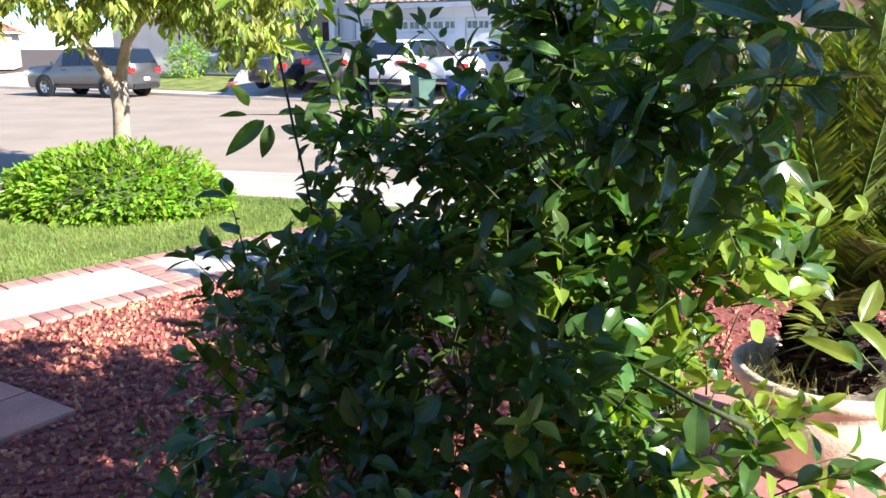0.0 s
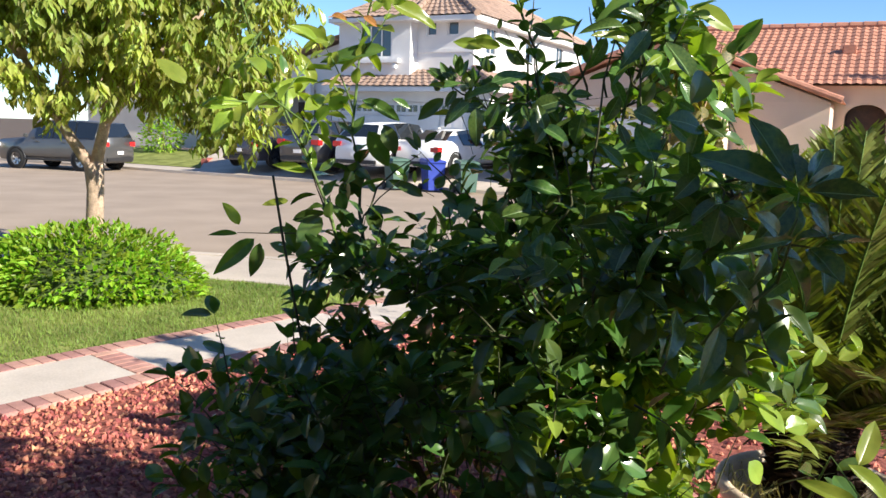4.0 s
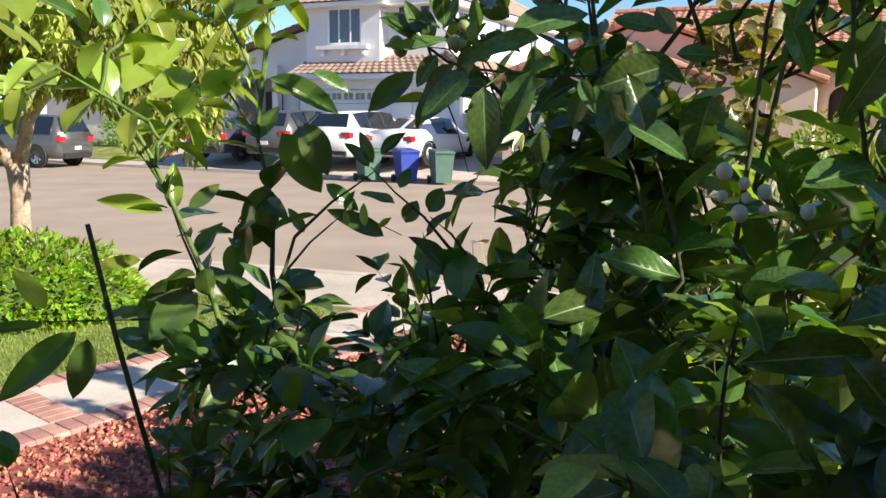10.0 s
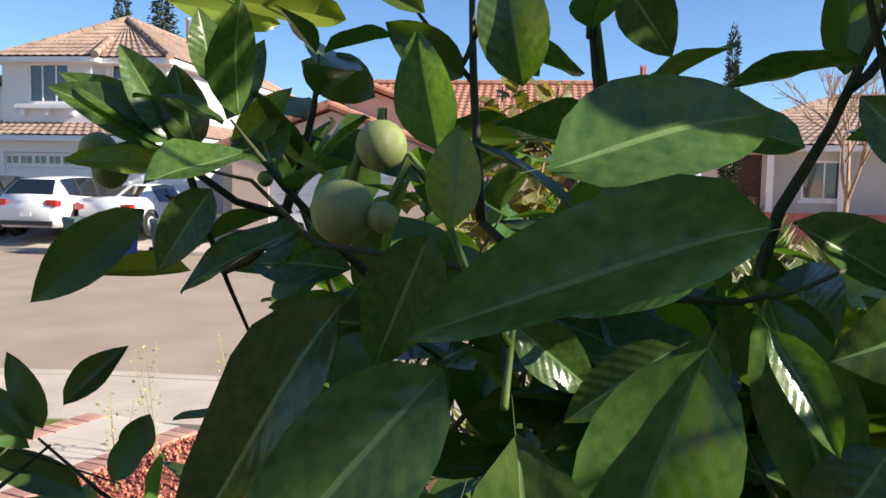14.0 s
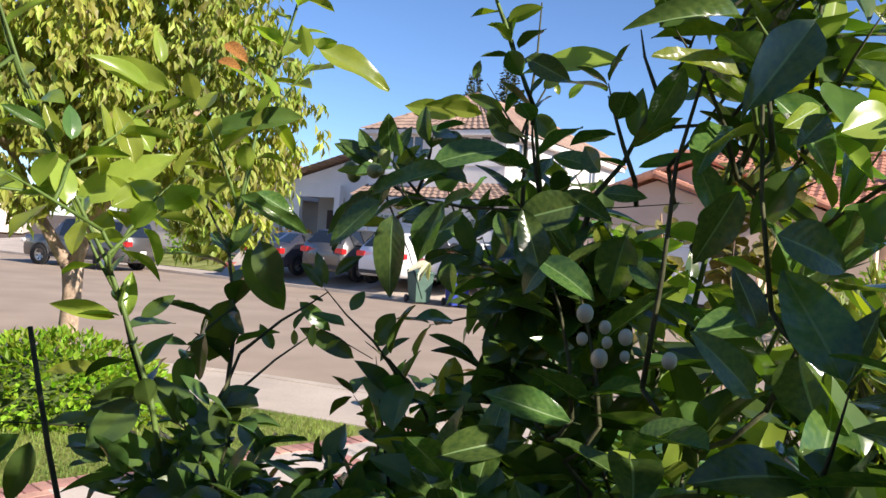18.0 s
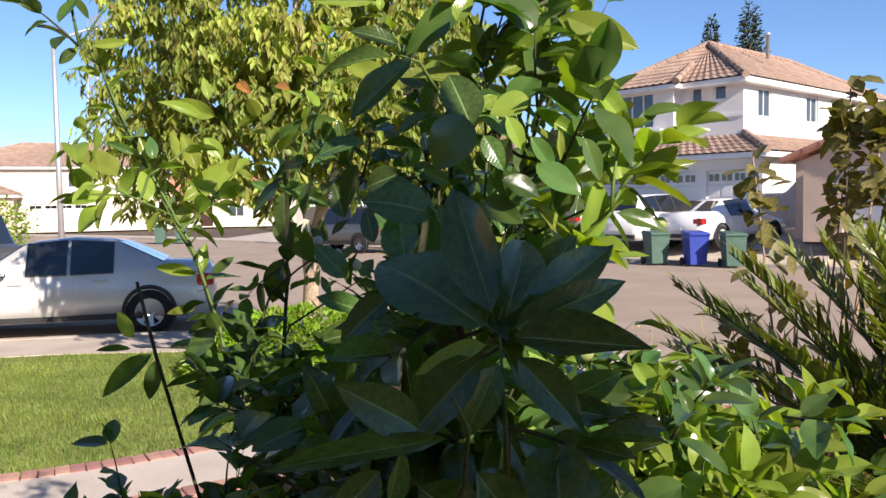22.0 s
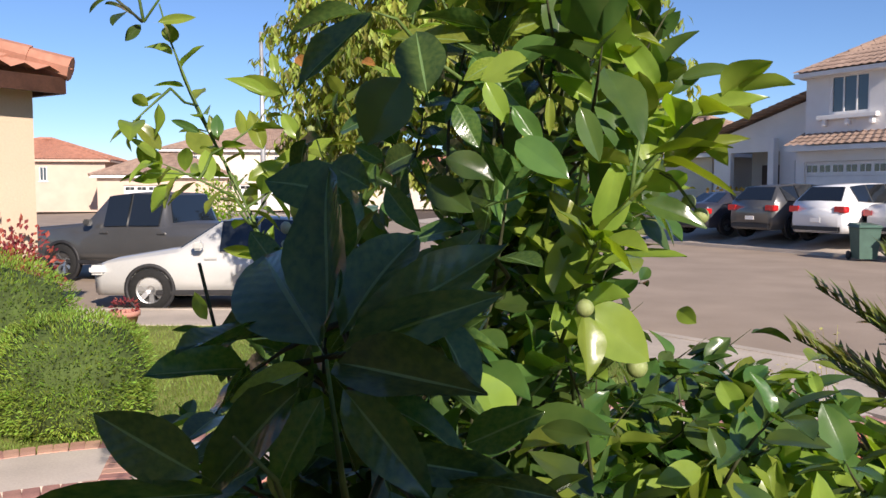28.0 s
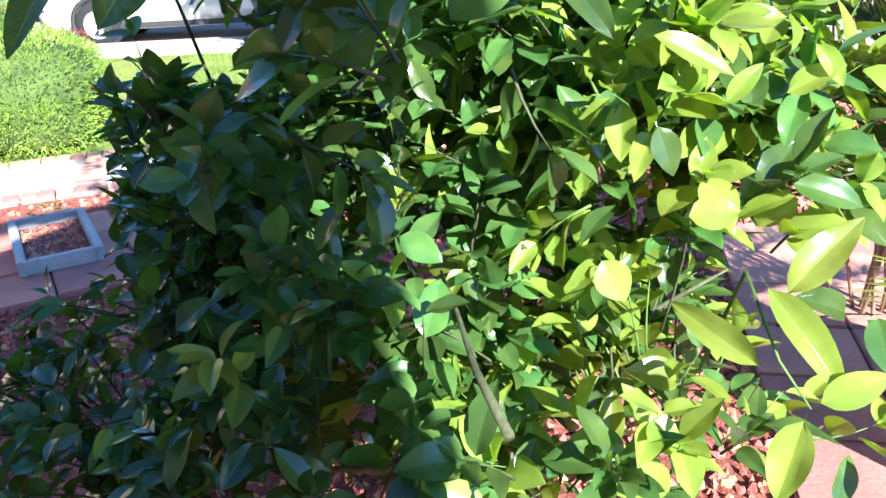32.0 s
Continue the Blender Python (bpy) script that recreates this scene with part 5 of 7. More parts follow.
for k in range(108):
    a = k * 2.399963 + rng_p.uniform(-0.2, 0.2)
    rise = 1.42 - 0.95 * (k / 108) + rng_p.uniform(-0.1, 0.1)
    L = rng_p.uniform(1.0, 1.17) + 0.3 * math.sin(math.pi * (k / 108)) - 0.15 * (k / 108)
    d = Vector((math.cos(a) * math.cos(rise), math.sin(a) * math.cos(rise), math.sin(rise)))
    pts, p = [], Vector((0, 0, 0.3))
    for i in range(9):
        pts.append(p.copy())
        d = (d + Vector((0, 0, -0.075))).normalized()
        p += d * L / 8
    fr = tube("frond", pts, [0.009 * (1 - 0.8 * i / 8) for i in range(9)], TWIG, palm, 5)
    lf = Batch()
    for i in range(1, 80):
        t = i / 80 * 7.99
        j = int(t)
        c = pts[j].lerp(pts[j + 1], t - j)
        dd = (pts[j + 1] - pts[j]).normalized()
        s = dd.cross(Vector((0, 0, 1))).normalized()
        n = s.cross(dd)
        ll = 0.19 * (0.35 + math.sin(math.pi * (0.12 + 0.85 * i / 80)) * 0.75)
        for side in (-1, 1):
            dr = (s * side * 0.8 + dd * rng_p.uniform(0.7, 1.25) + n * rng_p.uniform(0.2, 0.6)).normalized()
            q = ll * rng_p.uniform(0.75, 1.15)
            lf.add([(0, -0.006, 0), (q * 0.5, -0.0075, 0.004), (q, 0, -0.008), (q * 0.5, 0.0075, 0.004), (0, 0.006, 0)], [(0, 1, 3, 4), (1, 2, 3)], aim(c, dr, n, rng_p.uniform(-0.5, 0.5)))
    lf.put("blade", PALMLEAF, fr)["kind"] = "stuff"

# rose bush with reddish young leaves
rose = thing("rose_bush", "tall rose bush with reddish young leaves behind the bed", "rose bush", Matrix.Translation((1.16, 3.95, 0)))
rng_r = random.Random(23)
ROSE_ME = mesh_of("leaf", [(0, 0, 0), (0.28, -0.3, 0.05), (0.7, -0.27, 0.03), (1, 0, -0.1), (0.7, 0.27, 0.03), (0.28, 0.3, 0.05), (0.5, 0, -0.02)], [(0, 1, 6), (1, 2, 6), (2, 3, 6), (3, 4, 6), (4, 5, 6), (5, 0, 6)], True)
ROSE_ME.materials.append(ROSELEAF)
for tip, dens in (((-0.17, -0.1, 1.99), 22), ((-0.24, -0.2, 1.36), 18), ((0.2, 0.2, 2.26), 40), ((0.32, 0.15, 2.2), 36), ((0.45, 0.25, 2.3), 30), ((0.2, 0.3, 1.98), 30), ((0.38, 0.1, 1.9), 30), ((0.0, 0.1, 1.5), 14)):
    tip = Vector(tip)
    base = Vector((rng_r.uniform(-0.06, 0.1), rng_r.uniform(-0.05, 0.05), 0))
    mid = base.lerp(tip, 0.55) + rnd_dir(rng_r) * 0.05
    cane = tube("cane", [base, mid, tip], [0.009, 0.006, 0.003], BARETWIG, rose, 5)
    for _ in range(int(dens * 1.6)):
        t = 1 - abs(rng_r.gauss(0, 0.11))
        c = mid.lerp(tip, max(0.0, min(1, 2 * t - 1))) + rnd_dir(rng_r) * 0.06
        put("leaf", ROSE_ME, None, cane, aim(c, rnd_dir(rng_r) + Vector((0, 0, -0.35)), Vector((0, 0, 1)) + rnd_dir(rng_r) * 0.5, 0, rng_r.uniform(0.065, 0.115)))
# sparse dry weed stalks in the bed by the pavement
for k, (x, y, h) in enumerate(((0.35, 7.3, 0.85), (0.9, 7.1, 0.95), (1.0, 6.5, 0.8), (0.1, 6.9, 0.6))):
    w = thing("weed_stalk", "thin dry weed stalk with tiny pale flowers", "weed", Matrix.Translation((x, y, 0)), "weed stalks")
    bt = Batch()
    for _ in range(4):
        d = Vector((rng_r.uniform(-0.2, 0.2), rng_r.uniform(-0.2, 0.2), 1)).normalized()
        bt.add(*tube_data([(0, 0, 0), d * h * 0.5, d * h], [0.004, 0.003, 0.0015], 4))
        for _2 in range(7):
            bt.add(QUAD[0], QUAD[1], aim(d * h * rng_r.uniform(0.45, 1.0) + rnd_dir(rng_r) * 0.03, rnd_dir(rng_r), Vector((0, 0, 1)), 0, 0.03))
    bt.put("stalk_tuft", STRAW, w)


# ---- citrus tree ----
citrus = thing("citrus_tree", "bushy citrus tree, glossy dark leaves, small unripe fruit, pale young shoots", "tree", Matrix.Translation((0.42, 2.25, 0)))
ORIGIN = Vector((0.42, 2.25, 0))


def citrus_leaf(L, W, fold, curl, wavy, seed):
    """A broad pointed leaf, base at 0, along +x: rib, two halves, wavy margin, short stalk."""
    rng = random.Random(seed)
    rows, v, f = 8, [], []
    ph = rng.uniform(0, 6)
    for i in range(rows + 1):
        t = i / rows
        w = W * (math.sin(math.pi * t ** 0.85) ** 0.75 if 0 < i < rows else 0.02)
        x = L * (0.1 + 0.9 * t)
        z = -curl * L * (t * t) + 0.02 * L * math.sin(t * 5 + ph)
        for k, s in enumerate((-1, -0.55, -0.05, 0.05, 0.55, 1)):
            lift = fold * abs(s) * w * 0.5 + (wavy * L * 0.03 * math.sin(t * 9 + ph + s) if abs(s) == 1 else 0)
            v.append((x, s * w / 2 * math.cos(fold * 0.6), z + lift - (0.006 * L if abs(s) < 0.1 else 0)))
    for i in range(rows):
        for k in range(5):
            a = 6 * i + k
            f.append((a, a + 6, a + 7, a + 1))
    n = len(v)
    v += [(0, -0.0012, 0), (0, 0.0012, 0), (0.1 * L, 0.0014, -0.004 * L), (0.1 * L, -0.0014, -0.004 * L)]
    f.append((n, n + 3, n + 2, n + 1))
    return v, f


LEAVES = [citrus_leaf(1.0, 0.44 + 0.07 * (k % 3), 0.22 + 0.1 * (k % 4), 0.05 + 0.11 * (k % 5) / 4 * 2, 1.0 if k % 2 else 0.4, k) for k in range(10)]
LEAF_ME, YOUNG_LIT_ME = [], []
for v, f in LEAVES:
    a, b = mesh_of("leaf", v, f, True), mesh_of("leaf", v, f, True)
    a.materials.append(LEAF), b.materials.append(LEAF_Y)
    for me in (a, b):
        me.materials.append(LEAF_RIB)
        for p in me.polygons:
            p.material_index = 1 if p.index % 5 == 2 or p.index == 40 else 0
    LEAF_ME.append(a), YOUNG_LIT_ME.append(b)
placed = []          # pose, kind of mesh, young
stems = []           # points, radii, green


LANE = [Vector(p) for p in ((0.17, -0.25, 1.72), (0.14, 0.55, 1.84), (0.08, 1.3, 1.9), (0.13, 1.52, 1.92), (0.16, 0.98, 1.86), (0.45, 0.53, 1.84), (0.85, 0.46, 1.8), (0.92, 0.9, 2.06), (1.02, 0.8, 1.9), (1.04, 0.74, 1.62), (1.2, 0.65, 1.53))]


def gap_to_lane(p):
    """How far p lies from the line along which one walks up to the tree."""
    best = 9.0
    for a, b in zip(LANE, LANE[1:]):
        t = max(0.0, min(1.0, (p - a).dot(b - a) / (b - a).length_squared))
        best = min(best, (p - a.lerp(b, t)).length)
    return best


# open wedges between the boughs: corner, bearings, slopes, depth
HOLLOWS = [((0.13, 1.32, 1.9), -14, 9, -13, 60, 1.5), ((0.13, 1.32, 1.9), 9, 36, 4, 60, 1.3), ((0.13, 1.5, 1.915), 32, 52, -3, 15, 1.1), ((0.9, 0.85, 2.02), -75, -38, -14, 60, 3.0), ((0.9, 0.85, 2.02), -9, 40, -12, 60, 1.6),
           ((0.47, 0.51, 1.84), -22, -12, -12, 20, 2.6), ((0.88, 0.51, 1.84), -3, 30, -7, 40, 2.0), ((1.1, 0.7, 1.58), -48.0, -42.0, -10.5, -6.0, 3.0)]


def in_wedge(p, wedge):
    corner, a0, a1, e0, e1, reach = wedge
    v = Vector(p) - Vector(corner)
    h = math.hypot(v.x, v.y)
    return 0.0 < h < reach and a0 < math.degrees(math.atan2(v.x, v.y)) < a1 and e0 < math.degrees(math.atan2(v.z, h)) < e1


def crown_side(p):
    """True outside the crown: its side towards the brick walk, the wedges between the boughs and the space before the pot."""
    if any(in_wedge(p, w) for w in HOLLOWS):
        return True
    run = p[1] + 0.245
    if 0.335 < (p[0] - 0.17) / run < 0.44 and -0.42 < (p[2] - 1.724) / run < -0.325:
        return True
    if 0.75 < p[2] < 1.28 and p[0] < 0.05 - 1.35 * (p[1] - 1.5):
        return True
    return p[2] > 1.34 + 0.4 * max(0.0, min(0.5, p[1] - 1.7)) and p[0] > (0.76 if p[2] < 1.75 else 0.85) - 0.28 * (p[1] - 1.5)


def leaf_at(p, d, up, size, young=False, roll=0.0, rng=random, free=False):
    tip = Vector(p) + Vector(d).normalized() * size
    if not free and (min(gap_to_lane(Vector(p)), gap_to_lane(tip)) < 0.36 or crown_side(p) or crown_side(tip)):
        return
    placed.append((aim(p, d, up, roll, size), rng.randrange(len(LEAVES)), young))


def bough(front, rows):
    """Single leaves of one bough, their upper sides turned towards front and the sky."""
    for k, (x0, y0, z0, x1, y1, z1, breadth, kind) in enumerate(rows):
        b, t = Vector((x0, y0, z0)), Vector((x1, y1, z1))
        L, young = (t - b).length, kind >= 10
        up = Vector(front) + Vector((0.25 * math.sin(5 * k + kind), 0.2 * math.cos(3 * k), 0.45 + 0.25 * math.sin(2 * k)))
        placed.append((aim(b, t - b, up) @ Matrix.Diagonal((L, L * breadth / (0.44 + 0.07 * (kind % 10 % 3)), L, 1)), kind % 10, young))


def twig(points, r, green):
    """A tapering twig through points."""
    pts = [Vector(p) for p in points]
    r *= 0.72
    stems.append((pts, [r * (1 - 0.7 * i / (len(pts) - 1)) for i in range(len(pts))], green))


def shoot(a, b, n, size, young=False, bow=0.04, rng=random, r=0.0035, whorl=4, start=0.25, free=False):
    """A leafy shoot from a to b: leaves in a spiral and a tuft at the end."""
    a, b = Vector(a), Vector(b)
    L = (b - a).length
    if not free and (gap_to_lane(b) < 0.36 or crown_side(b)):
        return
    side = rnd_dir(rng) * bow * L
    pts = [a, a.lerp(b, 0.35) + side * 0.8, a.lerp(b, 0.7) + side * 0.8, b]
    ang, first = rng.uniform(0, 6), len(placed)
    for i in range(n + whorl):
        t = start + (1 - start) * i / max(1, n) if i < n else rng.uniform(0.93, 1.0)
        x = min(t, 0.999) * 3
        j = int(x)
        p = pts[j].lerp(pts[j + 1], x - j)
        ax = (pts[j + 1] - pts[j]).normalized()
        o = ax.orthogonal().normalized()
        o = Matrix.Rotation(ang, 3, ax) @ o
        ang += 2.4 + rng.uniform(-0.4, 0.4)
        open_ = rng.uniform(0.7, 1.3) if i < n else rng.uniform(0.35, 1.0)
        d = (ax * math.cos(open_) + o * math.sin(open_) + Vector((0, 0, rng.uniform(-0.35, 0.1)))).normalized()
        up = Vector((0, 0, 1)) + ax * 0.5 + rnd_dir(rng) * 0.45
        leaf_at(p, d, up, size * rng.uniform(0.65, 1.15) * (1.0 if i < n else 0.85), young, rng.uniform(-0.4, 0.4), rng, free)
    if len(placed) - first < 0.5 * (n + whorl):
        del placed[first:]
    else:
        stems.append((pts, [r, r * 0.85, r * 0.6, r * 0.2], young))


rc = random.Random(71)
# trunk and limbs
LIMB_TIPS = [((0.3, 2.2, 1.35), 0.024), ((0.85, 2.35, 1.1), 0.018), ((-0.1, 2.3, 1.25), 0.018), ((0.6, 1.85, 1.0), 0.014), ((0.1, 1.8, 0.85), 0.015), ((-0.4, 2.05, 0.75), 0.014), ((0.9, 2.0, 0.7), 0.014), ((0.5, 2.7, 1.0), 0.014), ((0.25, 1.55, 0.6), 0.012), ((0.95, 2.1, 0.9), 0.012)]
tube("trunk", [Vector((0, 0, 0)), Vector((-0.02, -0.02, 0.25)), Vector((0.01, -0.03, 0.5))], [0.05, 0.042, 0.04], BARK_C, citrus, 10)
for tip, r in LIMB_TIPS:
    a, b = Vector((0.42, 2.23, rc.uniform(0.22, 0.5))), Vector(tip)
    mid = a.lerp(b, 0.5) + Vector((0, 0, -0.06)) + rnd_dir(rc) * 0.05
    tube("limb", [p - ORIGIN for p in (a, a.lerp(mid, 0.5), mid, mid.lerp(b, 0.5) + rnd_dir(rc) * 0.02, b)], [r * 1.1, r, r * 0.85, r * 0.5, r * 0.16], BARK_C, citrus, 7)

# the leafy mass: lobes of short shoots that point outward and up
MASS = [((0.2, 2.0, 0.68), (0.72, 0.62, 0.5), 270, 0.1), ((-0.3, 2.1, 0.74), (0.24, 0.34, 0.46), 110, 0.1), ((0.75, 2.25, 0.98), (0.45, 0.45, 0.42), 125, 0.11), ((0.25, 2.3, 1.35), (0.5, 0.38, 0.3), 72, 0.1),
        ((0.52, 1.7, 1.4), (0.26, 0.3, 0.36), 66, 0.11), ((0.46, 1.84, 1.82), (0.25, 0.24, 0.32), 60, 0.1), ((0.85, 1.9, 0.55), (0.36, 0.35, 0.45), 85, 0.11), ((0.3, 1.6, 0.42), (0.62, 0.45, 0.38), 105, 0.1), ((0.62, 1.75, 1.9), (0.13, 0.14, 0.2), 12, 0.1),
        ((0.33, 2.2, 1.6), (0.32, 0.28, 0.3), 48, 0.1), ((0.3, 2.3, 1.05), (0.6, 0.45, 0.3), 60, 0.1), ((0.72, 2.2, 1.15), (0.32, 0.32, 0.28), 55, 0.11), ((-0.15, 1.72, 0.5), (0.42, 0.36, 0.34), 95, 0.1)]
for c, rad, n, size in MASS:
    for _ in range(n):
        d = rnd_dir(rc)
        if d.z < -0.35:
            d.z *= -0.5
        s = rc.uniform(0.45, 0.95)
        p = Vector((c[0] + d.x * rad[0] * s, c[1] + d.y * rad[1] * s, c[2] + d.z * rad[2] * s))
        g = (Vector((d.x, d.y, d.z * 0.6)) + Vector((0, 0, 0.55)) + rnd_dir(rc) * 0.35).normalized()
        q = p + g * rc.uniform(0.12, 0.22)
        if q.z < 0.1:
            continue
        # pale leaves commoner on the sunny side, brightening it by colour
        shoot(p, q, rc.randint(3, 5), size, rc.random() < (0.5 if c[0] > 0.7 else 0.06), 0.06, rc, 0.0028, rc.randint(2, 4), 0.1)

# clumps of the middle crown, between the open wedges
CLUMPS = [((0.42, 1.96, 1.84), (0.07, 0.07, 0.07), 5), ((0.50, 1.95, 1.78), (0.07, 0.07, 0.07), 5), ((0.39, 2.03, 1.77), (0.07, 0.07, 0.07), 4),
          ((0.52, 1.92, 1.73), (0.08, 0.08, 0.08), 5), ((0.44, 1.92, 1.72), (0.07, 0.07, 0.07), 4), ((-0.25, 2.05, 1.06), (0.14, 0.14, 0.07), 4), ((0.22, 2.27, 1.12), (0.11, 0.11, 0.11), 5), ((-0.05, 2.28, 1.13), (0.12, 0.11, 0.12), 5), ((-0.12, 1.83, 1.15), (0.13, 0.12, 0.09), 4),
          ((0.16, 2.01, 1.15), (0.12, 0.11, 0.13), 6), ((0.12, 1.65, 1.21), (0.12, 0.13, 0.08), 4), ((0.39, 1.56, 1.27), (0.13, 0.11, 0.1), 4), ((0.54, 1.41, 1.33), (0.12, 0.12, 0.08), 4),
          ((0.79, 1.56, 1.39), (0.11, 0.11, 0.12), 5), ((0.59, 2.27, 1.39), (0.11, 0.11, 0.11), 4), ((-0.17, 2.28, 1.41), (0.12, 0.11, 0.12), 5), ((0.57, 1.99, 1.42), (0.11, 0.11, 0.11), 5),
          ((0.82, 2.21, 1.42), (0.09, 0.15, 0.11), 5), ((0.15, 2.23, 1.42), (0.12, 0.14, 0.12), 6), ((0.81, 1.83, 1.43), (0.1, 0.12, 0.11), 5), ((0.72, 1.3, 1.43), (0.1, 0.12, 0.1), 4),
          ((-0.06, 2.02, 1.46), (0.12, 0.12, 0.11), 5), ((0.11, 1.83, 1.48), (0.13, 0.15, 0.1), 5), ((0.52, 1.73, 1.53), (0.11, 0.11, 0.11), 5), ((0.56, 1.47, 1.58), (0.12, 0.1, 0.11), 5),
          ((0.62, 1.26, 1.68), (0.11, 0.13, 0.11), 4), ((0.45, 1.98, 1.77), (0.16, 0.12, 0.12), 7), ((0.61, 1.65, 1.79), (0.09, 0.15, 0.1), 4), ((0.4, 2.24, 1.81), (0.17, 0.13, 0.11), 7)]
for c, rad, n in CLUMPS:
    # sunny clumps take more pale leaves: sunlight put into the leaf colour
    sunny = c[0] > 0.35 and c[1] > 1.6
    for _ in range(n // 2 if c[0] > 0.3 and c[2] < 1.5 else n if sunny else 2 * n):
        d = rnd_dir(rc) * rc.uniform(0.1, 0.9)
        p = Vector((c[0] + d.x * rad[0], c[1] + d.y * rad[1], c[2] + d.z * rad[2] - 0.03))
        q = p + (rnd_dir(rc) + Vector((0, -0.1, 0.5))).normalized() * rc.uniform(0.07, 0.12)
        if gap_to_lane(q) > 0.42 and not in_wedge(q, HOLLOWS[-1]):
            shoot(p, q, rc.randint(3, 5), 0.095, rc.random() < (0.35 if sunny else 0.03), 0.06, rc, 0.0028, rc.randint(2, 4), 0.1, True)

# clumps on the side of the pot, sunlight put into their pale colour
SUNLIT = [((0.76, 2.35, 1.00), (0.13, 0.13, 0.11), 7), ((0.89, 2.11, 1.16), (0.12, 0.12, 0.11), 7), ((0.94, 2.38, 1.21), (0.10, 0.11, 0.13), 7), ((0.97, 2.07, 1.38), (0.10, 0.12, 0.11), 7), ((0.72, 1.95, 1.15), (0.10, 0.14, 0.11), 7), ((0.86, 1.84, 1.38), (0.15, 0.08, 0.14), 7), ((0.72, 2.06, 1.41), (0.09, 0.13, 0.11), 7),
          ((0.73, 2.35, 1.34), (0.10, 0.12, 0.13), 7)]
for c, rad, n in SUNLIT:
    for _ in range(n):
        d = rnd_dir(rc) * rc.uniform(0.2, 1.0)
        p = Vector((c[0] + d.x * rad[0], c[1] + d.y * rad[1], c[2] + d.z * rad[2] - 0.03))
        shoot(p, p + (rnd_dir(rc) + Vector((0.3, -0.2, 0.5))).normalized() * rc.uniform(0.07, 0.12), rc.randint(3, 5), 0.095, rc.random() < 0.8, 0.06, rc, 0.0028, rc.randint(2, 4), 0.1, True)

# slender shoots over the street side
SLENDER = [((-0.335, 1.845, 2.255), (-0.353, 1.781, 2.413), 9, 0.080, 1), ((-0.329, 1.857, 2.352), (-0.278, 1.888, 2.504), 8, 0.080, 1), ((-0.298, 1.897, 2.035), (-0.325, 1.814, 1.954), 5, 0.080, 1),
           ((-0.242, 1.947, 1.906), (-0.199, 2.053, 1.988), 5, 0.080, 1), ((-0.201, 1.969, 1.820), (-0.281, 1.837, 1.892), 6, 0.080, 1), ((-0.192, 1.974, 1.789), (-0.159, 2.072, 1.854), 6, 0.085, 1),
           ((0.740, 1.609, 1.823), (0.751, 1.631, 1.923), 6, 0.09, 1), ((0.750, 1.618, 1.852), (0.816, 1.661, 1.930), 6, 0.085, 1), ((0.575, 1.643, 1.944), (0.561, 1.641, 2.026), 6, 0.085, 0),
           ((-0.128, 2.03, 1.54), (-0.201, 2.046, 1.713), 8, 0.085, 0), ((-0.201, 2.046, 1.719), (-0.293, 2.018, 1.915), 6, 0.08, 1), ((-0.295, 2.016, 1.92), (-0.368, 1.96, 2.145), 6, 0.075, 1),
           ((-0.262, 2.035, 1.863), (-0.403, 1.924, 1.87), 4, 0.08, 1), ((-0.222, 2.041, 1.773), (-0.148, 2.115, 1.911), 5, 0.08, 1), ((-0.08, 2.203, 1.573), (-0.109, 2.267, 1.792), 6, 0.09, 0),
           ((-0.111, 2.267, 1.798), (-0.101, 2.368, 2.012), 6, 0.085, 1), ((-0.101, 2.367, 2.018), (-0.079, 2.409, 2.155), 5, 0.08, 1), ((-0.079, 2.409, 2.155), (-0.043, 2.412, 2.293), 5, 0.08, 1),
           ((-0.119, 2.317, 1.886), (-0.208, 2.326, 2.06), 6, 0.08, 1), ((-0.101, 2.367, 2.018), (-0.004, 2.373, 2.176), 5, 0.08, 1), ((-0.079, 2.219, 1.704), (-0.124, 2.113, 1.64), 5, 0.085, 0),
           ((0.385, 1.906, 1.894), (0.366, 1.916, 2.012), 5, 0.07, 0), ((0.368, 1.915, 2.017), (0.335, 1.92, 2.102), 6, 0.05, 0), ((0.335, 1.922, 2.093), (0.292, 1.918, 2.185), 6, 0.045, 1),
           ((0.481, 1.807, 1.921), (0.444, 1.815, 2.033), 6, 0.07, 0), ((0.218, 1.988, 1.889), (0.239, 1.985, 1.986), 6, 0.06, 0), ((0.266, 1.946, 1.86), (0.185, 1.929, 1.944), 6, 0.065, 0),
           ((-0.335, 1.854, 2.224), (-0.329, 1.832, 2.411), 8, 0.075, 0), ((-0.296, 1.912, 2.255), (-0.232, 1.947, 2.457), 7, 0.075, 1), ((-0.329, 1.859, 2.161), (-0.359, 1.768, 2.226), 6, 0.07, 0)]
for a, b, n, size, young in SLENDER:
    shoot(a, b, n, size, bool(young), 0.05, rc, 0.003, 2, 0.15, True)

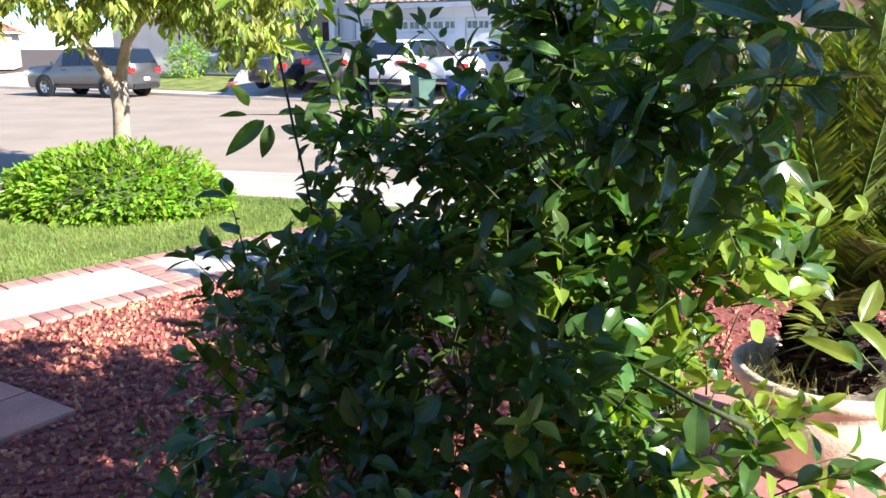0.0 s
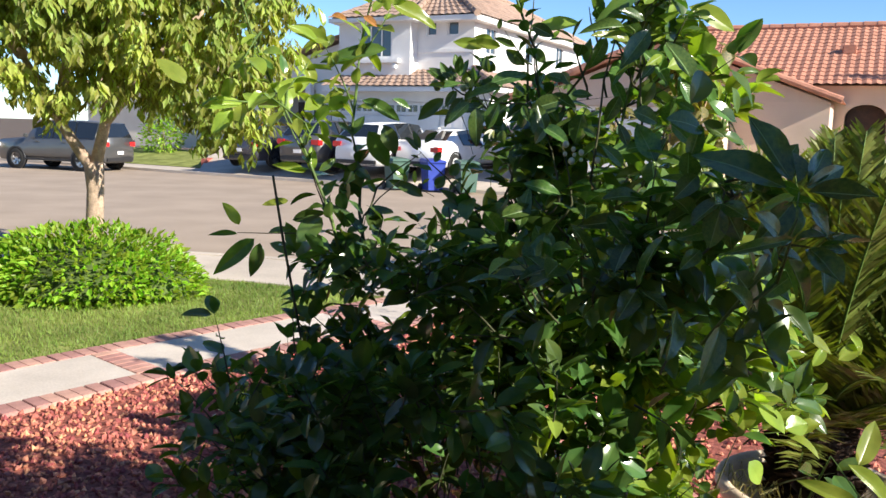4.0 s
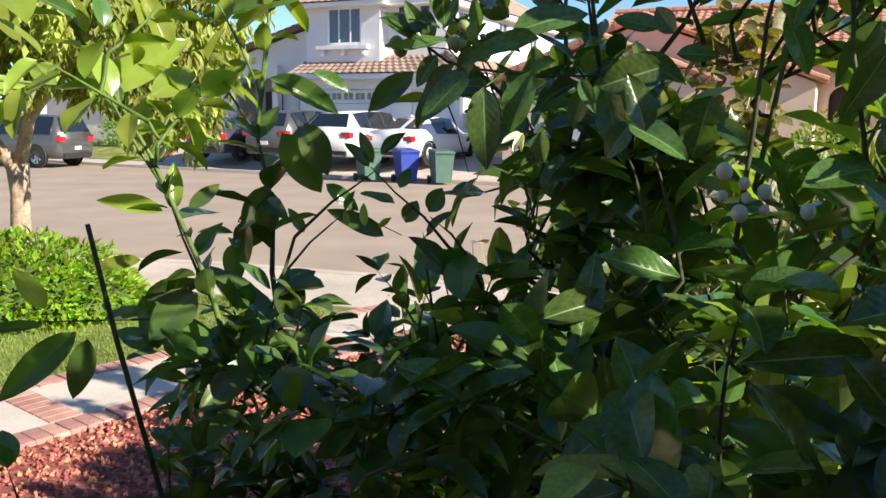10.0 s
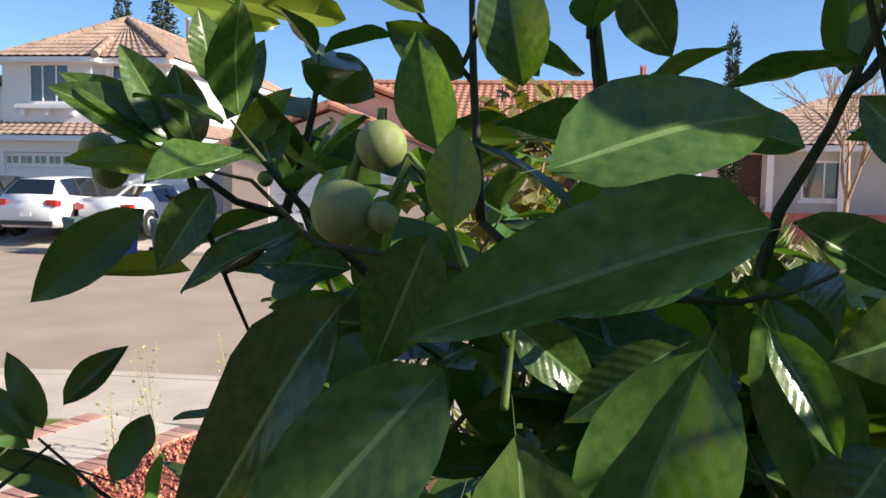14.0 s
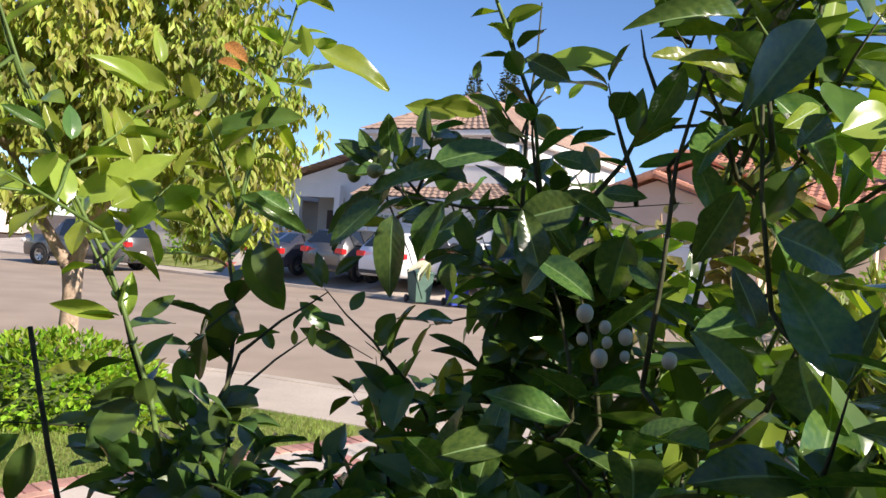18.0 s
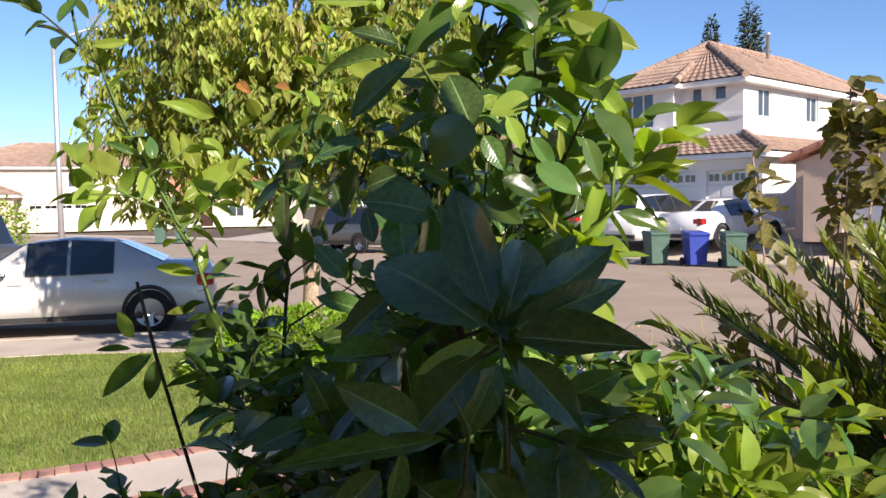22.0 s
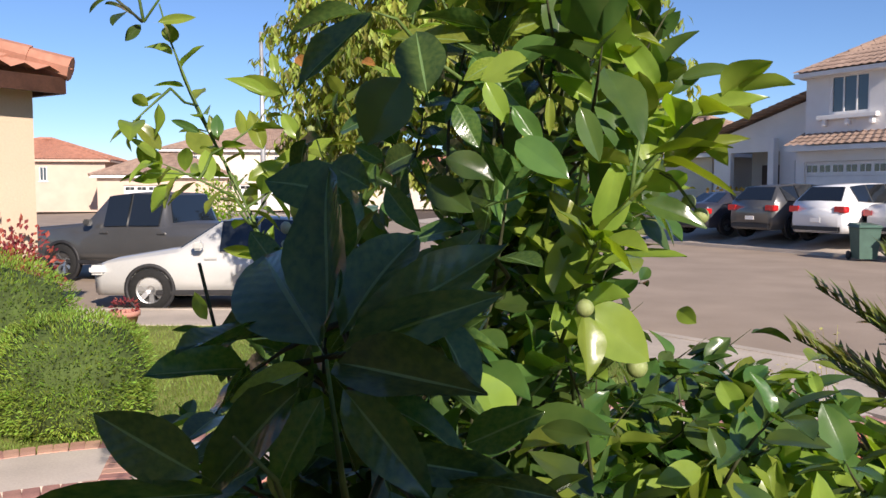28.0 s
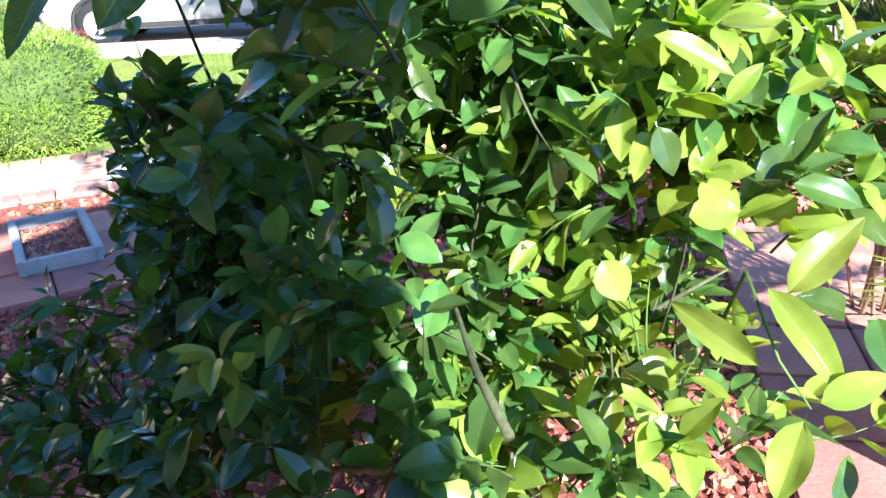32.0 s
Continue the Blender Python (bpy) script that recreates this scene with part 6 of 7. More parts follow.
# tall shoots that stand out of the crown
TALL = [((0.3, 2.2, 1.35), (0.4, 2.25, 1.9), 5, 0.1, 0), ((0.4, 2.25, 1.85), (0.38, 2.25, 2.6), 10, 0.07, 0), ((0.42, 2.25, 1.95), (0.55, 2.15, 2.5), 9, 0.09, 1), ((0.5, 2.0, 1.6), (0.62, 1.9, 2.1), 8, 0.11, 0),
        ((0.6, 1.75, 1.95), (0.83, 1.85, 2.27), 11, 0.1, 1), ((0.6, 1.8, 1.95), (0.72, 1.95, 2.5), 12, 0.085, 1), ((0.6, 1.8, 1.55), (0.72, 1.68, 2.0), 9, 0.1, 1), ((0.6, 1.72, 1.6), (0.7, 1.62, 1.78), 7, 0.1, 1),
        ((0.45, 2.2, 1.15), (0.55, 2.25, 1.75), 7, 0.1, 0), ((0.55, 1.8, 1.75), (0.62, 1.72, 2.2), 7, 0.105, 1), ((0.62, 1.72, 1.9), (0.45, 1.66, 2.25), 5, 0.105, 1), ((0.6, 1.8, 1.95), (0.62, 1.75, 2.5), 8, 0.1, 1),
        ((0.55, 1.95, 1.3), (0.62, 1.66, 1.7), 6, 0.11, 0), ((0.85, 2.2, 1.25), (0.6, 2.2, 1.6), 5, 0.07, 1), ((0.9, 2.35, 1.25), (0.82, 2.4, 1.5), 6, 0.11, 1), ((0.7, 2.3, 1.2), (0.75, 2.3, 1.45), 6, 0.11, 1)]
for a, b, n, size, young in TALL:
    shoot(a, b, int(n * 1.5), size, bool(young), 0.1, rc, 0.0033, 5, 0.1)

# leaves that stand out, bough by bough: base, tip, breadth over length, kind (ten and more: pale, young leaves and
# sunlit ones alike)
# hanging cluster with buds
bough((-0.55, -0.83, 0.04), [(0.278, 1.672, 1.908, 0.191, 1.682, 1.894, 0.33, 3), (0.241, 1.738, 1.919, 0.331, 1.737, 1.944, 0.45, 0), (0.205, 1.699, 1.903, 0.206, 1.699, 1.929, 0.50, 17),
       (0.209, 1.700, 1.878, 0.151, 1.681, 1.837, 0.42, 4), (0.196, 1.733, 1.893, 0.144, 1.736, 1.824, 0.33, 1), (0.209, 1.719, 1.907, 0.193, 1.720, 1.870, 0.50, 8),
       (0.217, 1.738, 1.921, 0.209, 1.737, 1.955, 0.50, 5), (0.246, 1.746, 1.940, 0.236, 1.743, 1.981, 0.50, 2), (0.306, 1.795, 1.994, 0.328, 1.787, 1.965, 0.60, 9),
       (0.322, 1.731, 1.877, 0.335, 1.708, 1.838, 0.35, 6), (0.377, 1.749, 1.883, 0.403, 1.727, 1.842, 0.35, 3), (0.384, 1.730, 1.834, 0.355, 1.739, 1.788, 0.60, 0)])
# hanging cluster with buds
bough((-0.55, -0.83, 0.04), [(0.300, 1.724, 1.891, 0.261, 1.748, 1.880, 0.40, 7), (0.292, 1.727, 1.871, 0.255, 1.734, 1.851, 0.40, 4), (0.436, 1.761, 1.921, 0.414, 1.782, 1.955, 0.55, 1)])
# hanging cluster from farther
bough((-0.47, -0.88, 0.07), [(0.218, 1.693, 1.869, 0.215, 1.661, 1.785, 0.39, 8), (0.268, 1.685, 1.885, 0.243, 1.694, 1.815, 0.50, 5), (0.278, 1.705, 1.820, 0.279, 1.696, 1.786, 0.70, 2),
       (0.353, 1.769, 1.888, 0.366, 1.724, 1.789, 0.33, 9), (0.362, 1.701, 1.831, 0.419, 1.652, 1.796, 0.40, 6), (0.457, 1.699, 1.863, 0.437, 1.702, 1.791, 0.65, 3),
       (0.486, 1.661, 1.804, 0.456, 1.696, 1.834, 0.40, 0), (0.393, 1.804, 1.905, 0.451, 1.768, 1.875, 0.40, 7), (0.436, 1.779, 1.902, 0.483, 1.758, 1.907, 0.45, 4),
       (0.445, 1.832, 1.874, 0.460, 1.818, 1.832, 0.45, 11), (0.341, 1.773, 1.869, 0.322, 1.776, 1.822, 0.50, 8), (0.245, 1.754, 1.876, 0.272, 1.745, 1.853, 0.50, 5)])
# outer whorl on the bare twig
bough((-0.10, -0.99, -0.02), [(0.169, 1.982, 1.925, 0.107, 1.980, 1.966, 0.42, 2), (0.172, 1.981, 1.927, 0.114, 1.979, 1.975, 0.30, 9), (0.169, 1.982, 1.930, 0.137, 1.979, 1.983, 0.38, 6),
       (0.175, 1.981, 1.927, 0.162, 1.979, 1.975, 0.50, 3), (0.182, 1.978, 1.961, 0.175, 1.973, 2.003, 0.50, 0), (0.190, 1.980, 1.924, 0.220, 1.972, 1.967, 0.38, 17),
       (0.187, 1.979, 1.943, 0.207, 1.971, 1.990, 0.35, 4), (0.166, 1.982, 1.921, 0.111, 1.983, 1.928, 0.33, 11), (0.184, 1.970, 1.915, 0.151, 1.961, 1.874, 0.50, 8),
       (0.158, 2.103, 1.903, 0.082, 2.107, 1.837, 0.38, 5), (0.188, 2.118, 1.854, 0.118, 2.121, 1.858, 0.28, 12), (0.208, 1.976, 1.945, 0.242, 1.970, 1.922, 0.30, 19)])
# inner leaves behind the buds
bough((-0.24, -0.97, 0.05), [(0.254, 2.037, 1.864, 0.197, 2.047, 1.864, 0.28, 6), (0.248, 2.035, 1.839, 0.221, 2.041, 1.841, 0.40, 3), (0.286, 2.018, 1.966, 0.241, 2.047, 1.992, 0.55, 0)])
# forked bare branch
bough((-0.60, -0.79, -0.06), [(0.494, 1.868, 1.971, 0.488, 1.859, 2.039, 0.45, 7), (0.443, 1.833, 1.933, 0.388, 1.859, 1.959, 0.42, 4), (0.530, 1.840, 1.986, 0.506, 1.855, 2.000, 0.50, 1),
       (0.491, 1.873, 1.941, 0.555, 1.824, 1.964, 0.20, 8), (0.585, 1.836, 2.042, 0.542, 1.873, 2.032, 0.50, 5), (0.595, 1.820, 2.064, 0.552, 1.856, 2.066, 0.40, 2),
       (0.626, 1.807, 2.003, 0.593, 1.839, 1.998, 0.30, 9), (0.687, 2.103, 1.617, 0.641, 2.140, 1.637, 0.50, 16)])
# sprigs over the middle
bough((-0.27, -0.95, -0.18), [(0.340, 2.081, 2.031, 0.281, 2.089, 2.062, 0.33, 3), (0.375, 2.070, 2.035, 0.416, 2.062, 1.995, 0.55, 0), (0.369, 2.079, 1.988, 0.309, 2.089, 2.028, 0.50, 7),
       (0.388, 2.060, 2.066, 0.414, 2.044, 2.092, 0.50, 4), (0.290, 2.083, 2.077, 0.295, 2.075, 2.107, 0.45, 1), (0.345, 1.856, 2.066, 0.402, 1.837, 2.042, 0.48, 8),
       (0.274, 2.247, 2.048, 0.174, 2.254, 2.062, 0.35, 15), (0.295, 2.240, 2.067, 0.230, 2.247, 2.078, 0.30, 12), (0.413, 2.052, 2.057, 0.406, 2.050, 2.079, 0.40, 19),
       (0.424, 2.049, 2.052, 0.445, 2.035, 2.077, 0.40, 16)])
# low twig by the walk
bough((0.07, -0.97, 0.22), [(0.088, 2.083, 1.751, 0.053, 2.088, 1.795, 0.38, 3), (0.093, 2.084, 1.756, 0.071, 2.091, 1.809, 0.33, 0), (0.099, 2.087, 1.770, 0.138, 2.094, 1.811, 0.38, 7),
       (0.129, 2.078, 1.722, 0.147, 2.086, 1.757, 0.50, 4), (0.129, 2.073, 1.700, 0.074, 2.076, 1.722, 0.33, 1), (0.172, 2.068, 1.687, 0.196, 2.077, 1.727, 0.65, 8),
       (0.091, 2.080, 1.736, 0.066, 2.080, 1.743, 0.30, 5), (0.049, 2.065, 1.690, 0.063, 2.075, 1.723, 0.30, 2), (0.054, 2.059, 1.668, 0.051, 2.067, 1.694, 0.40, 19),
       (0.080, 2.061, 1.666, 0.077, 2.071, 1.704, 0.35, 16), (0.098, 2.061, 1.664, 0.118, 2.068, 1.685, 0.35, 13), (-0.009, 2.052, 1.828, 0.028, 2.045, 1.746, 0.50, 0)])
# low twig by the walk
bough((0.07, -0.97, 0.22), [(0.015, 1.907, 1.885, 0.073, 1.915, 1.863, 0.35, 7)])
# tall shoot beside the stake
bough((0.43, -0.90, -0.01), [(-0.583, 2.270, 1.913, -0.649, 2.247, 2.000, 0.55, 14), (-0.222, 2.192, 1.942, -0.259, 2.171, 2.009, 0.45, 11), (-0.395, 2.259, 1.852, -0.224, 2.276, 1.957, 0.30, 18),
       (-0.352, 1.988, 1.868, -0.458, 1.925, 1.855, 0.28, 15), (-0.377, 1.974, 1.850, -0.431, 1.941, 1.792, 0.50, 12), (-0.241, 2.044, 1.793, -0.229, 2.050, 1.849, 0.60, 19),
       (-0.201, 2.055, 1.691, -0.290, 2.015, 1.713, 0.28, 16), (-0.196, 2.056, 1.685, -0.196, 2.062, 1.762, 0.38, 13), (-0.182, 2.063, 1.691, -0.135, 2.085, 1.729, 0.35, 0),
       (-0.149, 2.073, 2.029, -0.249, 2.025, 2.067, 0.38, 17), (-0.168, 2.060, 2.064, -0.172, 2.051, 2.117, 0.40, 14), (-0.291, 2.018, 1.931, -0.309, 2.004, 1.993, 0.35, 11)])
# second shoot by the stake
bough((0.26, -0.96, -0.01), [(-0.002, 2.391, 2.048, -0.208, 2.331, 2.020, 0.22, 8), (-0.028, 2.415, 2.196, 0.128, 2.461, 2.124, 0.33, 15), (-0.087, 2.180, 1.894, 0.038, 2.217, 1.839, 0.28, 2),
       (-0.064, 2.177, 1.813, 0.008, 2.193, 1.705, 0.45, 9), (-0.086, 2.219, 1.728, -0.112, 2.199, 1.614, 0.55, 6), (-0.045, 2.377, 1.611, -0.073, 2.375, 1.662, 0.40, 3),
       (-0.014, 2.395, 1.711, 0.053, 2.406, 1.654, 0.35, 0), (0.139, 2.420, 1.625, 0.162, 2.428, 1.673, 0.70, 7), (0.109, 2.411, 1.598, 0.002, 2.395, 1.665, 0.30, 4),
       (-0.135, 2.363, 1.926, -0.206, 2.340, 1.883, 0.40, 11), (-0.065, 2.361, 2.147, -0.028, 2.362, 2.199, 0.45, 18), (-0.161, 2.345, 2.039, -0.190, 2.341, 1.980, 0.45, 15)])
# drooping whorl by the stake
bough((0.42, -0.89, 0.18), [(-0.343, 2.084, 1.515, -0.443, 2.005, 1.422, 0.30, 2), (-0.337, 2.084, 1.503, -0.353, 2.052, 1.407, 0.40, 9), (-0.386, 2.062, 1.521, -0.461, 2.019, 1.523, 0.20, 6),
       (-0.388, 2.065, 1.537, -0.427, 2.055, 1.606, 0.42, 13), (-0.325, 2.094, 1.520, -0.257, 2.128, 1.531, 0.30, 0), (-0.258, 2.077, 1.556, -0.162, 2.068, 1.586, 0.35, 7),
       (-0.264, 2.137, 1.605, -0.334, 2.105, 1.604, 0.30, 14), (-0.161, 2.067, 1.575, -0.232, 2.024, 1.511, 0.60, 1), (-0.073, 2.026, 1.479, -0.135, 1.937, 1.441, 0.40, 8),
       (-0.136, 2.067, 1.521, -0.035, 2.042, 1.490, 0.45, 5)])
# upper crown
bough((-0.06, -0.99, -0.14), [(0.548, 1.596, 1.994, 0.623, 1.595, 1.925, 0.45, 2), (0.491, 1.645, 2.025, 0.461, 1.654, 1.957, 0.40, 9), (0.504, 1.655, 1.939, 0.538, 1.657, 1.876, 0.40, 6),
       (0.601, 1.648, 1.935, 0.565, 1.655, 1.866, 0.45, 3), (0.486, 1.889, 2.082, 0.349, 1.888, 2.059, 0.30, 10), (0.315, 2.191, 2.044, 0.213, 2.177, 2.056, 0.30, 17),
       (0.666, 1.656, 2.092, 0.769, 1.642, 2.048, 0.38, 14), (0.644, 1.680, 2.036, 0.724, 1.670, 2.003, 0.33, 11), (0.631, 1.678, 2.058, 0.641, 1.666, 2.109, 0.50, 18),
       (0.629, 1.683, 2.036, 0.689, 1.669, 2.058, 0.35, 15), (0.541, 1.637, 2.055, 0.602, 1.631, 2.056, 0.30, 12), (0.413, 1.707, 1.887, 0.341, 1.703, 1.868, 0.60, 9)])
# dark leaves of the middle crown
bough((-0.02, -1.00, 0.08), [(0.493, 1.409, 1.861, 0.547, 1.406, 1.840, 0.70, 6), (0.473, 1.408, 1.891, 0.446, 1.409, 1.835, 0.45, 3), (0.565, 1.404, 1.841, 0.613, 1.396, 1.797, 0.40, 0),
       (0.621, 1.396, 1.844, 0.671, 1.385, 1.818, 0.55, 7), (0.660, 1.490, 1.884, 0.721, 1.476, 1.855, 0.50, 4), (0.361, 1.604, 1.814, 0.343, 1.602, 1.873, 0.50, 1),
       (0.491, 1.407, 1.789, 0.476, 1.409, 1.836, 0.45, 8), (0.406, 1.596, 1.683, 0.316, 1.591, 1.707, 0.35, 5), (0.267, 1.672, 1.621, 0.370, 1.690, 1.650, 0.35, 2),
       (0.318, 1.672, 1.585, 0.342, 1.694, 1.697, 0.30, 9), (0.661, 1.373, 1.681, 0.585, 1.379, 1.644, 0.45, 6), (0.534, 1.486, 1.641, 0.422, 1.487, 1.639, 0.35, 3)])
# dark whorl on the house side
bough((0.26, -0.96, 0.13), [(0.706, 1.147, 1.735, 0.561, 1.242, 1.791, 0.42, 0), (0.710, 1.148, 1.730, 0.823, 1.117, 1.740, 0.33, 7), (0.710, 1.148, 1.734, 0.805, 1.171, 1.779, 0.30, 4),
       (0.714, 1.149, 1.734, 0.791, 1.222, 1.808, 0.30, 1), (0.704, 1.145, 1.726, 0.642, 1.122, 1.710, 0.30, 18), (0.705, 1.148, 1.739, 0.646, 1.222, 1.854, 0.33, 5),
       (0.710, 1.149, 1.739, 0.714, 1.240, 1.817, 0.35, 2), (0.715, 1.147, 1.721, 0.781, 1.147, 1.662, 0.40, 9), (0.710, 1.145, 1.717, 0.684, 1.122, 1.653, 0.40, 6),
       (0.702, 1.144, 1.721, 0.630, 1.101, 1.650, 0.40, 3), (0.609, 1.315, 1.827, 0.529, 1.284, 1.846, 0.60, 0), (0.600, 1.364, 1.857, 0.572, 1.354, 1.876, 0.50, 7)])
# leaves under the dark whorl
bough((0.28, -0.94, 0.17), [(0.476, 1.365, 1.751, 0.442, 1.352, 1.797, 0.50, 4), (0.579, 1.246, 1.753, 0.531, 1.219, 1.712, 0.50, 1), (0.613, 1.241, 1.657, 0.545, 1.211, 1.650, 0.40, 8),
       (0.727, 1.270, 1.647, 0.788, 1.286, 1.679, 0.45, 5), (0.718, 1.260, 1.617, 0.784, 1.268, 1.609, 0.40, 2), (0.794, 1.381, 1.636, 0.742, 1.375, 1.640, 0.40, 9),
       (0.586, 1.223, 1.628, 0.541, 1.192, 1.596, 0.45, 6), (0.647, 1.378, 1.862, 0.694, 1.389, 1.849, 0.60, 3)])
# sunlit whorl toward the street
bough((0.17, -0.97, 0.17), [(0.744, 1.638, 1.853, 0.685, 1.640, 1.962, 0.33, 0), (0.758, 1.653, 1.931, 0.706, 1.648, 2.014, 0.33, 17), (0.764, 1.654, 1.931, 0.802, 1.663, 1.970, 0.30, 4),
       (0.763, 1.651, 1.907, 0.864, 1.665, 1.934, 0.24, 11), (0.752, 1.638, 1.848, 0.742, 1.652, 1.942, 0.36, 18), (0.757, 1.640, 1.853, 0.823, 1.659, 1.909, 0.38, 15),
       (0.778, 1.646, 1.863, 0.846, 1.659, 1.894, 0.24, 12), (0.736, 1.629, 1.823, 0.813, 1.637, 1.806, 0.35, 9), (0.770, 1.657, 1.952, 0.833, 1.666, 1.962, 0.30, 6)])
# lit middle whorl
bough((0.35, -0.94, 0.01), [(0.561, 1.641, 2.026, 0.553, 1.635, 2.090, 0.52, 13), (0.566, 1.643, 2.026, 0.626, 1.664, 2.076, 0.35, 10), (0.566, 1.643, 2.014, 0.621, 1.664, 2.038, 0.40, 17),
       (0.555, 1.639, 2.015, 0.539, 1.631, 2.042, 0.55, 14), (0.544, 1.634, 2.006, 0.451, 1.585, 2.024, 0.30, 11), (0.647, 1.566, 1.972, 0.600, 1.535, 1.956, 0.60, 18),
       (0.598, 1.591, 1.982, 0.558, 1.571, 1.956, 0.40, 15), (0.597, 1.655, 1.987, 0.634, 1.669, 2.011, 0.45, 2), (0.619, 1.663, 1.986, 0.665, 1.678, 2.022, 0.45, 9),
       (0.652, 1.650, 2.094, 0.765, 1.680, 2.047, 0.33, 16), (0.649, 1.673, 2.031, 0.749, 1.697, 2.009, 0.22, 13), (0.658, 1.676, 1.993, 0.714, 1.690, 1.980, 0.30, 10)])
# upper lit leaves
bough((0.37, -0.92, -0.15), [(0.622, 1.652, 1.966, 0.696, 1.671, 1.928, 0.28, 17), (0.595, 1.481, 2.141, 0.538, 1.438, 2.143, 0.38, 14), (0.421, 1.607, 2.121, 0.343, 1.551, 2.122, 0.22, 11),
       (0.550, 1.609, 2.180, 0.509, 1.577, 2.227, 0.38, 18), (0.562, 1.612, 2.191, 0.622, 1.614, 2.274, 0.24, 15), (0.543, 1.565, 2.073, 0.564, 1.571, 2.113, 0.60, 12),
       (0.551, 1.617, 2.135, 0.469, 1.583, 2.044, 0.33, 9), (0.665, 1.657, 2.156, 0.569, 1.626, 2.135, 0.24, 6), (0.556, 1.619, 2.141, 0.629, 1.651, 2.113, 0.14, 13),
       (0.712, 1.701, 2.250, 0.763, 1.724, 2.194, 0.43, 10), (0.696, 1.651, 2.223, 0.727, 1.669, 2.175, 0.35, 17), (0.630, 1.634, 2.211, 0.672, 1.657, 2.167, 0.43, 4)])
# tip of the long bough
bough((0.21, -0.95, -0.23), [(0.776, 1.744, 2.204, 0.801, 1.735, 2.258, 0.38, 11), (0.762, 1.742, 2.202, 0.771, 1.733, 2.251, 0.35, 8), (0.811, 1.748, 2.204, 0.870, 1.739, 2.260, 0.28, 15),
       (0.796, 1.750, 2.185, 0.863, 1.751, 2.207, 0.33, 2), (0.746, 1.749, 2.151, 0.838, 1.759, 2.158, 0.24, 19), (0.669, 1.705, 2.275, 0.685, 1.697, 2.313, 0.35, 16),
       (0.696, 1.717, 2.256, 0.701, 1.705, 2.301, 0.35, 13), (0.563, 1.674, 2.257, 0.520, 1.641, 2.302, 0.20, 10), (0.550, 1.672, 2.246, 0.536, 1.650, 2.297, 0.20, 17),
       (0.643, 1.703, 2.254, 0.630, 1.688, 2.294, 0.30, 14), (0.737, 1.725, 2.259, 0.763, 1.722, 2.285, 0.30, 11), (0.715, 1.717, 2.272, 0.735, 1.714, 2.293, 0.30, 18)])
# near shaded leaves
bough((0.44, -0.89, 0.10), [(0.533, 1.447, 2.020, 0.467, 1.395, 1.937, 0.33, 5), (0.498, 1.484, 2.023, 0.400, 1.450, 2.012, 0.24, 2), (0.518, 1.437, 2.025, 0.470, 1.403, 2.048, 0.38, 9),
       (0.616, 1.373, 1.940, 0.591, 1.344, 1.875, 0.70, 6), (0.608, 1.422, 1.915, 0.574, 1.447, 2.000, 0.55, 3), (0.602, 1.477, 1.924, 0.629, 1.480, 1.877, 0.50, 0),
       (0.653, 1.498, 1.921, 0.689, 1.502, 1.875, 0.40, 7), (0.627, 1.491, 1.945, 0.654, 1.495, 1.903, 0.45, 14), (0.689, 1.512, 1.929, 0.694, 1.506, 1.888, 0.25, 11),
       (0.716, 1.518, 1.919, 0.743, 1.515, 1.865, 0.40, 8), (0.544, 1.450, 1.950, 0.515, 1.427, 1.921, 0.40, 5)])
# lone shoot against the sky
bough((0.76, -0.62, -0.22), [(-0.286, 1.858, 2.441, -0.215, 1.925, 2.482, 0.28, 12), (-0.268, 1.868, 2.470, -0.292, 1.812, 2.517, 0.35, 19), (-0.216, 1.926, 2.477, -0.152, 1.998, 2.467, 0.24, 16),
       (-0.250, 1.910, 2.423, -0.201, 1.968, 2.415, 0.28, 13), (-0.240, 1.928, 2.410, -0.304, 1.859, 2.386, 0.24, 10), (-0.227, 1.957, 2.368, -0.169, 2.011, 2.388, 0.20, 17),
       (-0.264, 1.936, 2.307, -0.209, 1.986, 2.338, 0.24, 14), (-0.316, 1.865, 2.326, -0.260, 1.946, 2.284, 0.24, 11), (-0.332, 1.888, 2.164, -0.278, 1.949, 2.185, 0.25, 18),
       (-0.344, 1.871, 2.163, -0.367, 1.847, 2.126, 0.45, 5), (-0.343, 1.851, 2.257, -0.321, 1.889, 2.222, 0.40, 2), (-0.317, 1.848, 2.370, -0.338, 1.805, 2.406, 0.40, 9)])
# lower leaves of the lone shoot
bough((0.75, -0.65, -0.08), [(-0.170, 2.066, 2.021, -0.242, 1.990, 2.067, 0.25, 16), (-0.191, 2.045, 1.909, -0.212, 2.025, 2.000, 0.40, 13), (-0.322, 1.899, 1.909, -0.358, 1.854, 1.974, 0.40, 10),
       (-0.276, 1.956, 1.948, -0.314, 1.911, 1.977, 0.30, 7), (-0.256, 1.978, 1.936, -0.256, 1.978, 1.990, 0.50, 4), (-0.218, 2.013, 1.848, -0.161, 2.074, 1.898, 0.40, 11),
       (-0.247, 1.875, 2.474, -0.302, 1.835, 2.408, 0.40, 18), (-0.317, 1.812, 2.415, -0.282, 1.843, 2.449, 0.35, 15), (-0.315, 1.798, 2.453, -0.309, 1.782, 2.500, 0.40, 12)])
